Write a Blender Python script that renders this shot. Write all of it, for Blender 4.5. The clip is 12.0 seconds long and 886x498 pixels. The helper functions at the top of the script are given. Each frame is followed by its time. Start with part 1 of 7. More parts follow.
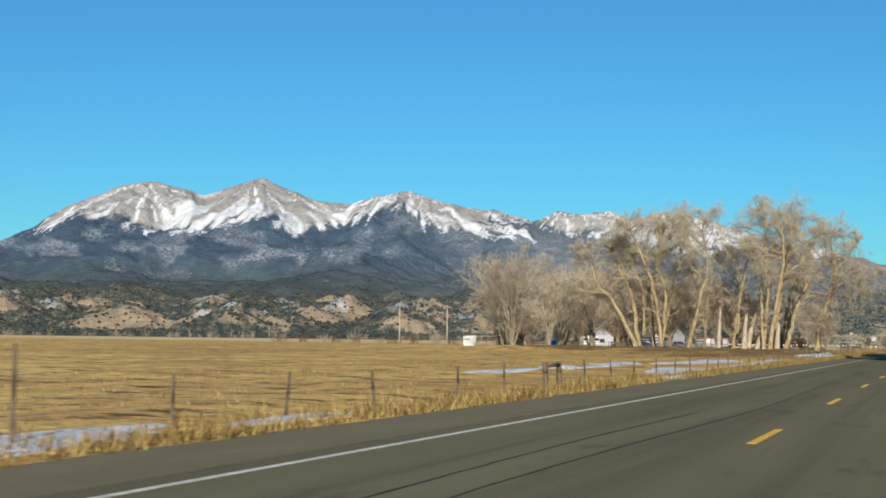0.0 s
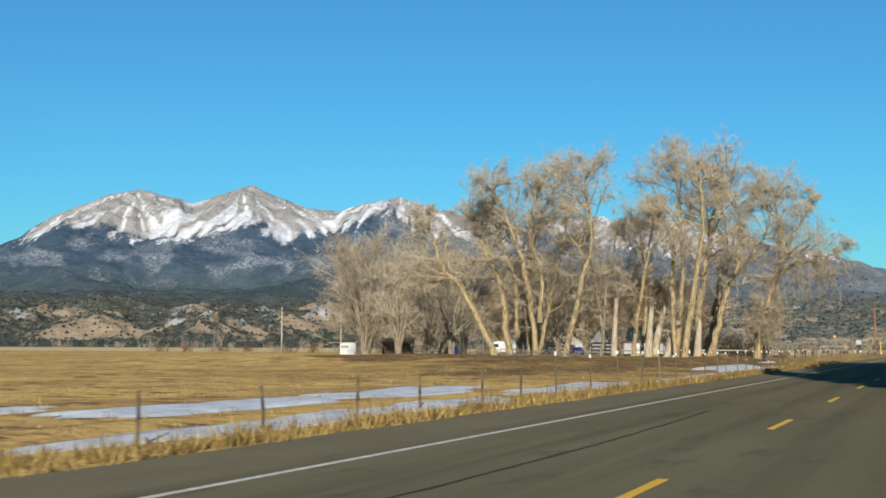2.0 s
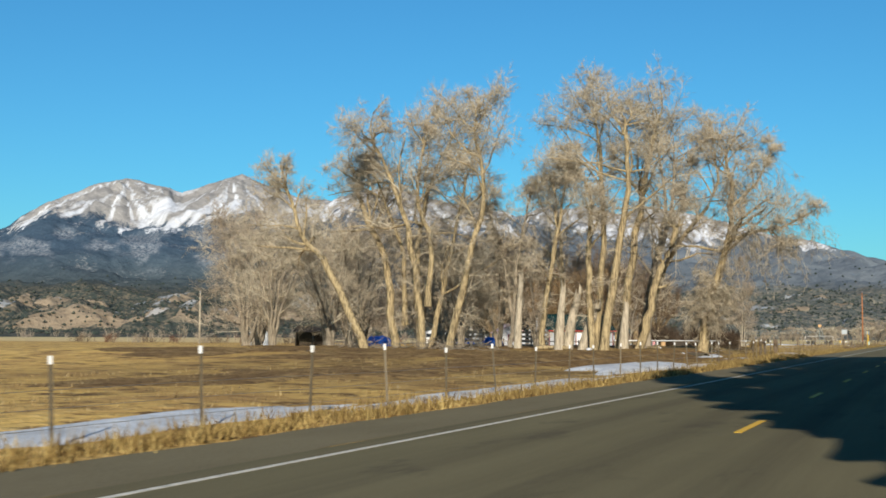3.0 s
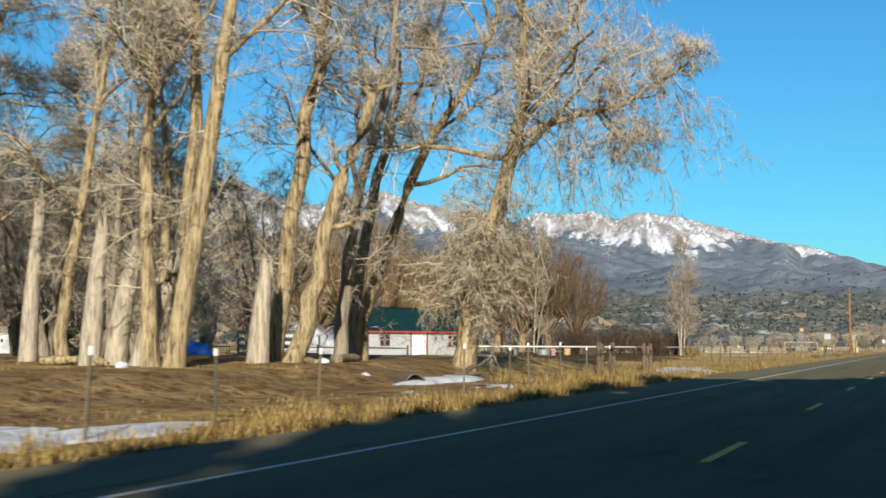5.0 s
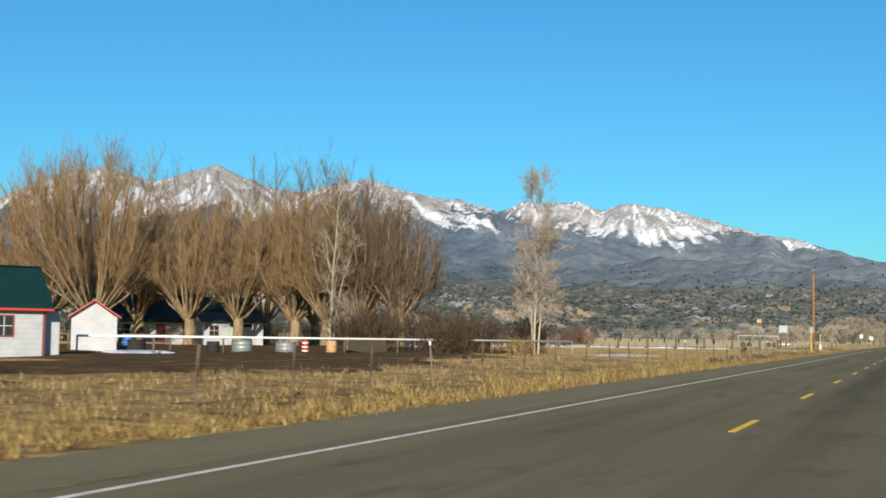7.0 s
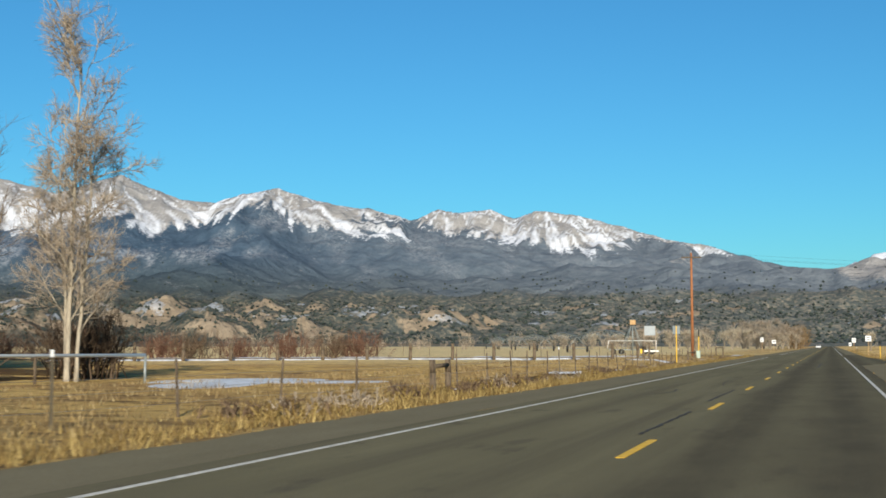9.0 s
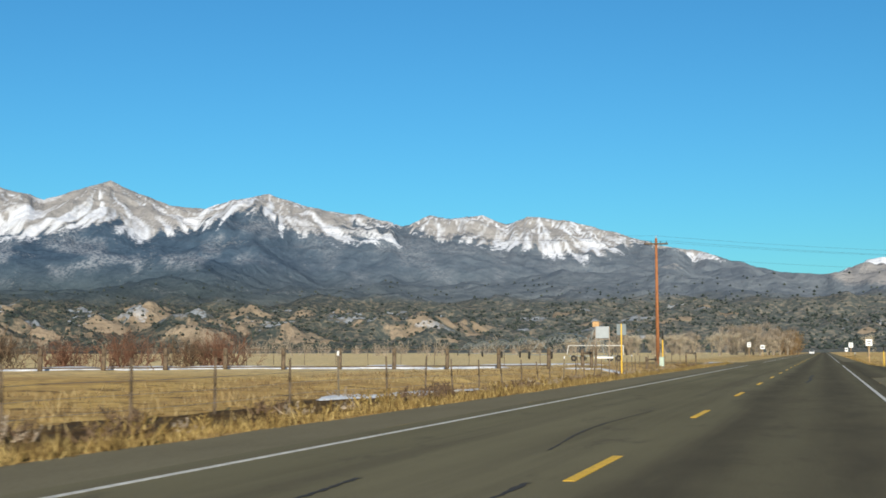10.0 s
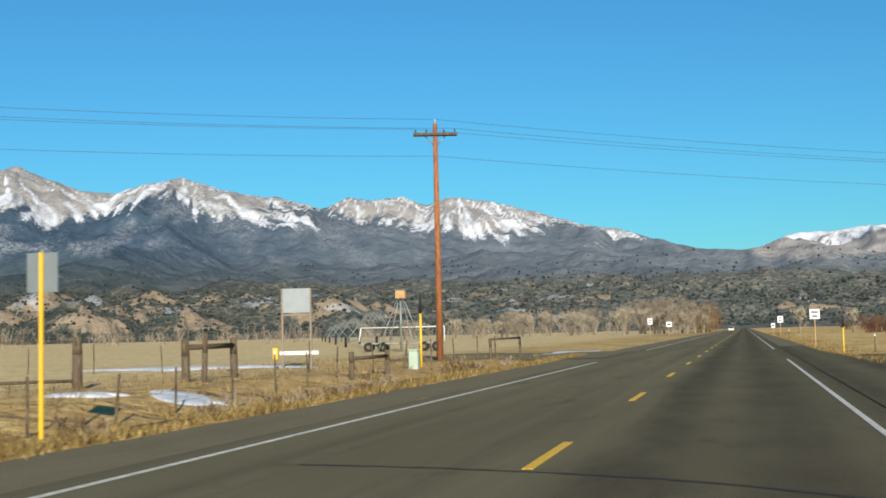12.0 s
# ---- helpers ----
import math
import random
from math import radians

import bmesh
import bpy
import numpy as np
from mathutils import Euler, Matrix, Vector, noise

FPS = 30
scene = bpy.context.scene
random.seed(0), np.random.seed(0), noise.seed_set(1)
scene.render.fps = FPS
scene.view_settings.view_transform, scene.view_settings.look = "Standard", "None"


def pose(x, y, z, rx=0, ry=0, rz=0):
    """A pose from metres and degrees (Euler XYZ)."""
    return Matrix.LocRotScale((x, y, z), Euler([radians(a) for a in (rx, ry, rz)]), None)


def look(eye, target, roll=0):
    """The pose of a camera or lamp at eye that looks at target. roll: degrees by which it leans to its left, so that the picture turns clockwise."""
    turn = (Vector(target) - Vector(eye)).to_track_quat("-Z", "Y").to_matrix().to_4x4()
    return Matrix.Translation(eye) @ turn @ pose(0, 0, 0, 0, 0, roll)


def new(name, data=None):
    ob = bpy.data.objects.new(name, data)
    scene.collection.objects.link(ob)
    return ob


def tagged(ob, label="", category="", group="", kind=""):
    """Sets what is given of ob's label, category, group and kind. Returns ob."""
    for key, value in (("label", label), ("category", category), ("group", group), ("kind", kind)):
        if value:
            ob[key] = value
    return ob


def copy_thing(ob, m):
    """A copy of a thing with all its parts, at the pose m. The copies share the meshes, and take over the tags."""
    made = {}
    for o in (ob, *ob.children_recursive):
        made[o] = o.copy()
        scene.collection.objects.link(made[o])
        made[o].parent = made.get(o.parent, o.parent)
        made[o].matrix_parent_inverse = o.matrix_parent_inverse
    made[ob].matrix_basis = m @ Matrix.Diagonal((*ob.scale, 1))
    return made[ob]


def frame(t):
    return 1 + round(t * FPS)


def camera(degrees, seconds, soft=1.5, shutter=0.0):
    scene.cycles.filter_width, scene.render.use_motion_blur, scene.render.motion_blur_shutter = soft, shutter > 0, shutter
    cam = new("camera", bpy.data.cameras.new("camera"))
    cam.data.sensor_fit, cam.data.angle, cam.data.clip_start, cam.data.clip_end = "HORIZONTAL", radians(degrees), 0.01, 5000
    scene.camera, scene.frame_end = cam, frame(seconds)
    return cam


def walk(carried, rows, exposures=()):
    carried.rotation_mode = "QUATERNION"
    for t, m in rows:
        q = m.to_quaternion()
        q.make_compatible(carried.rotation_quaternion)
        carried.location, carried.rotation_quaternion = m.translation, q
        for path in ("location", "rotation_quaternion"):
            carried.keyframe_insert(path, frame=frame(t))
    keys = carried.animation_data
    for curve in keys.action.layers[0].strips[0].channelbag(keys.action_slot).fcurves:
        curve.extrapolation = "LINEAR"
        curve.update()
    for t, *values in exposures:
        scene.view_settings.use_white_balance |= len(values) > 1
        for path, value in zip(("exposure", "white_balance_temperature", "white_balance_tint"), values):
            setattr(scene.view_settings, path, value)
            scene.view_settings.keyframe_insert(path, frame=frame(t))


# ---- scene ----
# ================= camera and its way =================
cam = camera(39.17, 12.0, soft=1.7, shutter=0.1)
PATH = [
    (0.0, 2.42, -4.12, 1.348, 21.87, 4.14, -0.72),
    (0.5, 2.49, 9.79, 1.306, 22.47, 4.03, -0.57),
    (1.0, 2.59, 23.68, 1.306, 22.61, 4.11, -0.12),
    (1.5, 2.68, 37.55, 1.360, 22.33, 4.09, -0.22),
    (2.0, 2.83, 51.39, 1.415, 21.79, 4.50, -0.21),
    (2.5, 2.93, 65.11, 1.493, 21.36, 4.50, -0.06),
    (2.7, 2.92, 70.55, 1.483, 21.40, 4.06, -0.08),
    (4.3, 2.53, 113.95, 1.353, 21.70, 4.46, -0.50),
    (4.5, 2.50, 119.38, 1.340, 21.68, 4.59, -0.51),
    (5.0, 2.43, 133.01, 1.310, 21.52, 4.34, -0.27),
    (5.5, 2.43, 146.76, 1.390, 21.52, 3.63, -0.20),
    (6.0, 2.54, 160.62, 1.391, 21.38, 3.61, -0.83),
    (6.5, 2.67, 174.51, 1.405, 21.66, 3.80, -1.09),
    (7.0, 2.78, 188.30, 1.451, 21.01, 3.90, -0.90),
    (7.5, 2.81, 201.91, 1.495, 19.44, 3.47, -0.80),
    (7.7, 2.80, 207.25, 1.493, 18.10, 3.81, -0.70),
    (9.3, 2.48, 249.35, 1.383, 17.23, 4.41, 0.03),
    (9.5, 2.47, 254.73, 1.376, 17.33, 4.33, 0.04),
    (10.0, 2.43, 269.09, 1.272, 16.97, 4.71, 0.12),
    (10.5, 2.45, 284.17, 1.350, 17.15, 4.42, 0.36),
    (11.0, 2.38, 299.29, 1.353, 16.86, 4.90, 0.49),
    (11.5, 2.32, 314.43, 1.319, 15.04, 4.54, 0.95),
    (12.0, 2.21, 329.55, 1.405, 13.58, 3.88, 1.30),
]
walk(cam, [(t, pose(x, y, z, 90 + pitch, roll, yaw)) for t, x, y, z, yaw, pitch, roll in PATH],
     exposures=((0.0, 0.33), (3.0, 0.33), (5.0, 0.50), (6.5, 0.50), (8.0, 0.39), (9.5, 0.34), (12.0, 0.35)))

# ================= sky and sun =================
SUN_AZ, SUN_EL = radians(160.0), radians(22.0)   # azimuth clockwise from the road's heading (+y)
world = bpy.data.worlds.new("world")
scene.world = world
world.use_nodes = True
wn = world.node_tree
sky = wn.nodes.new("ShaderNodeTexSky")
sky.sky_type = "NISHITA"
sky.sun_disc = False
sky.sun_elevation, sky.sun_rotation = SUN_EL, SUN_AZ
sky.altitude, sky.air_density, sky.dust_density, sky.ozone_density = 2200, 1.6, 0.6, 4.0
bg = wn.nodes["Background"]
bg.inputs["Strength"].default_value = 0.085
deep = wn.nodes.new("ShaderNodeMix")      # the deep azure of thin mountain air
deep.data_type, deep.blend_type = "RGBA", "MULTIPLY"
deep.inputs[0].default_value = 1.0
deep.inputs[7].default_value = (0.298, 0.785, 1.02, 1)
wn.links.new(sky.outputs[0], deep.inputs[6])
wn.links.new(deep.outputs[2], bg.inputs["Color"])
to_sun = Vector((math.sin(SUN_AZ) * math.cos(SUN_EL), math.cos(SUN_AZ) * math.cos(SUN_EL), math.sin(SUN_EL)))
sun = new("sun", bpy.data.lights.new("sun", "SUN"))
sun.data.energy, sun.data.angle, sun.data.color = 5.0, radians(0.55), (1.0, 0.92, 0.79)
sun.matrix_world = look((0, 0, 60), Vector((0, 0, 60)) - to_sun)


# ================= materials =================
def shader(name, rough=0.8, metal=0.0, spec=0.3):
    m = bpy.data.materials.new(name)
    m.use_nodes = True
    t = m.node_tree
    b = t.nodes["Principled BSDF"]
    b.inputs["Roughness"].default_value = rough
    b.inputs["Metallic"].default_value = metal
    b.inputs["Specular IOR Level"].default_value = spec
    return m, t, b


def noise_node(t, vec, scale, detail=4, rough=0.55, stretch=None, kind="ShaderNodeTexNoise"):
    if stretch:
        mp = t.nodes.new("ShaderNodeMapping")
        mp.inputs["Scale"].default_value = stretch
        t.links.new(vec, mp.inputs["Vector"])
        vec = mp.outputs[0]
    n = t.nodes.new(kind)
    n.inputs["Scale"].default_value = scale
    if kind == "ShaderNodeTexNoise":
        n.inputs["Detail"].default_value, n.inputs["Roughness"].default_value = detail, rough
    t.links.new(vec, n.inputs["Vector"])
    return n.outputs[0]


def ramp(t, fac, stops):
    r = t.nodes.new("ShaderNodeValToRGB")
    while len(r.color_ramp.elements) < len(stops):
        r.color_ramp.elements.new(0.5)
    for e, (p, c) in zip(r.color_ramp.elements, stops):
        e.position, e.color = p, (c, c, c, 1) if isinstance(c, (int, float)) else (*c, 1)
    t.links.new(fac, r.inputs[0])
    return r.outputs[0]


def mix(t, fac, a, b, mode="MIX"):
    m = t.nodes.new("ShaderNodeMix")
    m.data_type, m.blend_type = "RGBA", mode
    for sock, v in ((m.inputs[0], fac), (m.inputs[6], a), (m.inputs[7], b)):
        if isinstance(v, (int, float)):
            sock.default_value = v
        elif isinstance(v, tuple):
            sock.default_value = (*v, 1)
        else:
            t.links.new(v, sock)
    return m.outputs[2]


def calc(t, op, a, b=0.0, clamp=False):
    m = t.nodes.new("ShaderNodeMath")
    m.operation, m.use_clamp = op, clamp
    for sock, v in zip(m.inputs, (a, b)):
        if isinstance(v, (int, float)):
            sock.default_value = v
        else:
            t.links.new(v, sock)
    return m.outputs[0]


def bump(t, b, height, strength, dist):
    n = t.nodes.new("ShaderNodeBump")
    n.inputs["Strength"].default_value, n.inputs["Distance"].default_value = strength, dist
    t.links.new(height, n.inputs["Height"])
    t.links.new(n.outputs[0], b.inputs["Normal"])


def coords(t, which="Object"):
    return t.nodes.new("ShaderNodeTexCoord").outputs[which]


def position(t):
    return t.nodes.new("ShaderNodeNewGeometry").outputs["Position"]


def plain(name, col, rough=0.7, metal=0.0, vary=0.15, scale=3.0, fine=40.0, relief=0.0, stretch=None, piece=0.0):
    """A surface of one colour with stains at two scales, and relief."""
    m, t, b = shader(name, rough, metal)
    v = coords(t)
    big = noise_node(t, v, scale, 4, 0.6, stretch)
    small = noise_node(t, v, fine, 3, 0.6, stretch)
    lo = tuple(c * (1 - vary * 1.6) for c in col)
    hi = tuple(min(1, c * (1 + vary)) for c in col)
    c = mix(t, ramp(t, big, [(0.3, 0.0), (0.7, 1.0)]), lo, hi)
    c = mix(t, 0.35, c, ramp(t, small, [(0.3, lo), (0.7, hi)]))
    if piece:
        info = t.nodes.new("ShaderNodeObjectInfo").outputs["Random"]
        k = calc(t, "ADD", calc(t, "MULTIPLY", info, 2 * piece), 1 - piece)
        c = mix(t, 1.0, c, k, "MULTIPLY")
    t.links.new(c, b.inputs["Base Color"])
    if relief:
        bump(t, b, small, 0.6, relief)
    return m


def mat_asphalt():
    """Sun-bleached asphalt: dark rubbed wheel paths, blotches of old binder, pale grit."""
    m, t, b = shader("asphalt", 0.95, 0, 0.02)
    p = position(t)
    big = noise_node(t, p, 0.35, 5, 0.6, (1.0, 0.16, 1.0))
    track = noise_node(t, p, 1.7, 5, 0.62, (1.0, 0.018, 1.0))
    blot = noise_node(t, p, 0.9, 5, 0.7, (1.0, 0.35, 1.0))
    grit = noise_node(t, p, 55.0, 2, 0.7)
    c = ramp(t, big, [(0.28, (0.124, 0.110, 0.062)), (0.5, (0.158, 0.140, 0.079)), (0.74, (0.194, 0.172, 0.098))])
    sep = t.nodes.new("ShaderNodeSeparateXYZ")
    t.links.new(p, sep.inputs[0])
    wheel_path = calc(t, "MULTIPLY", calc(t, "ADD", calc(t, "COSINE", calc(t, "MULTIPLY", calc(t, "SUBTRACT", sep.outputs[0], 0.95), 3.396)), 1.0), 0.5)
    worn = calc(t, "MULTIPLY", calc(t, "ADD", calc(t, "MULTIPLY", wheel_path, 0.7), 0.3), ramp(t, track, [(0.36, 0.02), (0.62, 0.55)]))
    c = mix(t, worn, c, (0.058, 0.050, 0.036))
    c = mix(t, ramp(t, blot, [(0.57, 0.0), (0.68, 0.55)]), c, (0.045, 0.041, 0.034))
    # the near lane was sealed anew past the farm and has gone patchy
    wob = calc(t, "MULTIPLY", calc(t, "SUBTRACT", big, 0.5), 0.9)
    lane_in = ramp(t, calc(t, "ADD", calc(t, "MULTIPLY", sep.outputs[0], 0.2), wob), [(-0.02, 0.0), (0.17, 1.0)])
    past = ramp(t, calc(t, "DIVIDE", calc(t, "SUBTRACT", sep.outputs[1], 170.0), 100.0), [(0.2, 0.0), (0.6, 1.0)])
    seal = calc(t, "MULTIPLY", calc(t, "MULTIPLY", lane_in, past), ramp(t, blot, [(0.34, 0.62), (0.62, 0.98)]))
    seal = calc(t, "MULTIPLY", seal, calc(t, "ADD", calc(t, "MULTIPLY", wheel_path, 0.42), 0.52))
    c = mix(t, seal, c, (0.040, 0.034, 0.024))
    c = mix(t, 0.28, c, ramp(t, grit, [(0.3, (0.045, 0.038, 0.026)), (0.7, (0.27, 0.23, 0.14))]))
    t.links.new(c, b.inputs["Base Color"])
    bump(t, b, grit, 0.5, 0.01)
    return m


def mat_shoulder():
    m, t, b = shader("shoulder_gravel", 0.95, 0, 0.02)
    p = position(t)
    c = ramp(t, noise_node(t, p, 0.8, 5, 0.65, (1, 0.3, 1)), [(0.3, (0.150, 0.128, 0.075)), (0.7, (0.200, 0.172, 0.103))])
    g = noise_node(t, p, 25.0, 3, 0.7)
    c = mix(t, 0.35, c, ramp(t, g, [(0.3, (0.07, 0.06, 0.04)), (0.75, (0.28, 0.24, 0.16))]))
    t.links.new(c, b.inputs["Base Color"])
    bump(t, b, g, 0.6, 0.02)
    return m


def mat_field():
    m, t, b = shader("dry_pasture", 0.95, 0, 0.1)
    p = position(t)
    big = noise_node(t, p, 0.018, 5, 0.6, (1.0, 0.8, 1.0))
    mid = noise_node(t, p, 0.16, 5, 0.65)
    small = noise_node(t, p, 1.3, 4, 0.7)
    clod = noise_node(t, p, 0.55, 6, 0.72, (0.8, 1.3, 1.0))
    c = ramp(t, big, [(0.32, (0.48, 0.290, 0.083)), (0.5, (0.64, 0.415, 0.125)), (0.68, (0.76, 0.53, 0.190))])
    c = mix(t, ramp(t, mid, [(0.38, 0.75), (0.56, 0.0)]), c, (0.36, 0.20, 0.075))
    c = mix(t, ramp(t, small, [(0.34, 0.80), (0.47, 0.0)]), c, (0.24, 0.135, 0.058))
    c = mix(t, ramp(t, clod, [(0.40, 0.95), (0.47, 0.0)]), c, (0.105, 0.058, 0.026))
    c = mix(t, ramp(t, small, [(0.56, 0.0), (0.72, 0.6)]), c, (0.78, 0.57, 0.235))
    # rank brown grass on the bank by the farm
    sep = t.nodes.new("ShaderNodeSeparateXYZ")
    t.links.new(p, sep.inputs[0])
    bank = ramp(t, calc(t, "DIVIDE", calc(t, "MULTIPLY", sep.outputs[0], -1.0), 40.0), [(0.0, 0.0), (0.13, 1.0), (0.60, 0.85), (0.90, 0.0)])
    along = ramp(t, calc(t, "DIVIDE", sep.outputs[1], 400.0), [(0.24, 0.0), (0.32, 1.0), (0.64, 1.0), (0.72, 0.35)])
    rank = calc(t, "MULTIPLY", calc(t, "MULTIPLY", bank, along), ramp(t, mid, [(0.30, 1.0), (0.70, 0.45)]))
    c = mix(t, rank, c, ramp(t, small, [(0.36, (0.06, 0.036, 0.016)), (0.5, (0.145, 0.092, 0.036)), (0.66, (0.28, 0.19, 0.076))]))
    # the next pasture is mown, its stubble bleached
    mown = calc(t, "MULTIPLY", ramp(t, calc(t, "DIVIDE", sep.outputs[1], 1000.0), [(0.315, 0.0), (0.36, 0.72)]), ramp(t, calc(t, "DIVIDE", calc(t, "MULTIPLY", sep.outputs[0], -1.0), 40.0), [(0.36, 0.25), (0.55, 1.0)]))
    c = mix(t, mown, c, ramp(t, small, [(0.34, (0.46, 0.345, 0.165)), (0.62, (0.76, 0.615, 0.335))]))
    t.links.new(c, b.inputs["Base Color"])
    bump(t, b, small, 1.0, 0.25)
    return m


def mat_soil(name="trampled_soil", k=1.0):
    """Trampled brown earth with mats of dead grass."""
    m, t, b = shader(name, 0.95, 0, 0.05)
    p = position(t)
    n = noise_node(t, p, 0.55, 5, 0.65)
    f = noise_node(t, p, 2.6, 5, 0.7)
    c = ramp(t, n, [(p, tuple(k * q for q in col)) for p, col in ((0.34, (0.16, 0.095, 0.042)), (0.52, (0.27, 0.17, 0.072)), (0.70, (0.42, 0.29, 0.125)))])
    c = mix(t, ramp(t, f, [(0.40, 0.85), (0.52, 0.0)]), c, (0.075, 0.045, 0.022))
    t.links.new(c, b.inputs["Base Color"])
    bump(t, b, f, 1.0, 0.2)
    return m


def mat_snow():
    m, t, b = shader("old_snow", 0.6, 0, 0.3)
    p = position(t)
    n = noise_node(t, p, 0.9, 5, 0.65)
    f = noise_node(t, p, 3.2, 5, 0.7)
    c = ramp(t, n, [(0.34, (0.40, 0.415, 0.425)), (0.6, (0.64, 0.65, 0.655))])
    c = mix(t, ramp(t, f, [(0.33, 0.9), (0.41, 0.0)]), c, (0.36, 0.26, 0.12))
    t.links.new(c, b.inputs["Base Color"])
    bump(t, b, f, 0.6, 0.08)
    return m


def mat_mountain():
    """Bare tan bluffs, dark conifer slopes with painted haze, grey rock with snow in the gullies."""
    m, t, b = shader("mountain_slopes", 0.95, 0, 0.05)
    geo = t.nodes.new("ShaderNodeNewGeometry")
    p = geo.outputs["Position"]
    sep = t.nodes.new("ShaderNodeSeparateXYZ")
    t.links.new(p, sep.inputs[0])
    z = sep.outputs[2]
    nsep = t.nodes.new("ShaderNodeSeparateXYZ")
    t.links.new(geo.outputs["Normal"], nsep.inputs[0])
    steep = nsep.outputs[2]
    alpine = t.nodes.new("ShaderNodeAttribute")
    alpine.attribute_name = "alpine"
    gully = t.nodes.new("ShaderNodeAttribute")
    gully.attribute_name = "gully"
    bluff = t.nodes.new("ShaderNodeAttribute")
    bluff.attribute_name = "bare"
    n1 = noise_node(t, p, 0.006, 6, 0.62)
    n2 = noise_node(t, p, 0.03, 5, 0.7)
    n3 = noise_node(t, p, 0.11, 3, 0.7)
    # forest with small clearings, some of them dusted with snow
    # distance haze is painted in: bluer conifers, fading to grey-green downslope
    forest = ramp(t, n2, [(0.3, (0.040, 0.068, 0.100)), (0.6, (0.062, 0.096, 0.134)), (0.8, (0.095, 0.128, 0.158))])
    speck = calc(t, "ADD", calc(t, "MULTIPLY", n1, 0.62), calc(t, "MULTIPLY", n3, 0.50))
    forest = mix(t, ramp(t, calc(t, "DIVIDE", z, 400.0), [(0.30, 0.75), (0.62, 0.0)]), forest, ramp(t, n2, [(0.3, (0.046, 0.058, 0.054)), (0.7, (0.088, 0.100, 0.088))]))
    clearing = ramp(t, speck, [(0.645, 0.0), (0.70, 0.42)])
    forest = mix(t, clearing, forest, (0.34, 0.33, 0.31))
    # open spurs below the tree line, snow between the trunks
    dust = t.nodes.new("ShaderNodeAttribute")
    dust.attribute_name = "dust"
    thin = calc(t, "MULTIPLY", dust.outputs["Fac"], ramp(t, n3, [(0.40, 0.0), (0.58, 0.75)]))
    forest = mix(t, thin, forest, (0.33, 0.345, 0.36))
    # pale grey-blue air haze painted over the forest, stronger to the right
    haze = t.nodes.new("ShaderNodeAttribute")
    haze.attribute_name = "haze"
    haze_mix = calc(t, "MULTIPLY", haze.outputs["Fac"], ramp(t, n2, [(0.30, 0.70), (0.70, 1.0)]))
    forest = mix(t, haze_mix, forest, ramp(t, n2, [(0.3, (0.130, 0.152, 0.172)), (0.75, (0.200, 0.220, 0.232))]))
    # rock and snow above the tree line
    rock = ramp(t, n2, [(0.3, (0.235, 0.222, 0.208)), (0.7, (0.37, 0.35, 0.325))])
    sn = calc(t, "ADD", calc(t, "MULTIPLY", gully.outputs["Fac"], 0.80), calc(t, "MULTIPLY", calc(t, "ADD", calc(t, "MULTIPLY", n2, 0.5), calc(t, "MULTIPLY", n3, 0.6)), 0.40))
    snowy = ramp(t, sn, [(0.56, 0.0), (0.66, 0.40), (0.86, 1.0)])
    high = mix(t, snowy, rock, (0.66, 0.67, 0.69))
    line = calc(t, "ADD", alpine.outputs["Fac"], calc(t, "MULTIPLY", calc(t, "SUBTRACT", n2, 0.5), 0.34))
    line = calc(t, "ADD", line, calc(t, "MULTIPLY", calc(t, "SUBTRACT", n3, 0.5), 0.42))
    line = calc(t, "ADD", line, calc(t, "MULTIPLY", calc(t, "SUBTRACT", gully.outputs["Fac"], 0.5), 0.42))
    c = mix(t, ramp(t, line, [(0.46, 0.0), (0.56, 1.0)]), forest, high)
    # bare earth of the bluffs, dotted with juniper
    earth = ramp(t, n2, [(0.3, (0.20, 0.150, 0.098)), (0.7, (0.36, 0.280, 0.190))])
    dots = ramp(t, n3, [(0.40, 0.0), (0.52, 1.0)])
    scrub = mix(t, dots, (0.155, 0.132, 0.095), (0.050, 0.060, 0.052))
    # the scrub to the right is paled by the same painted haze
    scrub = mix(t, haze_mix, scrub, mix(t, dots, (0.22, 0.195, 0.15), (0.095, 0.105, 0.095)))
    bl = calc(t, "ADD", bluff.outputs["Fac"], calc(t, "MULTIPLY", calc(t, "SUBTRACT", n2, 0.5), 0.7))
    low = mix(t, ramp(t, bl, [(0.42, 0.0), (0.52, 1.0)]), scrub, earth)
    drift = t.nodes.new("ShaderNodeAttribute")
    drift.attribute_name = "drift"
    dr = calc(t, "ADD", calc(t, "MULTIPLY", drift.outputs["Fac"], 0.6), calc(t, "MULTIPLY", n3, 0.6))
    low = mix(t, ramp(t, dr, [(0.71, 0.0), (0.80, 0.55)]), low, (0.46, 0.48, 0.50))
    lowz = ramp(t, calc(t, "ADD", calc(t, "DIVIDE", z, 200.0), calc(t, "MULTIPLY", calc(t, "SUBTRACT", n1, 0.5), 0.35)), [(0.42, 1.0), (0.56, 0.0)])
    c = mix(t, lowz, c, low)
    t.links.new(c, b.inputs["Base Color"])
    bump(t, b, n2, 0.8, 14.0)
    return m


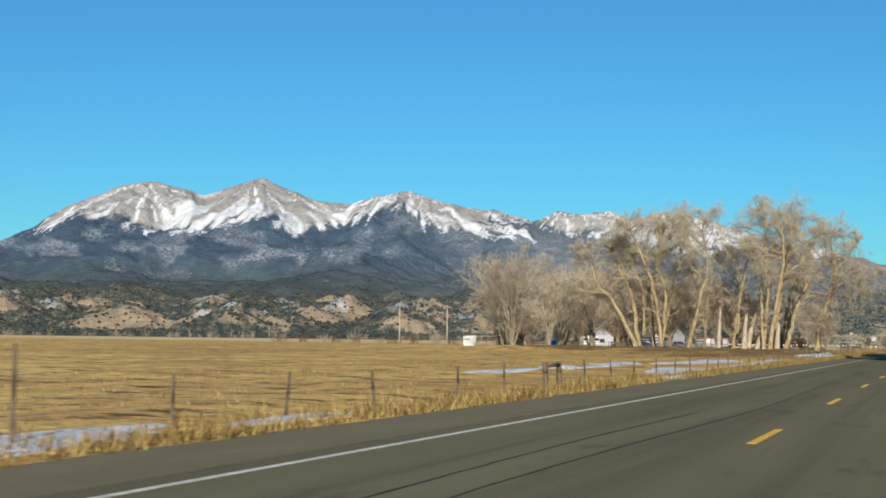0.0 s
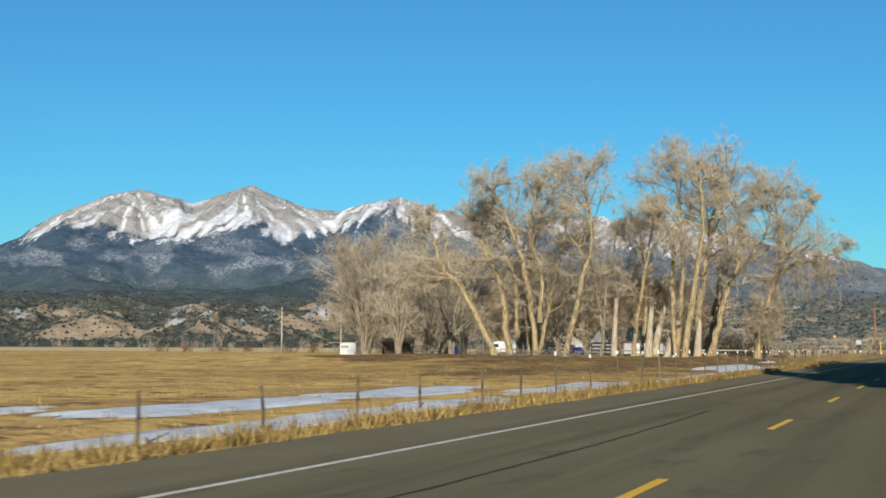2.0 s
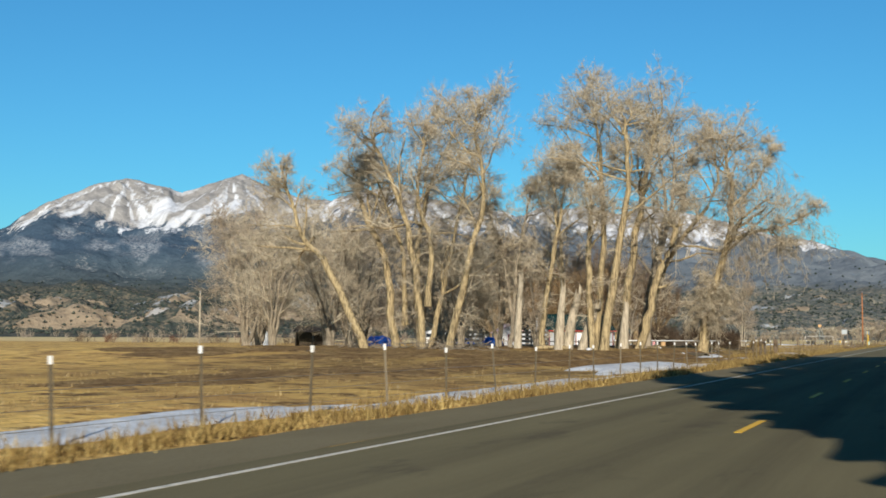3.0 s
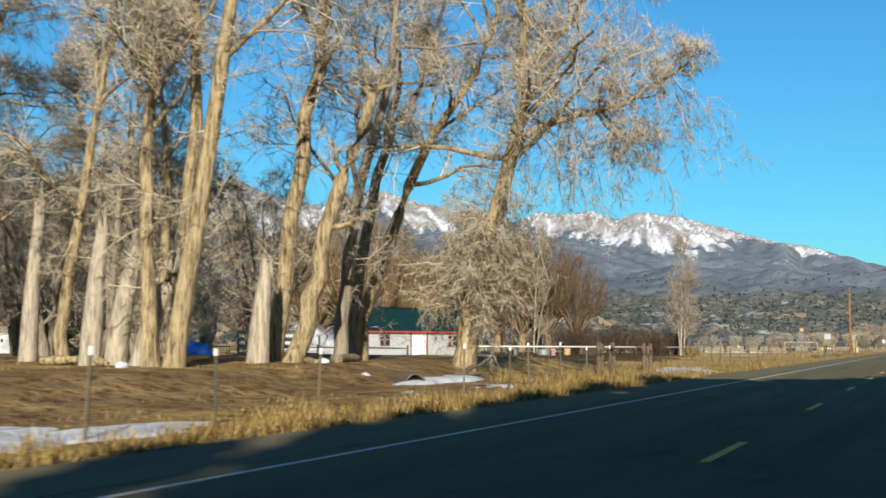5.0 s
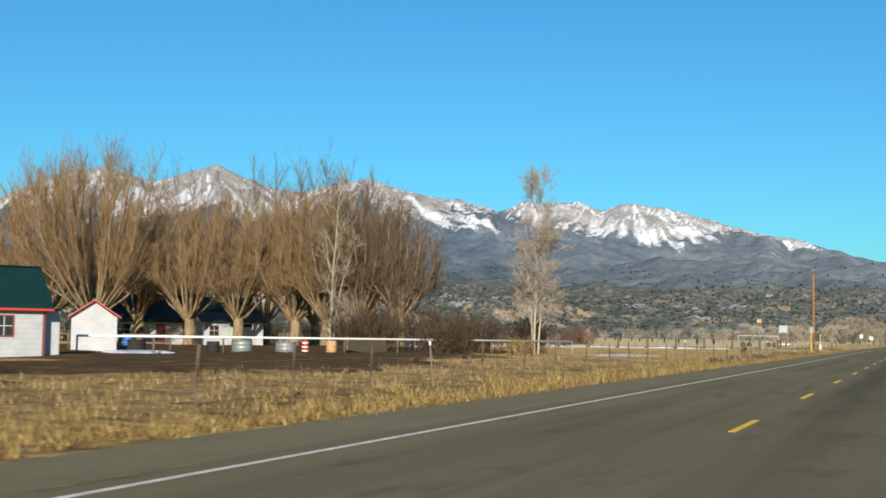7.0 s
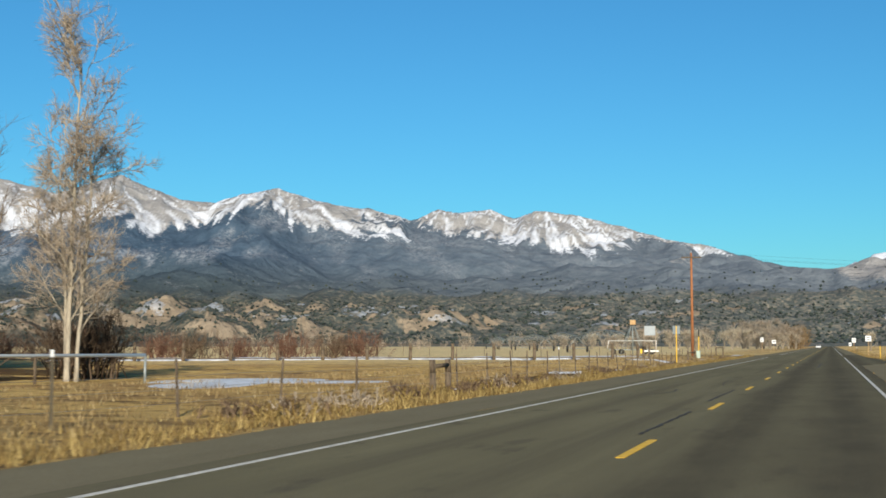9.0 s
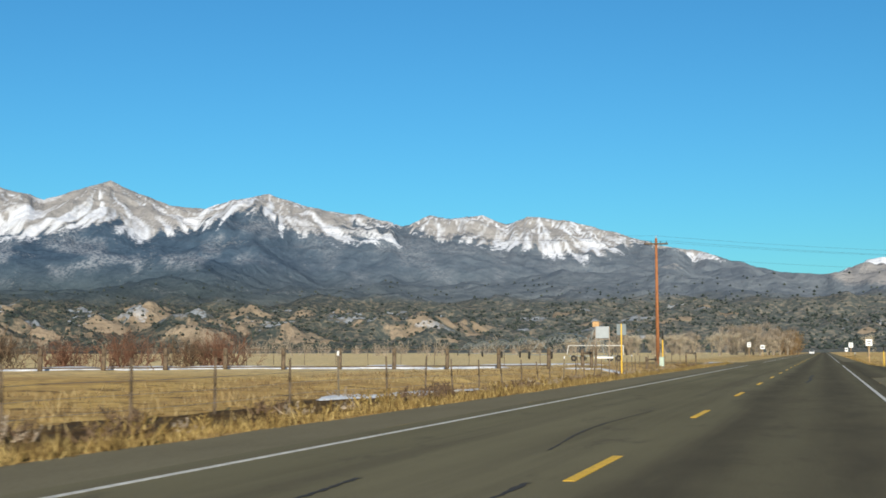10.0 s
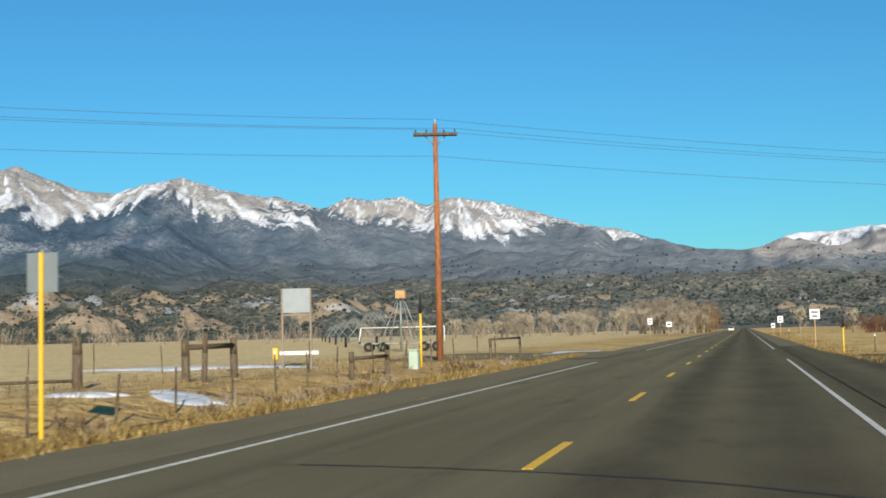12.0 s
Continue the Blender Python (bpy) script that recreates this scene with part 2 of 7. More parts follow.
def mat_bark(name, dark, light, scale=4.0):
    m, t, b = shader(name, 0.9, 0, 0.15)
    p = position(t)
    v = noise_node(t, p, scale * 2.2, 6, 0.7, (1, 1, 0.14))
    patch = noise_node(t, p, 0.5, 4, 0.6)
    c = ramp(t, v, [(0.36, dark), (0.58, light), (0.8, tuple(x * 1.15 for x in light))])
    c = mix(t, ramp(t, patch, [(0.55, 0.0), (0.75, 0.5)]), c, tuple(x * 0.55 for x in light))
    t.links.new(c, b.inputs["Base Color"])
    bump(t, b, v, 0.9, 0.08)
    return m


def mat_islands(name, stops, rough=0.9):
    """Twigs, blades and clumps: each island of the mesh has a shade of its own."""
    m, t, b = shader(name, rough, 0, 0.1)
    r = t.nodes.new("ShaderNodeNewGeometry").outputs["Random Per Island"]
    t.links.new(ramp(t, r, stops), b.inputs["Base Color"])
    return m


def mat_planks(name, col, gap=0.14, axis=0, dark=0.5, rough=0.75, vary=0.12):
    """Painted or weathered boarding with a shadowed groove at real board width."""
    m, t, b = shader(name, rough, 0, 0.25)
    v = coords(t)
    sep = t.nodes.new("ShaderNodeSeparateXYZ")
    t.links.new(v, sep.inputs[0])
    k = calc(t, "FRACT", calc(t, "DIVIDE", sep.outputs[axis], gap))
    edge = ramp(t, k, [(0.0, 1.0), (0.06, 0.0), (0.94, 0.0), (1.0, 1.0)])
    n = noise_node(t, v, 1.5, 5, 0.65)
    f = noise_node(t, v, 22.0, 3, 0.6)
    c = ramp(t, n, [(0.3, tuple(x * (1 - vary * 1.7) for x in col)), (0.65, col)])
    c = mix(t, ramp(t, f, [(0.25, 0.35), (0.42, 0.0)]), c, tuple(x * 0.7 for x in col))
    c = mix(t, calc(t, "MULTIPLY", edge, dark), c, tuple(x * 0.45 for x in col))
    t.links.new(c, b.inputs["Base Color"])
    bump(t, b, calc(t, "SUBTRACT", 1.0, edge), 0.5, 0.012)
    return m


ASPHALT, SHOULDER, FIELD, SNOW, MOUNTAIN = mat_asphalt(), mat_shoulder(), mat_field(), mat_snow(), mat_mountain()
WHITE_LINE = plain("white_road_paint", (0.60, 0.56, 0.475), 0.7, 0, 0.34, 6.0, 50.0)
YELLOW_LINE = plain("yellow_road_paint", (0.72, 0.42, 0.03), 0.7, 0, 0.22, 6.0, 50.0)
TAR = plain("tar_seal", (0.034, 0.030, 0.024), 0.97)
BARK_PALE = mat_bark("cottonwood_bark", (0.075, 0.055, 0.031), (0.43, 0.335, 0.185))
BARK_WILLOW = mat_bark("willow_bark", (0.10, 0.068, 0.036), (0.34, 0.245, 0.135))
BARK_DEAD = mat_bark("bare_dead_wood", (0.20, 0.17, 0.125), (0.48, 0.41, 0.30))
BARK_GREY = mat_bark("grey_bark", (0.12, 0.10, 0.075), (0.30, 0.25, 0.18))
TWIG_PALE = mat_islands("cottonwood_twigs", [(0.0, (0.23, 0.185, 0.125)), (0.5, (0.45, 0.38, 0.27)), (1.0, (0.62, 0.54, 0.40))])
TWIG_ORANGE = mat_islands("willow_twigs", [(0.0, (0.115, 0.068, 0.032)), (0.5, (0.22, 0.140, 0.067)), (1.0, (0.35, 0.242, 0.125))])
TWIG_BROWN = mat_islands("brown_twigs", [(0.0, (0.065, 0.042, 0.026)), (0.5, (0.135, 0.089, 0.054)), (1.0, (0.225, 0.158, 0.098))])
TWIG_DARK = mat_islands("dark_shrub_twigs", [(0.0, (0.035, 0.024, 0.016)), (0.5, (0.075, 0.050, 0.031)), (1.0, (0.14, 0.098, 0.062))])
TWIG_RED = mat_islands("red_willow_stems", [(0.0, (0.085, 0.042, 0.028)), (0.5, (0.165, 0.082, 0.050)), (1.0, (0.25, 0.14, 0.088))])
TWIG_GREY = mat_islands("grey_thicket", [(0.0, (0.17, 0.135, 0.098)), (0.5, (0.33, 0.265, 0.19)), (1.0, (0.47, 0.39, 0.29))])
GRASS_DRY = mat_islands("dry_grass_blades", [(0.0, (0.080, 0.052, 0.025)), (0.35, (0.185, 0.124, 0.054)), (0.7, (0.30, 0.212, 0.092)), (1.0, (0.42, 0.325, 0.165))])
GRASS_VERGE = mat_islands("roadside_grass_blades", [(0.0, (0.060, 0.036, 0.014)), (0.35, (0.155, 0.098, 0.034)), (0.7, (0.28, 0.193, 0.066)), (1.0, (0.46, 0.345, 0.135))])
JUNIPER = mat_islands("juniper_green", [(0.0, (0.026, 0.034, 0.030)), (0.5, (0.042, 0.053, 0.044)), (1.0, (0.066, 0.076, 0.058))])
EVERGREEN = mat_islands("spruce_green", [(0.0, (0.015, 0.03, 0.016)), (1.0, (0.04, 0.07, 0.035))])
WOOD_POST = mat_bark("weathered_post_wood", (0.055, 0.042, 0.03), (0.19, 0.14, 0.09), 9.0)
STEEL_POST = plain("rusty_steel_post", (0.16, 0.13, 0.085), 0.7, 0.3, 0.3, 4.0)
POST_TIP = plain("white_post_tip", (0.75, 0.74, 0.70), 0.6)
WIRE = plain("galvanised_wire", (0.30, 0.28, 0.25), 0.5, 0.7)
POLE_WOOD = mat_bark("treated_pole_wood", (0.20, 0.075, 0.03), (0.40, 0.165, 0.07), 6.0)
CABLE = plain("power_cable", (0.05, 0.055, 0.07), 0.6)
PIPE_WHITE = plain("white_pipe_paint", (0.80, 0.78, 0.72), 0.5, 0, 0.08)
SIDING = mat_planks("white_board_siding", (0.43, 0.44, 0.44), 0.24, 2, 0.35)
SIDING_UP = mat_planks("white_upright_boards", (0.47, 0.47, 0.47), 0.22, 0, 0.35)
ROOF_GREEN = mat_planks("dark_green_metal_roof", (0.006, 0.030, 0.027), 0.3, 0, 0.5, 0.5)
ROOF_PINK = mat_planks("faded_red_metal_roof", (0.52, 0.36, 0.33), 0.3, 0, 0.4, 0.5)
TRIM_RED = plain("red_trim_paint", (0.55, 0.05, 0.04), 0.5)
TRIM_MAROON = plain("maroon_window_trim", (0.22, 0.05, 0.045), 0.5)
DOOR_WHITE = plain("white_door_paint", (0.82, 0.80, 0.76), 0.5, 0, 0.06)
DARK_WOOD = mat_planks("dark_weathered_boards", (0.10, 0.075, 0.05), 0.18, 0, 0.5)
GREY_WOOD = mat_planks("grey_weathered_boards", (0.28, 0.22, 0.16), 0.18, 2, 0.5)
BLUE = plain("blue_plastic_sheet", (0.02, 0.13, 0.52), 0.45, 0, 0.25, 2.0)
WHITE_METAL = plain("white_painted_metal", (0.60, 0.595, 0.575), 0.4, 0, 0.06)
GALV = plain("galvanised_steel", (0.26, 0.28, 0.26), 0.5, 0.35, 0.12)
RUBBER = plain("black_rubber", (0.025, 0.023, 0.02), 0.85)
SIGN_BACK = plain("dull_aluminium_sign", (0.20, 0.23, 0.235), 0.55, 0.2, 0.08)
BOARD = plain("pale_sheet_metal", (0.30, 0.325, 0.33), 0.5, 0.2, 0.08)
SIGN_YELLOW = plain("yellow_post_paint", (0.80, 0.48, 0.03), 0.5, 0, 0.08)
SIGN_WHITE = plain("white_sign_face", (0.82, 0.82, 0.80), 0.45, 0, 0.04)
SIGN_TEXT = plain("black_sign_letters", (0.03, 0.03, 0.035), 0.6)
WOOD_SIGN = mat_bark("tan_sign_timber", (0.36, 0.21, 0.09), (0.60, 0.38, 0.19), 8.0)
BOX_GREEN = plain("pale_green_utility_paint", (0.42, 0.50, 0.40), 0.5, 0, 0.08)
RED_PAINT = plain("red_enamel", (0.50, 0.03, 0.03), 0.35)
# the yard's copy is dark soil with shade painted in: colours times 0.38
SOIL, SHADED_YARD = mat_soil(), mat_soil("shaded_yard_soil", 0.38)
INSULATOR = plain("grey_porcelain", (0.55, 0.56, 0.58), 0.3)


def mat_glass():
    m, t, b = shader("window_glass", 0.06, 0, 0.6)
    b.inputs["Base Color"].default_value = (0.02, 0.025, 0.03, 1)
    return m


GLASS = mat_glass()


# ================= mesh helpers =================
def mesh_np(name, verts, faces, smooth=False, tris=None):
    """A mesh from numpy arrays: verts (n, 3), faces (m, 3 or 4), and further triangles."""
    me = bpy.data.meshes.new(name)
    verts, faces = np.asarray(verts, np.float32), np.asarray(faces, np.int32)
    k = faces.shape[1]
    more = np.zeros((0, 3), np.int32) if tris is None else np.asarray(tris, np.int32)
    me.vertices.add(len(verts))
    me.vertices.foreach_set("co", verts.ravel())
    me.loops.add(faces.size + more.size)
    me.loops.foreach_set("vertex_index", np.concatenate([faces.ravel(), more.ravel()]))
    me.polygons.add(len(faces) + len(more))
    me.polygons.foreach_set("loop_start", np.concatenate([np.arange(0, faces.size, k), faces.size + np.arange(0, more.size, 3)]).astype(np.int32))
    me.polygons.foreach_set("use_smooth", np.full(len(faces) + len(more), bool(smooth)))
    me.update(calc_edges=True)
    return me


def put(name, me, mat, parent=None, label=""):
    if mat is not None and not me.materials:
        me.materials.append(mat)
    ob = new(name, me)
    if parent is not None:
        ob.parent = parent
    if label:
        ob["label"] = label
    return ob


def part(name, bm, mat, parent=None, label=""):
    me = bpy.data.meshes.new(name)
    bmesh.ops.recalc_face_normals(bm, faces=bm.faces)
    bm.to_mesh(me)
    bm.free()
    return put(name, me, mat, parent, label)


def empty(name, m, label, category, group="", kind=""):
    e = new(name)
    e.empty_display_size = 0.2
    e.matrix_basis = m
    return tagged(e, label, category, group, kind)


def box(bm, c, s, m=None, bevel=0.0):
    """A box of size s round c, its edges bevelled."""
    g = bmesh.ops.create_cube(bm, size=1.0)
    vs = g["verts"]
    bmesh.ops.scale(bm, vec=s, verts=vs)
    bmesh.ops.translate(bm, vec=c, verts=vs)
    if bevel:
        es = list({e for v in vs for e in v.link_edges})
        vs = list({v for f in bmesh.ops.bevel(bm, geom=es, offset=bevel, segments=1, affect="EDGES")["faces"] for v in f.verts} | {v for v in vs if v.is_valid})
    if m is not None:
        bmesh.ops.transform(bm, matrix=m, verts=[v for v in vs if v.is_valid])
    return bm


def boxes(*items, bevel=0.0):
    bm = bmesh.new()
    for c, s in items:
        box(bm, c, s, None, bevel)
    return bm


def rod(bm, a, b, r0, r1=None, sides=8):
    """A tapered round bar from a to b."""
    a, b = Vector(a), Vector(b)
    d = b - a
    g = bmesh.ops.create_cone(bm, cap_ends=True, segments=sides, radius1=r0, radius2=r0 if r1 is None else r1, depth=d.length)
    m = Matrix.Translation((a + b) / 2) @ d.to_track_quat("Z", "Y").to_matrix().to_4x4()
    bmesh.ops.transform(bm, matrix=m, verts=g["verts"])
    if sides > 5:
        for f in {f for v in g["verts"] for f in v.link_faces if len(f.verts) == 4}:
            f.smooth = True
    return bm


def rods(*items, sides=8):
    bm = bmesh.new()
    for it in items:
        rod(bm, *it, sides=sides)
    return bm


def prism(bm, outline, y0, y1):
    """A polygon in x, z drawn out from y0 to y1."""
    a = [bm.verts.new((x, y0, z)) for x, z in outline]
    b = [bm.verts.new((x, y1, z)) for x, z in outline]
    bm.faces.new(a)
    bm.faces.new(b[::-1])
    for i in range(len(a)):
        j = (i + 1) % len(a)
        bm.faces.new((a[i], b[i], b[j], a[j]))
    return bm


def unit(v):
    return v / np.maximum(np.linalg.norm(v, axis=-1, keepdims=True), 1e-9)


def skin(nodes, radii, sides):
    """Tubes round many polylines at once: nodes (n, k, 3), radii (n, k)."""
    n, k, _ = nodes.shape
    d = unit(np.gradient(nodes, axis=1))
    ref = np.where(np.abs(d[..., 2:3]) > 0.9, np.array([1.0, 0, 0]), np.array([0, 0, 1.0]))
    u = unit(np.cross(d, ref))
    w = np.cross(d, u)
    a = np.arange(sides) * 2 * np.pi / sides
    ring = u[:, :, None] * np.cos(a)[None, None, :, None] + w[:, :, None] * np.sin(a)[None, None, :, None]
    v = nodes[:, :, None] + ring * radii[:, :, None, None]
    i = np.arange(n * k * sides).reshape(n, k, sides)
    j = np.roll(i, -1, axis=2)
    f = np.stack([i[:, :-1], j[:, :-1], j[:, 1:], i[:, 1:]], -1).reshape(-1, 4)
    return v.reshape(-1, 3), f


class Bundle:
    """Collects many small meshes into one."""
    def __init__(self):
        self.v, self.f, self.t, self.n = [], [], [], 0

    def add(self, v, f):
        self.v.append(v)
        (self.f if f.shape[1] == 4 else self.t).append(f + self.n)
        self.n += len(v)

    def mesh(self, name, smooth=False, at=(0, 0, 0)):
        none = [np.zeros((0, 4), int)]
        return mesh_np(name, np.concatenate(self.v) - np.array(at, float), np.concatenate(self.f or none), smooth, np.concatenate(self.t) if self.t else None)


def shoots(rng, P, D, L, R, k, wander, lift):
    """Wandering shoots from P along D: nodes (n, k + 1, 3), radii. lift bends them up (or down)."""
    nodes = [P]
    d = unit(D)
    for _ in range(k):
        d = unit(d + rng.normal(0, wander, d.shape) + np.array([0, 0, lift]))
        nodes.append(nodes[-1] + d * (L / k)[:, None])
    taper = np.linspace(1, 0.35, k + 1)[None]
    return np.stack(nodes, 1), R[:, None] * taper


def offspring(rng, nodes, radii, per, t0, angle, share, ratio):
    """Starting points, ways, lengths and radii of the shoots that leave each parent."""
    n, k, _ = nodes.shape
    t = rng.uniform(t0, 1.0, (n, per)) * (k - 1)
    i = np.minimum(t.astype(int), k - 2)
    fr = (t - i)[..., None]
    r = np.arange(n)[:, None]
    a, b = nodes[r, i], nodes[r, i + 1]
    P = a + (b - a) * fr
    d = unit(b - a)
    side = unit(np.cross(d, rng.normal(size=d.shape)))
    an = np.radians(rng.normal(angle, angle * 0.3, (n, per)))[..., None]
    D = d * np.cos(an) + side * np.sin(an)
    length = np.linalg.norm(np.diff(nodes, axis=1), axis=2).sum(1)[:, None]
    L = length * share * rng.uniform(0.6, 1.25, (n, per)) * (1.15 - 0.45 * t / (k - 1))
    R = radii[r, i] * ratio
    return P.reshape(-1, 3), D.reshape(-1, 3), L.ravel(), R.ravel()


def spikes(P, D, L, R):
    """Fine straight twigs: three-sided points."""
    d = unit(D)
    u = unit(np.cross(d, np.array([0.31, 0.53, 0.79])))
    w = np.cross(d, u)
    q = R[:, None]
    v = np.stack([P + u * q, P + (w * 0.87 - u * 0.5) * q, P - (w * 0.87 + u * 0.5) * q, P + d * L[:, None]], 1)
    i = np.arange(len(P))[:, None, None] * 4
    f = i + np.array([(0, 1, 3), (1, 2, 3), (2, 0, 3)])[None]
    return v.reshape(-1, 3), f.reshape(-1, 3)


def curve_through(pts, n=12):
    """A smooth line through a few points."""
    pts = np.array(pts, float)
    t = np.linspace(0, len(pts) - 1, n)
    out = []
    for s in t:
        i = min(int(s), len(pts) - 2)
        u = s - i
        p0, p1, p2, p3 = pts[max(i - 1, 0)], pts[i], pts[i + 1], pts[min(i + 2, len(pts) - 1)]
        out.append(0.5 * (2 * p1 + (p2 - p0) * u + (2 * p0 - 5 * p1 + 4 * p2 - p3) * u * u + (3 * p1 - p0 - 3 * p2 + p3) * u ** 3))
    return np.array(out)


# ================= ground =================
def ground_z(x, y):
    """The lie of the land: a shallow ditch beside the pavement, then the level pasture."""
    x, y = np.asarray(x, float), np.asarray(y, float)
    s = np.interp(x, [-60, -14, -10.5, -8.2, -6.6, 6.4, 8.0, 10, 14, 60], [0.0, 0.0, 0.0, -0.07, -0.014, -0.014, -0.06, 0.05, 0.15, 0.2])
    away = np.clip((np.abs(x) - 7.0) / 3.0, 0, 1)
    w = 0.05 * np.sin(x * 0.71 + y * 0.23) * np.sin(y * 0.37 - x * 0.11) + 0.08 * np.sin(x * 0.13 + 1.3) * np.sin(y * 0.091)
    rise = 0.6 * np.interp(x, [-85, -50, -15.2, -12.8], [0, 1, 1, 0]) * np.interp(y, [126, 146, 192, 210], [0, 1, 1, 0])
    ditch = -0.42 * np.interp(x, [-13.5, -11.2, -8.9, -7.2], [0, 1, 1, 0]) * np.interp(y, [300, 340, 366, 384], [0.0, 1, 1, 0])
    fall = -0.7 * np.interp(x, [5.8, 9.0], [0, 1]) * np.interp(y, [372, 414, 480, 600], [0, 1, 1, 0])
    return s + away * w + rise + ditch + fall


def stretch(*spans):
    out = []
    for a, b, step in spans:
        out.extend(np.arange(a, b, step))
    out.append(spans[-1][1])
    return np.array(out)


def sheet(xs, ys, zf):
    X, Y = np.meshgrid(xs, ys)
    V = np.stack([X, Y, zf(X, Y)], -1).reshape(-1, 3)
    i = np.arange(len(xs) * len(ys)).reshape(len(ys), len(xs))
    F = np.stack([i[:-1, :-1], i[:-1, 1:], i[1:, 1:], i[1:, :-1]], -1).reshape(-1, 4)
    return V, F


gx = stretch((-5200, -600, 400), (-600, -120, 30), (-120, -24, 3), (-24, -6, 0.5), (-6, 6.5, 3.0), (6.5, 24, 0.7), (24, 120, 8), (120, 600, 60), (600, 5200, 460))
gy = stretch((-5200, -400, 400), (-400, -20, 20), (-20, 460, 2.4), (460, 800, 10), (800, 5200, 400))
ground = put("ground", mesh_np("ground", *sheet(gx, gy, ground_z), smooth=True), FIELD)
tagged(ground, "golden dry winter pasture with bare brown patches", "ground", kind="structure")

# pavement, with gravel shoulders and side roads
ROAD_L, ROAD_R = -4.11, 3.92
road = empty("road", Matrix(), "worn grey two-lane asphalt highway with yellow dashes", "road", kind="structure")


def slab(name, x0, x1, y0, y1, z, mat, parent, depth=0.25, step=8.0, ragged=0.0):
    """A long slab with its top at z; its sides may run unevenly."""
    ys = np.arange(y0, y1 + 0.01, step)
    rng = np.random.default_rng(3)
    o0, o1 = rng.normal(0, ragged, len(ys)), rng.normal(0, ragged, len(ys))
    L = np.stack([x0 + o0, ys, np.full(len(ys), z)], 1)
    R = np.stack([x1 + o1, ys, np.full(len(ys), z)], 1)
    n = len(ys)
    V = np.concatenate([L, R, L - [0, 0, depth], R - [0, 0, depth]])
    i = np.arange(n - 1)
    F = np.concatenate([np.stack([i, i + n, i + n + 1, i + 1], 1), np.stack([i, i + 1, i + 1 + 2 * n, i + 2 * n], 1),
                        np.stack([i + n, i + 3 * n, i + 3 * n + 1, i + n + 1], 1)])
    return put(name, mesh_np(name, V, F), mat, parent)


slab("pavement", -4.62, 4.5, -400, 2600, 0.0, ASPHALT, road, step=10)
slab("shoulder", -6.45, -4.62, -400, 2600, -0.006, SHOULDER, road, step=2.0, ragged=0.06)
slab("shoulder", 4.5, 6.3, -400, 2600, -0.006, SHOULDER, road, step=2.0, ragged=0.06)
line_l = slab("edge_line", ROAD_L - 0.05, ROAD_L + 0.05, -300, 392, 0.005, WHITE_LINE, road, 0.006, 12)
line_m = slab("edge_line", ROAD_L - 0.05, ROAD_L + 0.05, 412, 1500, 0.005, WHITE_LINE, road, 0.006, 12)
line_r = slab("edge_line", ROAD_R - 0.05, ROAD_R + 0.05, -300, 384, 0.005, WHITE_LINE, road, 0.006, 12)
line_s = slab("edge_line", ROAD_R - 0.05, ROAD_R + 0.05, 408, 1500, 0.005, WHITE_LINE, road, 0.006, 12)
dash_me = None
for k in range(-3, 80):
    y = 0.87 + 12.192 * k
    if dash_me is None:
        bm = boxes(((0, 1.524, 0.0), (0.12, 3.048, 0.008)))
        first = part("centre_dash", bm, YELLOW_LINE, road)
        dash_me = first.data
        first.location = (0, y, 0.003)
    else:
        put("centre_dash", dash_me, YELLOW_LINE, road).location = (0, y, 0.003)


# ================= mountains =================
BACK = [(-18.5, 5.55), (-17.9, 5.67), (-17.0, 6.08), (-16.1, 5.88), (-14.6, 6.04), (-13.6, 5.70), (-12.6, 6.02), (-11.0, 5.80), (-9.8, 5.52),
        (-8.6, 5.17), (-6.6, 4.58), (-5.0, 4.37), (-3.0, 3.75), (-1.4, 3.32), (-0.2, 2.92), (0.7, 3.36), (1.8, 3.88), (3.9, 4.03), (6.0, 4.12), (9, 3.8), (18, 3.0)]
FRONT = [(-60, 2.5), (-48, 3.0), (-44.5, 3.9), (-42.6, 4.1), (-41.0, 4.92), (-39.5, 5.97), (-37.8, 6.68), (-36.2, 7.08), (-35.0, 6.87), (-33.7, 6.55), (-32.7, 6.88),
         (-31.0, 7.42), (-30.1, 7.05), (-28.5, 6.44), (-27.0, 6.27), (-25.8, 6.68), (-24.1, 6.99), (-23.0, 6.65), (-21.6, 6.25), (-20.2, 6.12), (-18.7, 5.76),
         (-16.5, 4.9), (-14.0, 3.9), (-11.0, 3.3), (-7, 3.0), (-2.5, 2.5), (0.0, 2.9), (2.0, 3.2), (4.5, 2.6), (8, 2.4), (18, 2.0)]
CENTRE = (0.0, 120.0)


def fbm(X, Y, seed, octaves=5, gain=0.5, ridged=False):
    """Value noise summed over octaves, on arrays."""
    total, amp, norm = np.zeros_like(X), 1.0, 0.0
    for o in range(octaves):
        f = 2.0 ** o
        rng = np.random.default_rng(seed + o)
        table = rng.random((256, 256))
        x, y = X * f, Y * f
        xi, yi = np.floor(x).astype(int), np.floor(y).astype(int)
        u, v = x - xi, y - yi
        u, v = u * u * (3 - 2 * u), v * v * (3 - 2 * v)
        g = lambda a, b: table[a % 256, b % 256]
        n = (g(xi, yi) * (1 - u) + g(xi + 1, yi) * u) * (1 - v) + (g(xi, yi + 1) * (1 - u) + g(xi + 1, yi + 1) * u) * v
        if ridged:
            n = 1 - np.abs(2 * n - 1)
        total += amp * n
        norm += amp
        amp *= gain
    return total / norm


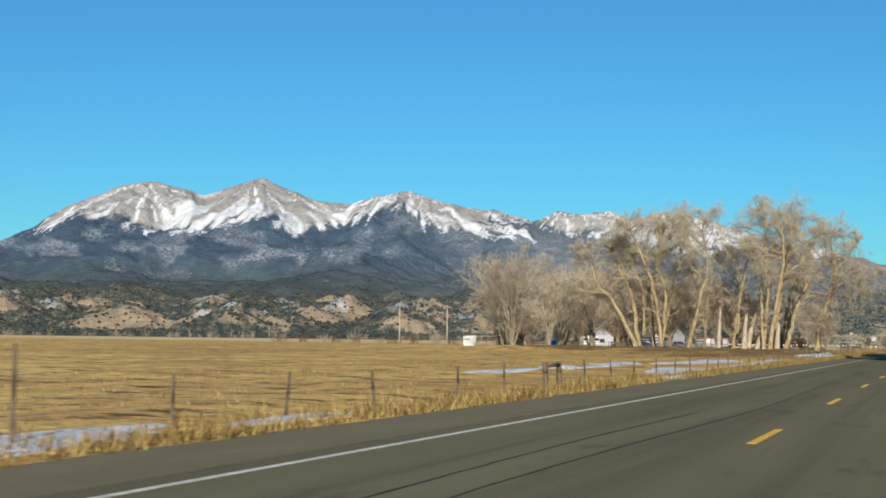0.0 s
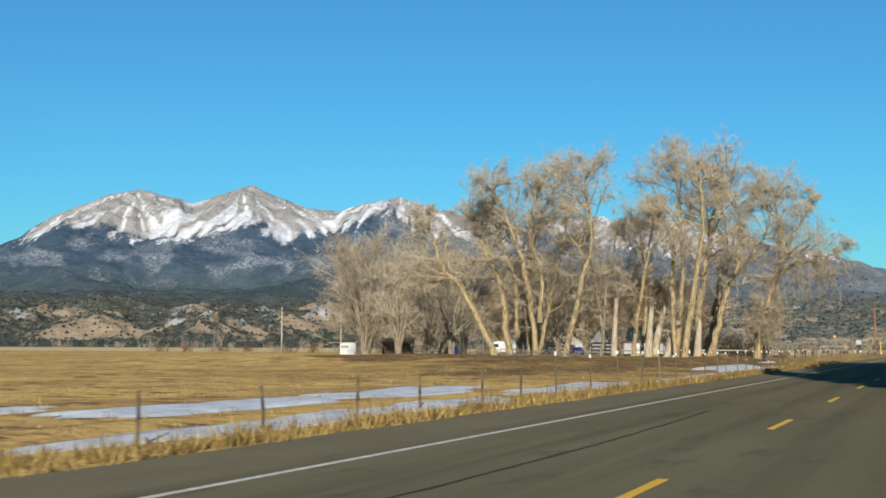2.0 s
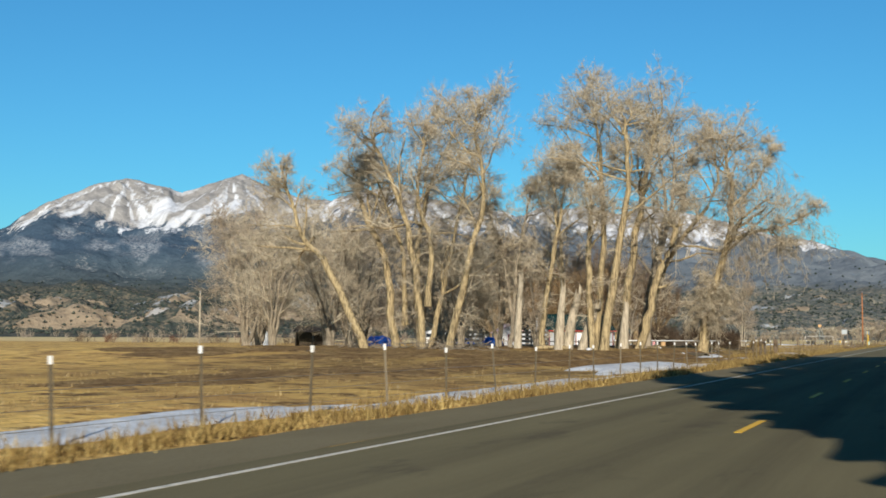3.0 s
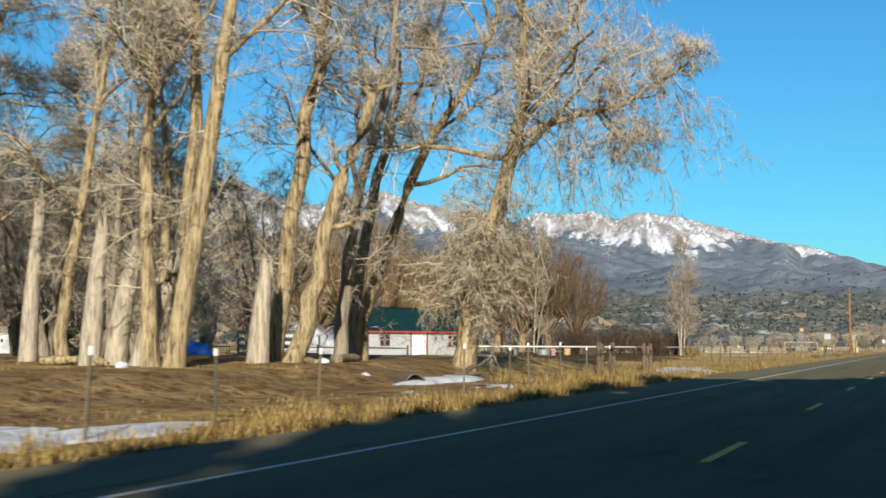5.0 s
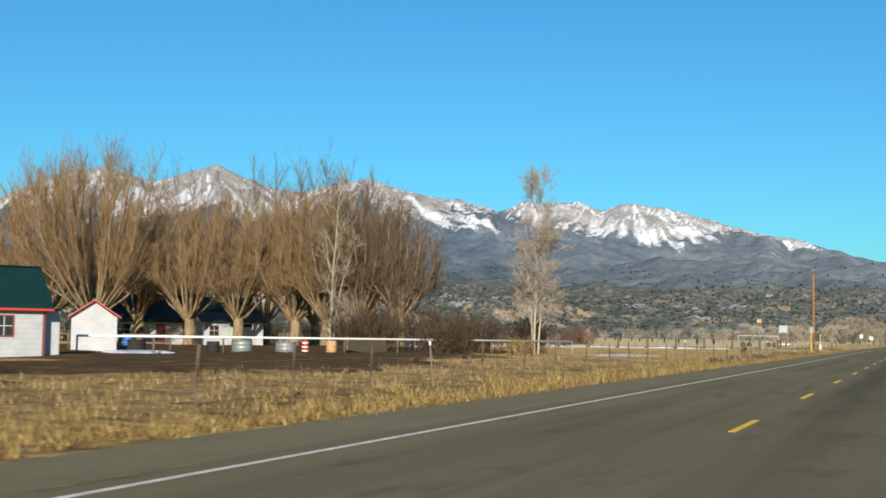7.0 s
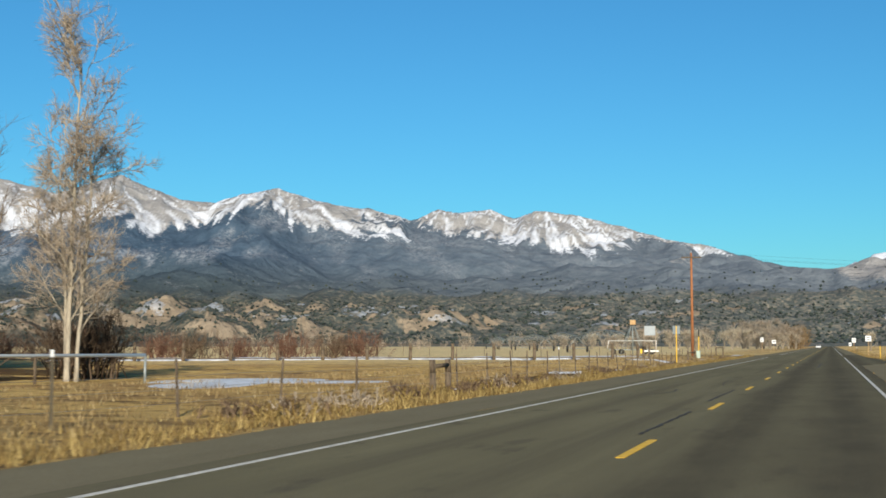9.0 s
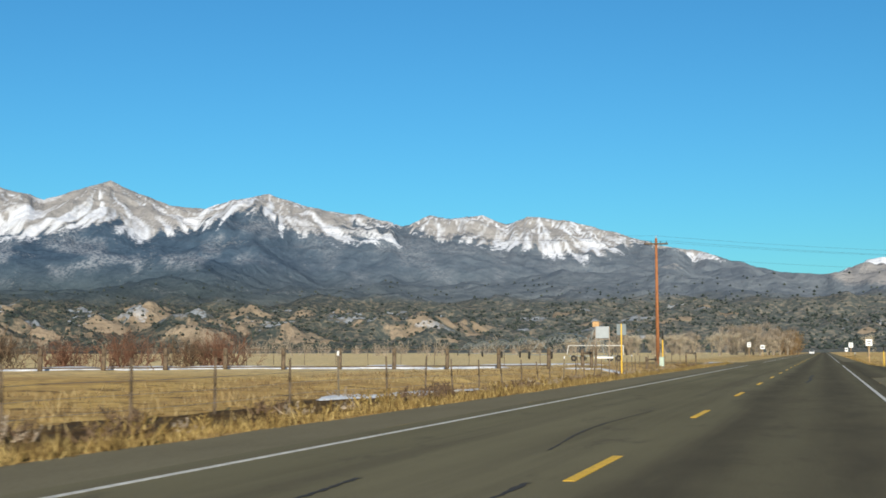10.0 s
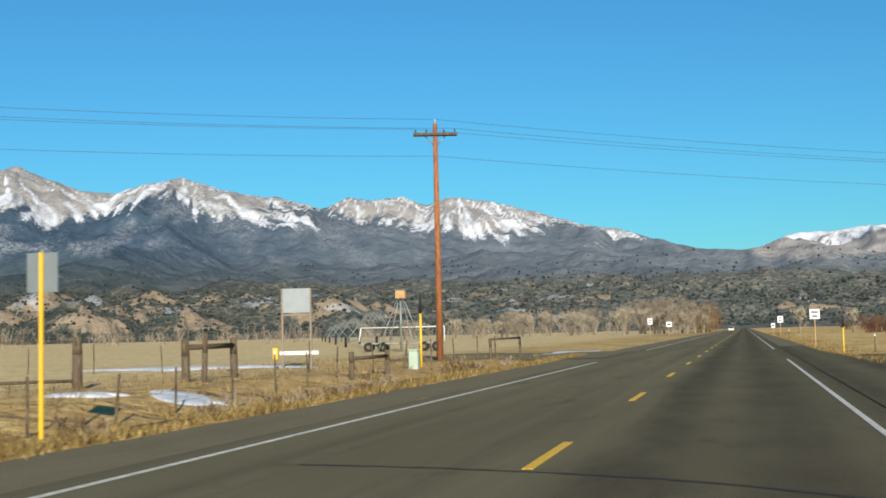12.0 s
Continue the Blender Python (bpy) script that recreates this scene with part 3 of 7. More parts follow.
SUMMITS = [(-43.5, 4500, 330), (-40.5, 4500, 440), (-36.2, 4520, 585), (-31.0, 4560, 620), (-27.2, 4600, 480), (-24.1, 4460, 570), (-20.6, 4420, 480),
           (-18.0, 4150, 330), (-15.2, 3950, 250), (-16.9, 4800, 505), (-14.6, 4800, 500), (-12.5, 4790, 500), (-10.6, 4780, 470), (-8.0, 4760, 420), (-5.0, 4650, 350), (-2.6, 4500, 270),
           (1.6, 4250, 230), (4.2, 4840, 350), (8.0, 4840, 340), (13.0, 4840, 300), (-49, 4500, 280), (-56, 4500, 230)]


def build_mountains():
    az = np.concatenate([np.arange(-62, -46, 0.5), np.arange(-46, 10, 0.1), np.arange(10, 18.01, 0.5)])
    r = np.concatenate([np.linspace(1150, 2300, 150), np.linspace(2320, 3300, 30), np.linspace(3316, 4880, 112)])
    A, Rr = np.meshgrid(az, r)
    X = CENTRE[0] + Rr * np.sin(np.radians(A))
    Y = CENTRE[1] + Rr * np.cos(np.radians(A))
    wx = X + 150 * (fbm(X / 520, Y / 520, 3, 4) - 0.5)
    wy = Y + 150 * (fbm(X / 520, Y / 520, 7, 4) - 0.5)
    apron = np.interp(Rr, [1150, 1500, 2300, 3400, 4000, 4900], [-2, 14, 66, 160, 205, 235])
    z = apron.copy()
    chute = np.zeros_like(X)
    near = np.full_like(X, 1e5)
    own = np.zeros_like(X)
    for k, (a, d, h) in enumerate(SUMMITS):
        px, py = CENTRE[0] + d * math.sin(radians(a)), CENTRE[1] + d * math.cos(radians(a))
        dx, dy = wx - px, wy - py
        dist = np.hypot(dx, dy)
        th = np.arctan2(dy, dx) / (2 * np.pi)
        rib = fbm(th * 7 + 40 + k * 3, dist / 1400 + k, 100 + k, 3, 0.5, True)
        cone = h - dist * (0.36 + 0.16 * (1 - rib)) - 26 * (1 - rib) * (dist / 160).clip(0, 1)
        cone = cone + 0.00006 * np.minimum(dist, 1500) ** 2
        ch = 0.42 * fbm(th * 46 + 80 + k * 5, dist / 420 + k, 200 + k, 3, 0.6) + 0.58 * fbm(th * 170 + 60 + k * 5, dist / 260 + k, 240 + k, 3, 0.6)
        on = cone > z
        near = np.minimum(near, dist / (h / 500))
        chute = np.where(on, ch, chute)
        own = np.where(on, rib, own)
        # a soft union of the cones
        t = ((cone - z) / 50 + 0.5).clip(0, 1)
        z = z * (1 - t) + cone * t + 50 * t * (1 - t) * 0.5
    rock = ((z - apron) / 120).clip(0, 1)
    z += rock * (fbm(X / 170, Y / 170, 71, 5, 0.55, True) - 0.62) * 62
    z += (fbm(X / 560, Y / 560, 33, 4, 0.5, True) - 0.6) * 150 * ((Rr - 2300) / 900).clip(0, 1) * (1 - 0.75 * rock)
    # every line of sight ends on the true skyline
    jag = (fbm(A * 1.6, A * 0 + 3, 5, 5) - 0.5) * 0.16
    sky_el = np.maximum(np.interp(az, *zip(*FRONT)), np.where(az > -18.6, np.interp(az, *zip(*BACK)), 0)) + jag[0]
    top = (np.degrees(np.arctan2(z, Rr))).max(0)
    gain = np.tan(np.radians(sky_el)) / np.tan(np.radians(top))
    z = np.where(z > apron, apron + (z - apron) * (1 + (gain[None] - 1) * rock ** 0.5 * 1.25), z)
    top = (np.degrees(np.arctan2(z, Rr))).max(0)
    gain = np.tan(np.radians(sky_el)) / np.tan(np.radians(top))
    z = z * (1 + (gain[None] - 1) * ((z - 150) / 120).clip(0, 1))
    z += (fbm(X / 260, Y / 260, 81, 4, 0.55, True) - 0.5) * 72 * np.interp(Rr, [1700, 2200, 2900, 3500], [0, 1, 1, 0]) * (1 - rock)
    # broken bluffs along the foot: knolls worn by runnels, bare where they face the sun
    foot = np.exp(-((Rr - 1800) / 420.0) ** 2)
    bare = np.zeros_like(X)
    drift = np.zeros_like(X)
    rng = np.random.default_rng(29)
    for k in range(150):
        ha = rng.uniform(-50, 4)
        hr = rng.uniform(1480, 2200)
        size = rng.uniform(32, 75) * (0.6 if ha > -12 else 1.0)
        high = size * rng.uniform(0.36, 0.60) * (0.6 if ha > -14 else 1.0)
        hx, hy = CENTRE[0] + hr * math.sin(radians(ha)), CENTRE[1] + hr * math.cos(radians(ha))
        c0, c1 = np.searchsorted(az, (ha - 5.5, ha + 5.5))
        s = (slice(0, 160), slice(c0, c1))
        dx, dy = wx[s] - hx, (wy[s] - hy) * 0.8
        d = np.hypot(dx, dy)
        rib = fbm(np.arctan2(dy, dx) / (2 * np.pi) * 16 + 50 + k, d / 90 + k, 400 + k % 40, 3, 0.55, True)
        hump = high * (1 - (d / size * (0.75 + 0.5 * (1 - rib)))).clip(0, 1) ** 0.85
        z[s] = np.where(hump > 0.5, np.maximum(z[s], apron[s] * 0.9 + hump), z[s])
        side = (dx * 0.75 - dy * 0.66) / np.maximum(d, 1)
        m = (hump / high)
        bare[s] = np.maximum(bare[s], (m > 0.06) * rng.uniform(0.12, 0.86) * (0.55 + 0.55 * side) * (0.55 + 0.9 * (rib - 0.4)))
        drift[s] = np.maximum(drift[s], (m > 0.05) * (-side - 0.3) * 1.2)
    z -= (1 - fbm(X / 46, Y / 46, 65, 3, 0.55, True)) * 17 * np.interp(Rr, [1250, 1500, 2200, 2320], [0, 1, 1, 0])
    z += (fbm(X / 90, Y / 90, 61, 3) - 0.5) * 8 * ((Rr - 1200) / 800).clip(0, 1)
    V = np.stack([X, Y, z], -1).reshape(-1, 3)
    i = np.arange(A.size).reshape(A.shape)
    F = np.stack([i[:-1, :-1], i[:-1, 1:], i[1:, 1:], i[1:, :-1]], -1).reshape(-1, 4)
    me = mesh_np("mountain_range", V, F, smooth=True)
    # where trees end, where snow lies, where earth is bare, where haze is painted
    el = np.degrees(np.arctan2(z, Rr))
    treeline = np.interp(A, [-44, -37, -34, -30.5, -29, -26, -24.2, -21, -18, -15, -12, -9.8, -6, -3, -1, 1, 3, 6, 12],
                         [4.3, 5.0, 5.0, 5.6, 5.15, 5.55, 5.95, 5.2, 5.1, 4.65, 4.3, 4.4, 4.2, 4.4, 4.6, 3.3, 3.3, 3.35, 3.4])
    alpine = ((el - treeline) / 1.9 + 0.5 - (own - 0.55) * 0.80).clip(0, 1)
    patch = fbm(A * 0.80 + 9, el * 1.5, 305, 4)
    below = np.interp(el - treeline, [-2.3, -1.6, -0.25, 0.15], [0, 1, 1, 0])
    dust = ((patch - 0.53) / 0.12).clip(0, 1) * below * (0.45 + 0.9 * (own - 0.3)).clip(0, 1)
    gully = (0.47 + (chute - 0.5) * 2.6 - (own - 0.55) * 0.22 + np.interp(A, [-40, -31, -24, -18, -14, -4, 1, 10], [0.0, -0.08, 0.0, 0.06, 0.12, 0.10, 0.40, 0.45])).clip(0, 1)
    gully = (gully + 0.16 * ((near - 260) / 300).clip(-1, 0.8)).clip(0, 1)
    for key, val in (("alpine", alpine), ("gully", gully), ("bare", bare.clip(0, 1)), ("drift", drift.clip(0, 1)), ("dust", dust), ("haze", np.interp(A + 3.0 * (patch - 0.5), [-27, -13, -4], [0.0, 0.75, 1.0]))):
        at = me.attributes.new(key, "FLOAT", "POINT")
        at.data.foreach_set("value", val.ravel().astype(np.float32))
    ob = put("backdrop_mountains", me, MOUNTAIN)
    tagged(ob, "snow-dusted mountain range above dark forested slopes and tan bluffs", "mountain", kind="structure")
    return A, Rr, z


MA, MR, MZ = build_mountains()


# ================= trees =================
def tree(name, stems, label, category="tree", group="", seed=1, bark=None, twig=None, limbs=9, sub=7, twigs=9, fine=7,
         limb_len=0.34, crown_from=0.40, beard=0, lift=0.02, spread=50, twig_r=0.0115, scale_twig=1.35, split=True, limb_angle=None, mop=0, weep=0):
    """A bare tree. stems: (trunk points, base radius, tip radius); limbs, branches and twigs leave them."""
    rng = np.random.default_rng(seed)
    base = np.array(stems[0][0][0], float)
    th = empty(name, pose(*base), label, category, group)
    crown = Bundle()
    for pts, r0, r1 in stems:
        line = curve_through(pts, 14)
        line[1:-1] += rng.normal(0, r0 * 0.16, (12, 3)) * [1, 1, 0.3]
        r0, r1 = r0 * 0.70, r1 * 0.70
        rad = np.interp(np.linspace(0, 1, 14), [0, 0.06, 1], [r0 * 1.35, r0, r1])
        line[0, 2] -= 0.6
        v, f = skin(line[None], rad[None], 10 if r0 > 0.15 else 6)
        put("trunk", mesh_np("trunk", v - base, f, True), bark or BARK_PALE, th)
        ll = np.linalg.norm(np.diff(line, axis=0), axis=1).sum()
        count = max(2, int(round(limbs * min(1.0, ll / 14.0))))
        P, D, L, R = offspring(rng, line[None], rad[None], count, crown_from, limb_angle or spread, limb_len, 0.50)
        tipn = (2 if r1 < 0.05 or ll < 9 else 5) if split else 3
        P = np.concatenate([P, np.repeat(line[-1:], tipn, 0)])
        D = np.concatenate([D, unit(line[-1] - line[-2])[None] + rng.normal(0, 0.6 if split else 0.3, (tipn, 3)) * [1, 1, 0.5]])
        L = np.concatenate([L, ll * limb_len * rng.uniform(0.35, 0.65, tipn)])
        R = np.concatenate([R, np.full(tipn, r1 * 0.8)])
        R = R.clip(0.03, 0.13) if split else R.clip(0.016, 0.05)
        n1, q1 = shoots(rng, P, D, L, R, 5 if split else 3, 0.20 if split else 0.10, lift)
        if split:
            for one, q in zip(n1, q1):
                v, f = skin(one[None], q[None], 6)
                put("limb", mesh_np("limb", v - base, f, True), bark or BARK_PALE, th)
        else:
            crown.add(*skin(n1, q1, 4))
        if beard:
            P, D, L, R = offspring(rng, line[None], rad[None], int(beard * 0.9) + 8, 0.12, 72, 0.12, 0.16)
            nb, qb = shoots(rng, P, D, L, R.clip(0.015, 0.035), 3, 0.34, -0.02)
            crown.add(*skin(nb, qb, 3))
            P, D, L, R = offspring(rng, nb, qb, 7, 0.15, 60, 0.5, 0.5)
            nb, qb = shoots(rng, P, D, L, R.clip(0.010, 0.018), 1, 0.3, -0.10)
            crown.add(*skin(nb, qb, 3))
            P, D, L, R = offspring(rng, nb, qb, 10, 0.1, 55, 0.75, 0.5)
            L = L.clip(0.15, 0.7)
            crown.add(*spikes(P, D - [0, 0, 0.25], L, R.clip(0.009, 0.0115)))
        if mop and r0 > 0.3:
            # a hanging skirt of shoots round the lower trunk
            P, D, L, R = offspring(rng, line[None][:, 2:6], rad[None][:, 2:6], mop, 0.0, 80, 1.0, 0.16)
            nb, qb = shoots(rng, P, D + [0, 0, 0.5], rng.uniform(1.4, 3.1, mop), R.clip(0.012, 0.024), 6, 0.24, -0.27)
            crown.add(*skin(nb, qb, 3))
            P, D, L, R = offspring(rng, nb, qb, 12, 0.2, 50, 0.3, 0.5)
            nb, qb = shoots(rng, P, D, L, R.clip(0.010, 0.016), 2, 0.25, -0.22)
            crown.add(*skin(nb, qb, 3))
            P, D, L, R = offspring(rng, nb, qb, 10, 0.1, 50, 0.6, 0.5)
            crown.add(*spikes(P, D - [0, 0, 0.3], L, R.clip(0.009, 0.011)))
        if weep and r0 < 0.2:
            # long twigs that hang from the side branches
            P, D, L, R = offspring(rng, line[None], rad[None], weep, 0.05, 70, 1.0, 0.16)
            nb, qb = shoots(rng, P, D * [1, 1, 0.4], rng.uniform(2.4, 5.8, weep), R.clip(0.014, 0.026), 7, 0.20, -0.42)
            crown.add(*skin(nb, qb, 3))
            P, D, L, R = offspring(rng, nb, qb, 11, 0.2, 50, 0.24, 0.5)
            nb, qb = shoots(rng, P, D, L, R.clip(0.010, 0.016), 2, 0.25, -0.20)
            crown.add(*skin(nb, qb, 3))
            P, D, L, R = offspring(rng, nb, qb, 7, 0.1, 50, 0.6, 0.5)
            crown.add(*spikes(P, D - [0, 0, 0.3], L, R.clip(0.009, 0.011)))
        P, D, L, R = offspring(rng, n1, q1, sub, 0.25, spread, 0.52 if split else 0.68, 0.45)
        n2, q2 = shoots(rng, P, D, L, R.clip(0.016, 0.05), 3 if split else 2, 0.26 if split else 0.12, lift)
        crown.add(*skin(n2, q2, 4 if split else 3))
        P, D, L, R = offspring(rng, n2, q2, twigs, 0.2, spread, 0.46 * scale_twig, 0.45)
        L = L.clip(0.5, 2.2)
        n3, q3 = shoots(rng, P, D, L, R.clip(twig_r * 1.25, 0.022), 2 if split else 1, 0.26 if split else 0.1, lift)
        crown.add(*(skin(n3, q3, 3) if split else spikes(P, D, L * 1.2, q3[:, 0] * 0.75)))
        P, D, L, R = offspring(rng, n3, q3, fine, 0.12, spread * 0.9, 0.46 * scale_twig, 0.7)
        L = L.clip(0.40, 1.25)
        crown.add(*spikes(P, D + [0, 0, lift], L, R.clip(twig_r * 0.8, twig_r)))
    put("crown", crown.mesh("crown", True, base), twig or TWIG_PALE, th)["kind"] = "stuff"
    return th


COTTON = "tall bare cottonwood with pale furrowed trunk and fine twigs"
G1 = "cottonwoods beside the road"
tree("cottonwood", [([(-35.9, 162, 0.2), (-39.3, 162, 6.7), (-41.4, 162.5, 8.8), (-42.8, 162, 12.6)], 0.45, 0.14)],
     "cottonwood with a long pale trunk leaning sharply", seed=11, group=G1, limbs=10, crown_from=0.5, spread=48, limb_len=0.30, beard=8)
tree("cottonwood", [([(-34.0, 168, 0.2), (-34.8, 168, 7.4), (-37.0, 169, 13.5), (-38.4, 168, 17)], 0.42, 0.14),
                    ([(-33.6, 168, 4.4), (-33.6, 168.5, 9), (-35.0, 169, 12.4), (-34.0, 168, 16.5)], 0.32, 0.12)], COTTON, seed=12, group=G1, beard=26)
tree("cottonwood", [([(-28.9, 160, 0.2), (-27.3, 160, 6.8), (-26.2, 160, 11.3), (-26.9, 160, 16)], 0.40, 0.12)], COTTON, seed=13, group=G1, beard=34)
tree("cottonwood", [([(-38.0, 172, 0.2), (-39.0, 172, 7.3), (-41.3, 172, 12.6), (-42.2, 173, 14.5)], 0.50, 0.15),
                    ([(-37.4, 172.4, 3.0), (-37.6, 172, 8.5), (-39.5, 171, 14.5)], 0.32, 0.12)], COTTON, seed=14, group=G1, beard=40)
tree("cottonwood", [([(-35.9, 172.6, 0.2), (-36.3, 172, 7.8), (-35.0, 172, 14), (-33.3, 172, 17.4)], 0.42, 0.12)], COTTON, seed=15, group=G1, beard=20)
tree("cottonwood", [([(-35.0, 171.6, 0.2), (-33.7, 172, 6.2), (-32.0, 172, 14.0)], 0.36, 0.13)], COTTON, seed=16, group=G1, beard=12)
tree("cottonwood", [([(-23.9, 166, 0.3), (-23.2, 166, 5.8), (-21.9, 166, 13.0)], 0.34, 0.10)], COTTON, seed=17, group=G1, beard=8, limbs=7)
tree("cottonwood", [([(-19.6, 165, 0.3), (-20.1, 165, 6.3), (-19.8, 165, 11), (-20.4, 165, 12.8)], 0.38, 0.10)], COTTON, seed=18, group=G1, beard=24, limbs=7)
tree("cottonwood", [([(-19.0, 165, 0.3), (-18.0, 165.4, 7.4), (-17.1, 165, 12.7), (-17.3, 165, 16.5)], 0.46, 0.14)], COTTON, seed=19, group=G1, beard=14)
tree("cottonwood", [([(-20.0, 166.6, 0.3), (-19.3, 166.6, 8.8), (-19.6, 166.6, 15), (-19.8, 166.6, 17.4)], 0.36, 0.10)], COTTON, seed=20, group=G1, beard=6, limbs=7)
tree("cottonwood", [([(-19.6, 172, 0.3), (-18.3, 172, 8.2), (-17.2, 172, 14.7), (-16.6, 172, 17.4)], 0.48, 0.15)], COTTON, seed=21, group=G1, limbs=8, beard=10)
tree("cottonwood", [([(-17.5, 170, 0.3), (-16.4, 170, 4.7), (-14.7, 170, 9.5)], 0.50, 0.26)], "cottonwood with a snapped-off leaning trunk", seed=22, group=G1, limbs=2, sub=4, twigs=4, limb_len=0.14, crown_from=0.5)
tree("cottonwood", [([(-19.3, 178.8, 0.3), (-18.9, 178.8, 3.0), (-17.4, 178.6, 6.7), (-15.9, 178, 9.2), (-13.3, 177, 12.0), (-12.7, 176.6, 14.6)], 0.44, 0.12)],
     "cottonwood with a long pale trunk leaning over the yard", seed=23, group=G1, limbs=9, beard=10)
# these two have darker bark: the shade of nearer trees is painted in
tree("cottonwood", [([(-17.9, 174, 0.3), (-17.5, 174, 3.6), (-16.8, 174, 7.6), (-15.8, 174, 11.5), (-15.6, 174, 15.0)], 0.40, 0.12)], COTTON, seed=27, group=G1, limbs=8, beard=12, bark=BARK_GREY)
tree("cottonwood", [([(-18.9, 177.1, 0.3), (-18.4, 177.1, 4.5), (-17.6, 177.1, 8.4), (-16.9, 177.1, 12.0), (-17.4, 177.1, 16.2)], 0.38, 0.12),
                    ([(-17.3, 177.1, 9.6), (-15.8, 177, 11.4), (-14.9, 177, 14.6)], 0.20, 0.08)], COTTON, seed=28, group=G1, limbs=8, beard=8, bark=BARK_GREY)
tree("cottonwood", [([(-14.2, 177, 0.3), (-13.7, 177, 3.3), (-12.8, 177, 6.3), (-11.9, 177, 9.4), (-11.7, 177, 12.4), (-12.1, 177, 16.0)], 0.60, 0.15),
                    ([(-12.1, 177, 8.9), (-9.9, 177, 9.7), (-8.0, 176.6, 9.9), (-5.6, 176, 11.0)], 0.24, 0.08),
                    ([(-11.8, 177, 11.6), (-9.8, 177.4, 13.6), (-8.8, 177.2, 15.6)], 0.20, 0.08)],
     "broad cottonwood with a shaggy skirt of twigs round its trunk", seed=24, group=G1, limbs=11, beard=10, limb_len=0.36, mop=150, weep=46)
tree("cottonwood", [([(-24.5, 172, 0.3), (-24.0, 172, 7), (-24.6, 172, 13)], 0.30, 0.1)], COTTON, seed=25, group=G1, beard=20, limbs=7)
tree("cottonwood", [([(-29.5, 176, 0.3), (-29.0, 176, 7), (-28.0, 176, 12.5)], 0.30, 0.1), ([(-29.3, 176, 2.5), (-30.2, 176, 8), (-31.5, 176, 12)], 0.24, 0.1)], COTTON, seed=26, group=G1, beard=20, bark=BARK_GREY)

# pollard willows round the farmhouse
WILLOW = "bare many-stemmed willow with upright orange-brown twigs"
G2 = "willows round the farmhouse"


def willow(x, y, h, seed, twig=None, n=30, fan=1.0, label=WILLOW, r=0.45):
    """A pollard: long poles rise from a short bole and carry a close round head of upright wands."""
    rng = np.random.default_rng(seed)
    th = empty("willow", pose(x, y, float(ground_z(x, y))), label, "tree", G2)
    bole = curve_through([(0, 0, -0.4), (0.2, 0, 1.4), (0.1, 0, 3.0)], 7)
    put("trunk", mesh_np("trunk", *skin(bole[None], np.linspace(r * 1.25, r, 7)[None], 10), smooth=True), BARK_WILLOW, th)
    crown = Bundle()
    for i in range(n):
        a = 2 * np.pi * i * 0.618 + rng.uniform(-0.4, 0.4)
        q = math.sqrt((i + 0.5) / n)
        tip = h * rng.uniform(0.72, 0.86) * (1 - 0.34 * q * q)
        out = h * 0.33 * fan * q * rng.uniform(0.85, 1.1)
        d = np.array([math.cos(a), math.sin(a), 0.0])
        line = curve_through([d * 0.2 + [0, 0, 2.3], d * out * 0.5 + [0, 0, 2.6 + tip * 0.22], d * out * 0.85 + [0, 0, tip * 0.68], d * out + [0, 0, tip]], 9)
        line[1:-1] += rng.normal(0, 0.09, (7, 3))
        put("stem", mesh_np("stem", *skin(line[None], np.linspace(0.13, 0.022, 9)[None], 5), smooth=True), BARK_WILLOW, th)
        rad = np.linspace(0.1, 0.03, 9)[None]
        P, D, L, R = offspring(rng, line[None], rad, 36, 0.26, 26, 0.2, 0.4)
        nodes, q2 = shoots(rng, P, D + [0, 0, 0.25], rng.uniform(1.1, 2.6, len(P)) * h / 15, np.full(len(P), 0.022), 1, 0.12, 0.10)
        crown.add(*skin(nodes, q2, 3))
        P, D, L, R = offspring(rng, nodes, q2, 10, 0.05, 32, 0.55, 0.7)
        crown.add(*spikes(P, D + [0, 0, 0.15], L.clip(0.45, 1.5), np.full(len(P), 0.0135)))
    put("crown", crown.mesh("crown", True), twig or TWIG_ORANGE, th)["kind"] = "stuff"
    return th


willow(-69.5, 285.5, 21.5, 41, n=42, fan=1.2)
willow(-80.0, 291.5, 21.0, 49, n=38, fan=1.25)
willow(-70.2, 293.4, 13.0, 53, n=18)
willow(-62.2, 290.0, 16.5, 42)
willow(-58.2, 292.2, 16.5, 43)
willow(-53.6, 295.0, 17.0, 44)
willow(-49.5, 293.5, 16.5, 51)
willow(-45.8, 293.0, 17.0, 45, twig=TWIG_BROWN, fan=0.95)
willow(-41.8, 293.0, 15.0, 48, twig=TWIG_BROWN, n=22)
TALL = "tall bare willow with thin brown spires behind the pollards"
for x, y, h, seed in ((-73.0, 307, 22.0, 46), (-64.5, 309, 22.5, 50), (-57.5, 307, 22.5, 47), (-50.5, 304, 20.5, 52)):
    willow(x, y, h, seed, TWIG_BROWN, 14, 0.75, TALL)


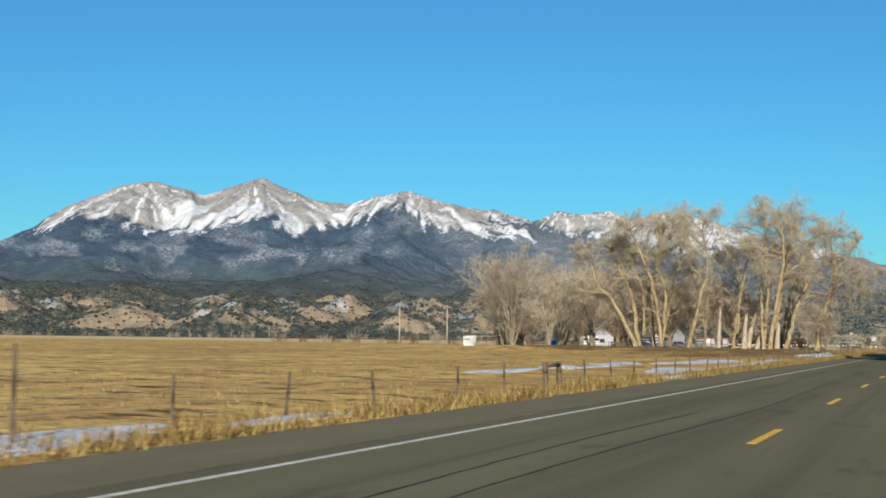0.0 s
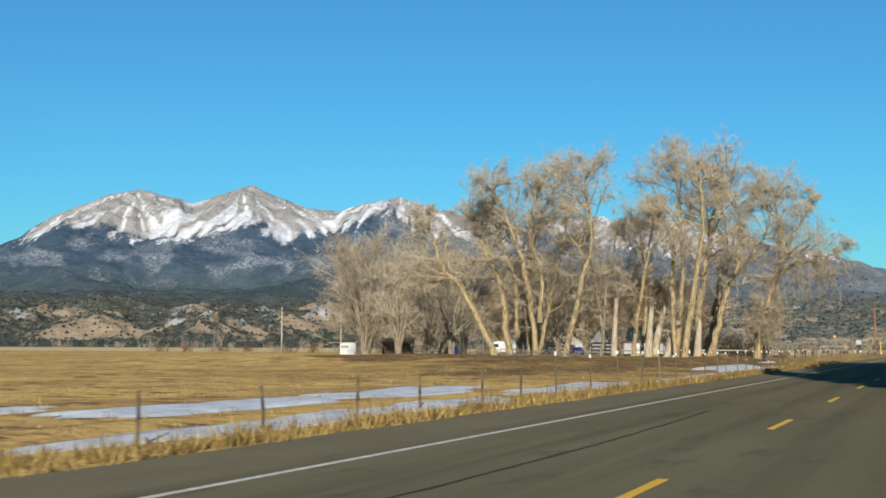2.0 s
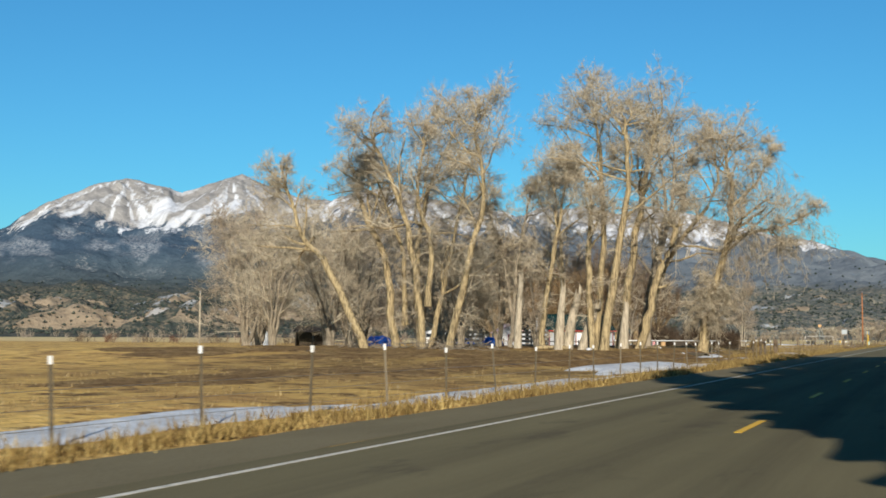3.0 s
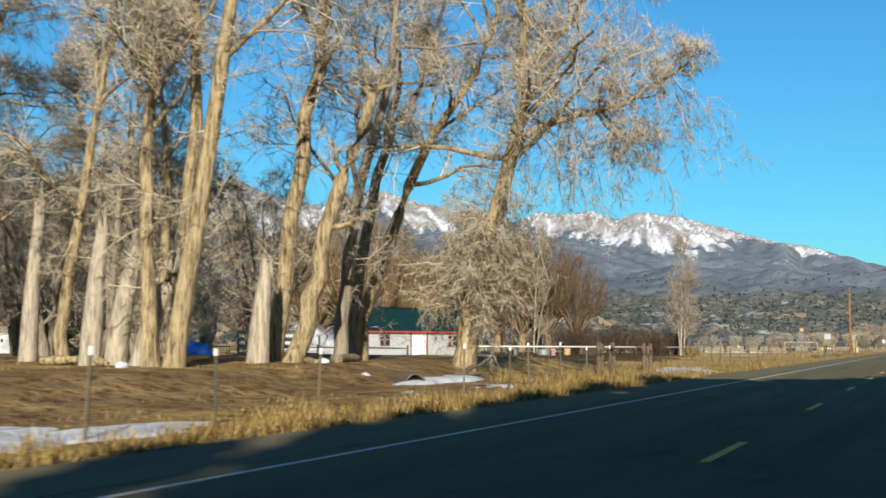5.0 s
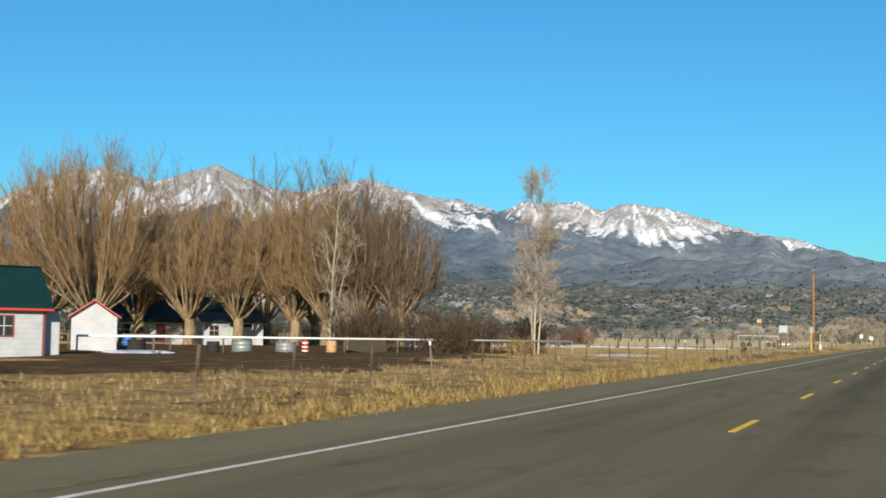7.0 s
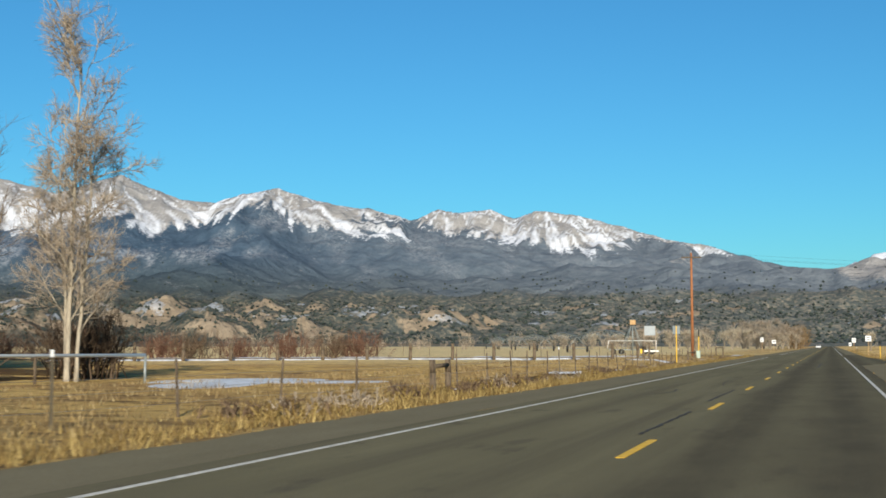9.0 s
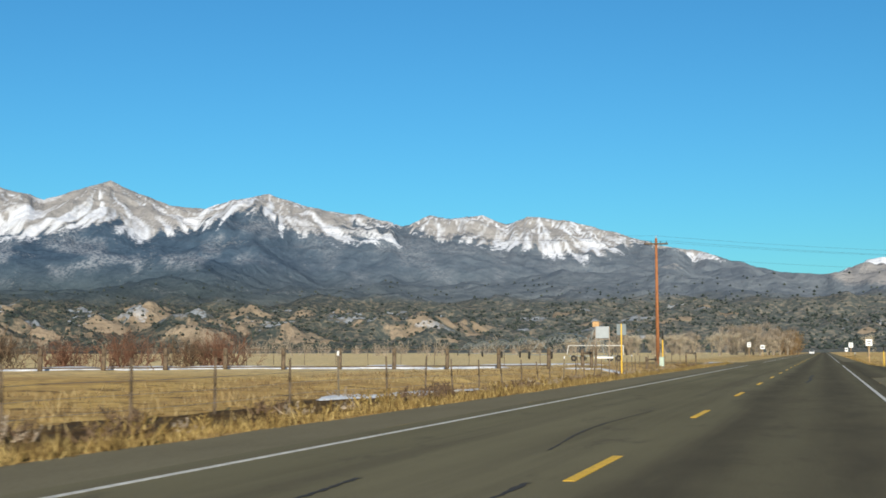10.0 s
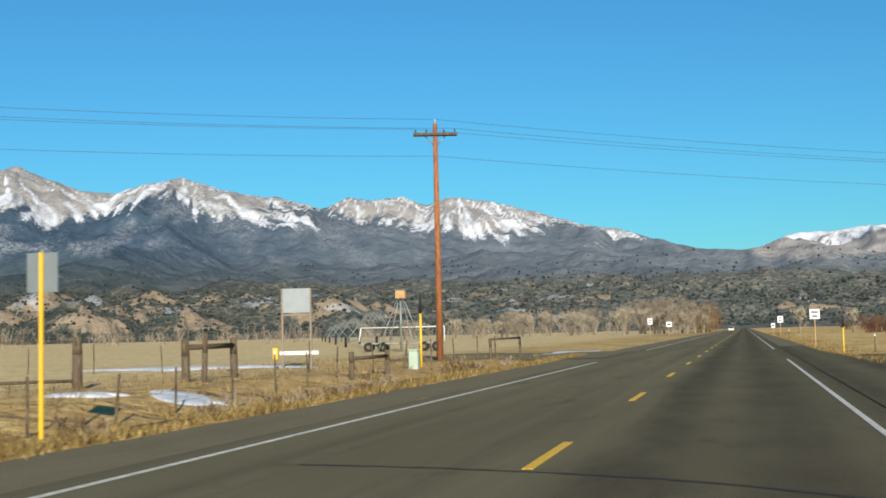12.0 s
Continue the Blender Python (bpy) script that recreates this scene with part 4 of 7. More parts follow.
def round_tree(x, y, h, seed, label, twig=None, bark=None, group="", name="tree", n=6, r=0.35, full=True):
    """A broad bare tree whose crown begins low."""
    rng = np.random.default_rng(seed)
    stems = []
    for i in range(n):
        a = 2 * np.pi * i / n + rng.uniform(-0.4, 0.4)
        f = rng.uniform(0.10, 0.46)
        dx, dy = math.cos(a) * f * h, math.sin(a) * f * h
        stems.append(([(x + dx * 0.03, y + dy * 0.03, 0.15), (x + dx * 0.25, y + dy * 0.25, h * 0.28), (x + dx * 0.75, y + dy * 0.75, h * rng.uniform(0.55, 0.72))], r * rng.uniform(0.6, 1), 0.05))
    return tree(name, stems, label, group=group, seed=seed, bark=bark or BARK_GREY, twig=twig or TWIG_PALE, limbs=6, sub=5, twigs=5 if full else 4, fine=6 if full else 2,
                limb_len=0.42, crown_from=0.18, lift=0.04, spread=48, scale_twig=1.5, twig_r=0.016 if full else 0.045, split=False)


G3 = "bare trees behind the farmyard"
round_tree(-69.5, 204, 18.0, 61, "spreading bare tree with a dense grey-tan crown", group=G3, n=13, r=0.42)
round_tree(-61.0, 211, 16.5, 62, "spreading bare tree with a dense grey-tan crown", group=G3, n=11, r=0.40)
round_tree(-52.0, 226, 14.0, 63, "bare brown tree behind the farm sheds", twig=TWIG_BROWN, group=G3, n=6)
round_tree(-86.0, 262, 13.0, 64, "bare brown tree behind the farm sheds", twig=TWIG_BROWN, group=G3, n=7)
round_tree(-74.0, 300, 13.0, 65, "bare brown tree behind the farm sheds", twig=TWIG_BROWN, group=G3, n=6)
round_tree(-46.0, 206, 11.0, 66, "slender bare tree among the cottonwoods", twig=TWIG_PALE, group=G3, n=5)
round_tree(-96.0, 300, 14.0, 67, "bare brown tree behind the farm sheds", twig=TWIG_BROWN, group=G3, n=6)

# a dim belt of younger trees behind the cottonwoods
BELT = "bare grey-brown tree with a dense low crown of fine twigs"
belt = [round_tree(-50, 190, 15.0, 81, BELT, TWIG_GREY, group=G3), round_tree(-47, 205, 14.0, 82, BELT, TWIG_PALE, group=G3, n=6)]
rng = np.random.default_rng(83)
for k, (x, y, s) in enumerate(((-44, 196, 0.9), (-58, 199, 1.1), (-64, 192, 1.1), (-48, 213, 1.05), (-41, 184, 0.8), (-54, 180, 0.95), (-72, 208, 1.0), (-33, 183, 0.75), (-28, 178, 0.72), (-35, 179, 0.8), (-22, 176, 0.58), (-46, 176, 0.9), (-62, 216, 1.0))):
    copy_thing(belt[k % 2], pose(x, y, float(ground_z(x, y)), 0, 0, rng.uniform(0, 360)) @ Matrix.Diagonal((s, s, s, 1)))

# the slim pale poplar by the rail's end
tree("poplar", [([(-26.2, 284.0, 0.15), (-26.1, 284, 4), (-26.0, 284, 8.2), (-25.8, 284, 12.6)], 0.17, 0.025), ([(-25.9, 284.2, 0.15), (-25.6, 284.2, 4.5), (-25.2, 284, 8.4)], 0.13, 0.03),
                ([(-26.3, 284.1, 0.15), (-26.6, 284.3, 4.0), (-26.9, 284.2, 7.8)], 0.11, 0.03)],
     "slim pale-barked poplar with thin upswept twigs", "tree", seed=71, bark=BARK_DEAD, twig=TWIG_GREY, limbs=26, sub=6, twigs=6, fine=5, limb_len=0.27, crown_from=0.14, lift=0.10, spread=38, scale_twig=1.2, twig_r=0.010)
tree("poplar", [([(-45.5, 286.5, 0.15), (-45.4, 286.5, 5), (-45.1, 286.5, 10.0), (-44.9, 286.5, 13.2)], 0.17, 0.03), ([(-45.1, 286.3, 0.15), (-44.6, 286.3, 4.6), (-43.4, 286.3, 8.6)], 0.13, 0.03)],
     "slim pale-barked poplar with thin upswept twigs", "tree", seed=72, bark=BARK_DEAD, twig=TWIG_GREY, limbs=16, sub=5, twigs=4, fine=3, limb_len=0.27, crown_from=0.14, lift=0.10, spread=38, scale_twig=1.2, twig_r=0.010)

# broken trunks and the brush heap under the cottonwoods
for k, (x, y, lx, h, r) in enumerate(((-22.4, 165.6, 0.35, 4.6, 0.30), (-22.0, 166.3, 0.9, 4.2, 0.34), (-20.8, 166, 1.3, 3.4, 0.32), (-18.6, 169.5, 0.25, 3.2, 0.33), (-26.0, 167, 0.3, 5.4, 0.26))):
    line = curve_through([(0, 0, -0.2), (lx * 0.4, 0, h * 0.5), (lx, 0.1, h)], 8)
    v, f = skin(line[None], np.linspace(r * 1.3, r * 0.62, 8)[None], 9)
    rng = np.random.default_rng(90 + k)
    v[-9:] += rng.normal(0, 0.22, (9, 3)) * [0.2, 0.2, 1.6]
    stump = put("tree_stump", mesh_np("tree_stump", v, f, True), BARK_DEAD)
    stump.location = (x, y, float(ground_z(x, y)))
    tagged(stump, "broken barkless dead trunk standing among cottonwoods", "stump", "dead trunks")


def brush_heap(x, y, rx, ry, h, n, seed, mat, name="brush_heap", label="heap of grey fallen branches on trampled grass"):
    rng = np.random.default_rng(seed)
    a, q = rng.uniform(0, 6.28, n), np.sqrt(rng.uniform(0, 1, n))
    P = np.stack([np.cos(a) * q * rx, np.sin(a) * q * ry, rng.uniform(0, 1, n) * h * (1 - q * 0.8)], 1)
    D = rng.normal(0, 1, (n, 3)) * [1, 1, 0.35]
    nodes, rad = shoots(rng, P, D, rng.uniform(0.8, 2.6, n), rng.uniform(0.015, 0.055, n), 4, 0.25, -0.02)
    nodes[..., 2] = np.maximum(nodes[..., 2], 0.02)
    b = Bundle()
    b.add(*skin(nodes, rad, 5))
    P, D, L, R = offspring(rng, nodes, rad, 4, 0.2, 50, 0.4, 0.4)
    n2, r2 = shoots(rng, P, D, L, R, 2, 0.2, 0)
    b.add(*skin(n2, r2, 3))
    ob = put(name, b.mesh(name, True), mat)
    ob.location = (x, y, float(ground_z(x, y)))
    return tagged(ob, label, "branches", kind="stuff")


brush_heap(-31.5, 162, 2.6, 1.6, 1.2, 40, 5, BARK_GREY)
brush_heap(-26.5, 158, 1.8, 1.2, 0.8, 30, 6, BARK_GREY)
brush_heap(-37.0, 164, 2.6, 1.6, 0.9, 40, 7, BARK_GREY)


# ================= shrubs and thickets =================
def thicket(name, x, y, w, d, h, n, seed, mat, label, category="shrub", group="", lean=0.45):
    """A many-stemmed shrub: stems fan from the ground and split into twigs."""
    rng = np.random.default_rng(seed)
    P = np.stack([rng.normal(0, w * 0.22, n), rng.normal(0, d * 0.22, n), np.full(n, -0.05)], 1)
    D = np.stack([rng.normal(0, lean, n), rng.normal(0, lean, n), np.ones(n)], 1)
    nodes, rad = shoots(rng, P, D, h * rng.uniform(0.5, 0.95, n), np.full(n, 0.035), 4, 0.16, 0.06)
    th = empty(name, pose(x, y, float(ground_z(x, y))), label, category, group)
    put("undergrowth", mesh_np("undergrowth", *skin(nodes, rad, 4), smooth=True), mat, th)["kind"] = "stuff"
    b = Bundle()
    P, D, L, R = offspring(rng, nodes, rad, 6, 0.2, 38, 0.42, 0.6)
    nodes, rad = shoots(rng, P, D, L, R.clip(0.010, 0.02), 1, 0.2, 0.08)
    b.add(*skin(nodes, rad, 3))
    P, D, L, R = offspring(rng, nodes, rad, 5, 0.15, 38, 0.6, 0.6)
    b.add(*spikes(P, D + [0, 0, 0.1], L, R.clip(0.009, 0.017)))
    put("twig_mass", b.mesh("twig_mass", True), mat, th)["kind"] = "stuff"
    return th


SH = "dense leafless brown shrub in the farmyard"
for k, (x, y, w, h) in enumerate(((-33.0, 279, 4.0, 4.3), (-30.0, 281, 3.6, 3.6), (-36.5, 274, 3.4, 3.3), (-36.0, 272, 3.6, 4.0), (-28.0, 288, 3.0, 3.4), (-39.5, 283, 4.5, 4.4))):
    thicket("shrub", x, y, w, w, h, 90, 200 + k, TWIG_DARK, SH, group="farmyard shrubs")
def thicket_row(name, spots, h0, n, seed, mats, label, group, w=4.6, d=3.0):
    """A hedge: a few shrubs grown, the rest copied and turned."""
    rng = np.random.default_rng(seed)
    kinds = [thicket(name, *spots[k], w, d, h0, n, seed + k, mats[k % len(mats)], label, group=group) for k in range(3)]
    for k, (x, y) in enumerate(spots[3:]):
        s = rng.uniform(0.8, 1.15)
        copy_thing(kinds[k % 3], pose(x, y, float(ground_z(x, y)), 0, 0, rng.uniform(0, 360)) @ Matrix.Diagonal((1, 1, s, 1)))


thicket_row("red_willow", [(-40.5 - 3.6 * k + (k % 3) * 0.8, 353.5 - 2.2 * k + (k % 2) * 2) for k in range(14)], 3.0, 64, 230, (TWIG_RED, TWIG_BROWN, TWIG_RED), "row of rust-red leafless willow stems", "red willow hedge")
thicket_row("red_willow", [(-168 + k * 5.6, 300 + (k % 3) * 2.0) for k in range(16)], 2.4, 30, 250, (TWIG_BROWN, TWIG_RED, TWIG_GREY), "low rust-brown leafless hedge across the pasture", "far hedge", 5.0)
thicket("grass_clump", -21.8, 266.4, 1.8, 1.4, 1.25, 90, 290, GRASS_DRY, "tall tan clump of dead grass beside the yard fence", "grass", lean=0.25)
thicket("shrub", -25.0, 262.0, 2.6, 2.2, 2.6, 80, 291, TWIG_DARK, SH, group="farmyard shrubs")
for k, (x, y) in enumerate(((23.6, 560), (25.2, 562), (27.2, 561), (30.5, 566), (36.0, 570))):
    thicket("red_willow", x, y, 2.6, 2.2, 3.4, 45, 280 + k, (TWIG_RED, TWIG_ORANGE)[k % 2], "rust-orange leafless willow bush across the road", group="bushes across the road")
# low brush on the verge
rng = np.random.default_rng(8)
BR = "low grey-brown brush on the roadside bank"
brush = [thicket("sagebrush", -9.4, 270.0 + 6 * k, 0.9, 0.9, 0.5, 11, 300 + k, (TWIG_GREY, TWIG_BROWN, GRASS_VERGE)[k], BR, "shrub", "roadside brush", 0.9) for k in range(3)]
for k in range(160):
    y = rng.uniform(262, 384)
    x = -7.5 - abs(rng.normal(0, 1.0)) if y < 330 else rng.uniform(-11.5, -7.2)
    s = rng.uniform(0.6, 1.2)
    copy_thing(brush[k % 3], pose(x, y, float(ground_z(x, y)), 0, 0, rng.uniform(0, 360)) @ Matrix.Diagonal((s, s, s, 1)))

# distant bare woods: grown as one stand each, far off
def far_wood(name, pts, h, seed, mat, label, dens=26, per=7):
    rng = np.random.default_rng(seed)
    b = Bundle()
    for x, y, s in pts:
        n = dens
        P = np.stack([rng.normal(x, 1.6 * s, n), rng.normal(y, 1.6 * s, n), np.full(n, 0.0)], 1)
        D = np.stack([rng.normal(0, 0.34, n), rng.normal(0, 0.34, n), np.ones(n)], 1)
        nodes, rad = shoots(rng, P, D, h * s * rng.uniform(0.45, 0.85, n), np.full(n, 0.09), 3, 0.16, 0.04)
        b.add(*skin(nodes, rad, 3))
        P, D, L, R = offspring(rng, nodes, rad, per, 0.2, 42, 0.34, 0.6)
        nodes, rad = shoots(rng, P, D, L, R.clip(0.03, 0.05), 1, 0.2, 0.05)
        b.add(*skin(nodes, rad, 3))
        P, D, L, R = offspring(rng, nodes, rad, per, 0.15, 45, 0.62, 0.6)
        b.add(*spikes(P, D, L, R.clip(0.03, 0.045)))
    ob = put(name, b.mesh(name, True), mat)
    return tagged(ob, label, "trees", kind="stuff")


rng = np.random.default_rng(17)
FAR = "bare tan tree in the grove beyond the pasture"
far_kinds = [round_tree(-58, 650, 7.0, 91, FAR, TWIG_GREY, group="far grove trees", n=5, full=False), round_tree(-40, 662, 8.0, 92, FAR, TWIG_PALE, group="far grove trees", n=5, full=False),
             round_tree(-14, 668, 10.5, 93, FAR, TWIG_GREY, group="far grove trees", n=5, full=False)]
for k in range(34):
    x, y = -84 + k * 2.25 + rng.uniform(-1.2, 1.2), 655 + rng.uniform(-22, 26)
    z = rng.uniform(0.75, 1.1) * (0.8 if x < -60 else 1.0)
    copy_thing(far_kinds[k % 2], pose(x, y, 0.0, 0, 0, rng.uniform(0, 360)) @ Matrix.Diagonal((z, z, z, 1)))
for k in range(7):
    z = rng.uniform(0.75, 1.05)
    copy_thing(far_kinds[2], pose(-27 + 2.9 * k + rng.uniform(-1, 1), 660 + rng.uniform(-8, 40), 0.0, 0, 0, rng.uniform(0, 360)) @ Matrix.Diagonal((z, z, z, 1)))
for x, y, z in ((11.9, 562, 0.72), (21.3, 566, 0.66), (33.0, 590, 0.7)):
    copy_thing(far_kinds[1], pose(x, y, float(ground_z(x, y)), 0, 0, rng.uniform(0, 360)) @ Matrix.Diagonal((z, z, z, 1)))
far_wood("far_grove", [(-11 + k * 1.5 + rng.uniform(-1, 1), 690 + k * 6 + rng.uniform(-12, 12), rng.uniform(0.7, 1.0)) for k in range(4)], 12.0, 19, TWIG_ORANGE, "thicket of orange-brown trees beside the road", 20)
far_wood("far_grove", [(26 + k * 8 + rng.uniform(-2, 2), 640 + rng.uniform(-30, 60), rng.uniform(0.4, 0.8)) for k in range(9)], 9, 20, TWIG_BROWN, "grove of bare brown trees across the road", 12)
far_wood("far_thicket", [(-720 + k * 7.2 + rng.uniform(-4, 4), 640 + rng.uniform(-60, 90), rng.uniform(0.4, 1.0) * (1.5 if k % 23 == 5 else 1.0)) for k in range(95)], 9, 21, TWIG_GREY, "belt of bare grey brush along the river bottom", 8, 5)
far_wood("far_thicket", [(-330 + k * 5.0 + rng.uniform(-3, 3), 860 + rng.uniform(-40, 40), rng.uniform(0.4, 0.9)) for k in range(62)], 10, 22, TWIG_GREY, "belt of bare grey brush along the river bottom", 8, 5)


# ================= junipers on the bluffs =================
def junipers():
    rng = np.random.default_rng(77)
    flat = rng.choice(MA.size, 40000, replace=False)
    a, r, z = MA.ravel()[flat], MR.ravel()[flat], MZ.ravel()[flat]
    keep = (r > 1250) & (r < 3300) & (a > -46) & (a < 9) & (rng.random(len(a)) < np.interp(r, [1250, 1500, 2300, 3300], [0.3, 0.7, 0.45, 0.1]))
    a, r, z = a[keep] + rng.uniform(-0.05, 0.05, keep.sum()), r[keep], z[keep]
    x, y = CENTRE[0] + r * np.sin(np.radians(a)), CENTRE[1] + r * np.cos(np.radians(a))
    s = rng.uniform(1.3, 3.2, len(x)) * np.interp(r, [1250, 3300], [0.8, 1.3])
    # a rough eight-sided clump for each
    base = np.array([(0, 0, 1.3), (1, 0, 0.35), (0.25, 0.95, 0.45), (-0.85, 0.5, 0.3), (-0.7, -0.7, 0.5), (0.4, -0.9, 0.3), (0, 0, -0.4)])
    fc = np.array([(0, 1, 2), (0, 2, 3), (0, 3, 4), (0, 4, 5), (0, 5, 1), (6, 2, 1), (6, 3, 2), (6, 4, 3), (6, 5, 4), (6, 1, 5)])
    th = rng.uniform(0, 6.28, len(x))
    c, d = np.cos(th)[:, None], np.sin(th)[:, None]
    jit = base[None] * rng.uniform(0.75, 1.25, (len(x), 7, 1)) * s[:, None, None]
    v = np.stack([x[:, None] + jit[..., 0] * c - jit[..., 1] * d, y[:, None] + jit[..., 0] * d + jit[..., 1] * c, z[:, None] + jit[..., 2]], -1)
    f = fc[None] + (np.arange(len(x)) * 7)[:, None, None]
    ob = put("juniper_scrub", mesh_np("juniper_scrub", v.reshape(-1, 3), f.reshape(-1, 3)), JUNIPER)
    tagged(ob, "dark juniper scrub scattered over tan bluffs and slopes", "scrub", kind="stuff")


junipers()


# ================= the trees that shade the road =================
def spruce(x, y, h, w, seed):
    """A dense evergreen: whorls of drooping boughs round a straight trunk."""
    rng = np.random.default_rng(seed)
    th = empty("spruce", pose(x, y, float(ground_z(x, y))), "tall dense dark-green spruce, unseen, shading the highway", "tree", "roadside spruces")
    t = np.array([[(0, 0, -0.2), (0, 0, h * 0.5), (0, 0, h)]], float)
    put("trunk", mesh_np("trunk", *skin(t, np.array([[0.3, 0.2, 0.03]]), 8), smooth=True), BARK_GREY, th)
    n = 120
    zz = rng.uniform(0.03, 0.98, n) * h
    a = rng.uniform(0, 6.28, n)
    L = (1 - zz / h) ** 0.8 * w + 0.25
    P = np.stack([np.zeros(n), np.zeros(n), zz], 1)
    D = np.stack([np.cos(a), np.sin(a), np.full(n, 0.05)], 1)
    nodes, rad = shoots(rng, P, D, L, np.full(n, 0.55), 3, 0.08, -0.12)
    b = Bundle()
    b.add(*skin(nodes, rad * np.array([1.0, 1.6, 1.5, 0.5]), 4))
    put("crown", b.mesh("crown"), EVERGREEN, th)
    return th


rng = np.random.default_rng(4)
SHADE_Y, SHADE_S = [79, 92, 101, 131, 136, 143, 151, 159, 171], [0.80, 0.86, 0.98, 1.0, 0.95, 0.80, 0.66, 0.58, 0.47]     # the grove grows lower towards its end
kinds = [spruce(10.0, 79.0 + 2.6 * k, 20.0 + 0.5 * k, 3.6, 400 + k) for k in range(3)]
# both rows stand out of view; the second is added to block more skylight
for row in range(2):
    for k in range(3 if row == 0 else 0, 43):
        x = 10.0 + 3.6 * row + rng.uniform(-0.5, 0.6)
        y = 79.0 + (2.6 * k if k < 20 else 52.0 + 1.7 * (k - 20)) + 0.9 * row
        s = float(np.interp(y - 1.5 * row, SHADE_Y, SHADE_S))
        copy_thing(kinds[(k + row) % 3], pose(x, y, float(ground_z(x, y)), 0, 0, rng.uniform(0, 360)) @ Matrix.Diagonal((1, 1, s, 1)))


# ================= snow on the ground =================
def ground_patch(name, x, y, rx, ry, seed, mat, label, category, group, turn=0.0, rough=0.45, thick=0.07):
    """A thin ragged sheet of snow or soil that lies on the land."""
    rng = np.random.default_rng(seed)
    n, rings = 56, 7
    a = np.linspace(0, 2 * np.pi, n, endpoint=False)
    edge = 1 + sum(rng.normal(0, rough / (k ** 0.75)) * np.cos(k * a + rng.uniform(0, 6.28)) for k in range(2, 12)) * 0.6
    edge = edge.clip(0.3, 1.7)
    V = []
    for i in range(rings):
        q = (i + 1) / rings
        ex, ey = np.cos(a) * rx * edge * q, np.sin(a) * ry * edge * q
        X = x + ex * math.cos(turn) - ey * math.sin(turn)
        Y = y + ex * math.sin(turn) + ey * math.cos(turn)
        h = thick * (1 - q ** 3) + 0.012
        if i == rings - 1:
            h = -0.06
        V.append(np.stack([X, Y, ground_z(X, Y) + h + (rng.normal(0, 0.008, n) if i < rings - 1 else 0)], 1))
    V = np.concatenate(V + [np.array([[x, y, float(ground_z(x, y)) + thick]])])
    F = []
    for i in range(rings - 1):
        for j in range(n):
            k = (j + 1) % n
            F.append((i * n + j, i * n + k, (i + 1) * n + k, (i + 1) * n + j))
    me = mesh_np(name, V, np.array(F), True)
    bm = bmesh.new()
    bm.from_mesh(me)
    bm.verts.ensure_lookup_table()
    for j in range(n):
        bm.faces.new((bm.verts[rings * n], bm.verts[(j + 1) % n], bm.verts[j]))
    bmesh.ops.recalc_face_normals(bm, faces=bm.faces)
    bm.to_mesh(me)
    bm.free()
    for p in me.polygons:
        p.use_smooth = True
    return tagged(put(name, me, mat), label, category, group)


SNOWS = ((-8.6, 6.5, 1.0, 6.0), (-7.9, 15.0, 0.5, 3.2), (-14.6, 45.5, 0.7, 4.6), (-14.2, 52.0, 0.9, 2.2), (-13.9, 58.0, 0.6, 3.4), (-8.0, 39.0, 0.35, 2.2), (-7.2, 44.5, 0.5, 5.0), (-9.8, 57.0, 1.0, 6.5), (-15.8, 70.0, 1.2, 4.2),
         (-13.2, 77.0, 1.9, 6.0), (-8.9, 72.0, 0.8, 7.0), (-13.2, 88.0, 1.6, 6.5), (-8.6, 81.0, 0.9, 4.2), (-9.6, 96.0, 1.2, 8.0), (-8.6, 114.0, 0.8, 12.0), (-10.4, 137.5, 2.1, 8.4), (-9.2, 146.0, 1.1, 5.0), (-9.8, 162.5, 0.6, 2.2),
         (-12.5, 170.7, 1.0, 3.6), (-10.0, 168.0, 0.6, 2.6), (-9.0, 194.0, 1.7, 4.6), (-9.9, 201.0, 0.6, 1.3), (-19.0, 286.0, 4.0, 5.5), (-9.0, 281.5, 0.4, 2.0), (-9.9, 301.0, 0.5, 2.6), (-10.2, 307.0, 0.45, 2.4), (-10.2, 313.5, 0.5, 3.2), (-9.4, 304.5, 0.4, 1.2), (-10.3, 321.0, 0.4, 2.0), (-9.6, 330.5, 0.5, 2.6), (-14.8, 359.4, 1.2, 0.7),
         (-12.6, 361.0, 1.5, 0.9), (-10.0, 364.0, 0.8, 0.9), (-22.0, 383.0, 6.0, 1.3), (-9.0, 412.0, 1.1, 8.0), (-45.0, 300.0, 3.0, 1.5), (-40.0, 250.0, 2.0, 3.2), (-16.8, 195.5, 0.7, 2.4)) + tuple((-24.0 - 5.1 * k, 364.0 - 3.7 * k, 3.6, 1.5 - 0.4 * (k % 2)) for k in range(8))
for k, (x, y, rx, ry) in enumerate(SNOWS):
    ground_patch("snow_patch", x, y, rx, ry, 500 + k, SNOW, "thin ragged patch of old snow on dry grass", "snow", "snow patches", turn=0.63 if x < -23 and y > 330 and x != -22.0 else 0.0, thick=0.05 + 0.05 * (k % 3 == 0) + (0.16 if y in (194.0, 137.5, 170.7) or x < -23 else 0))


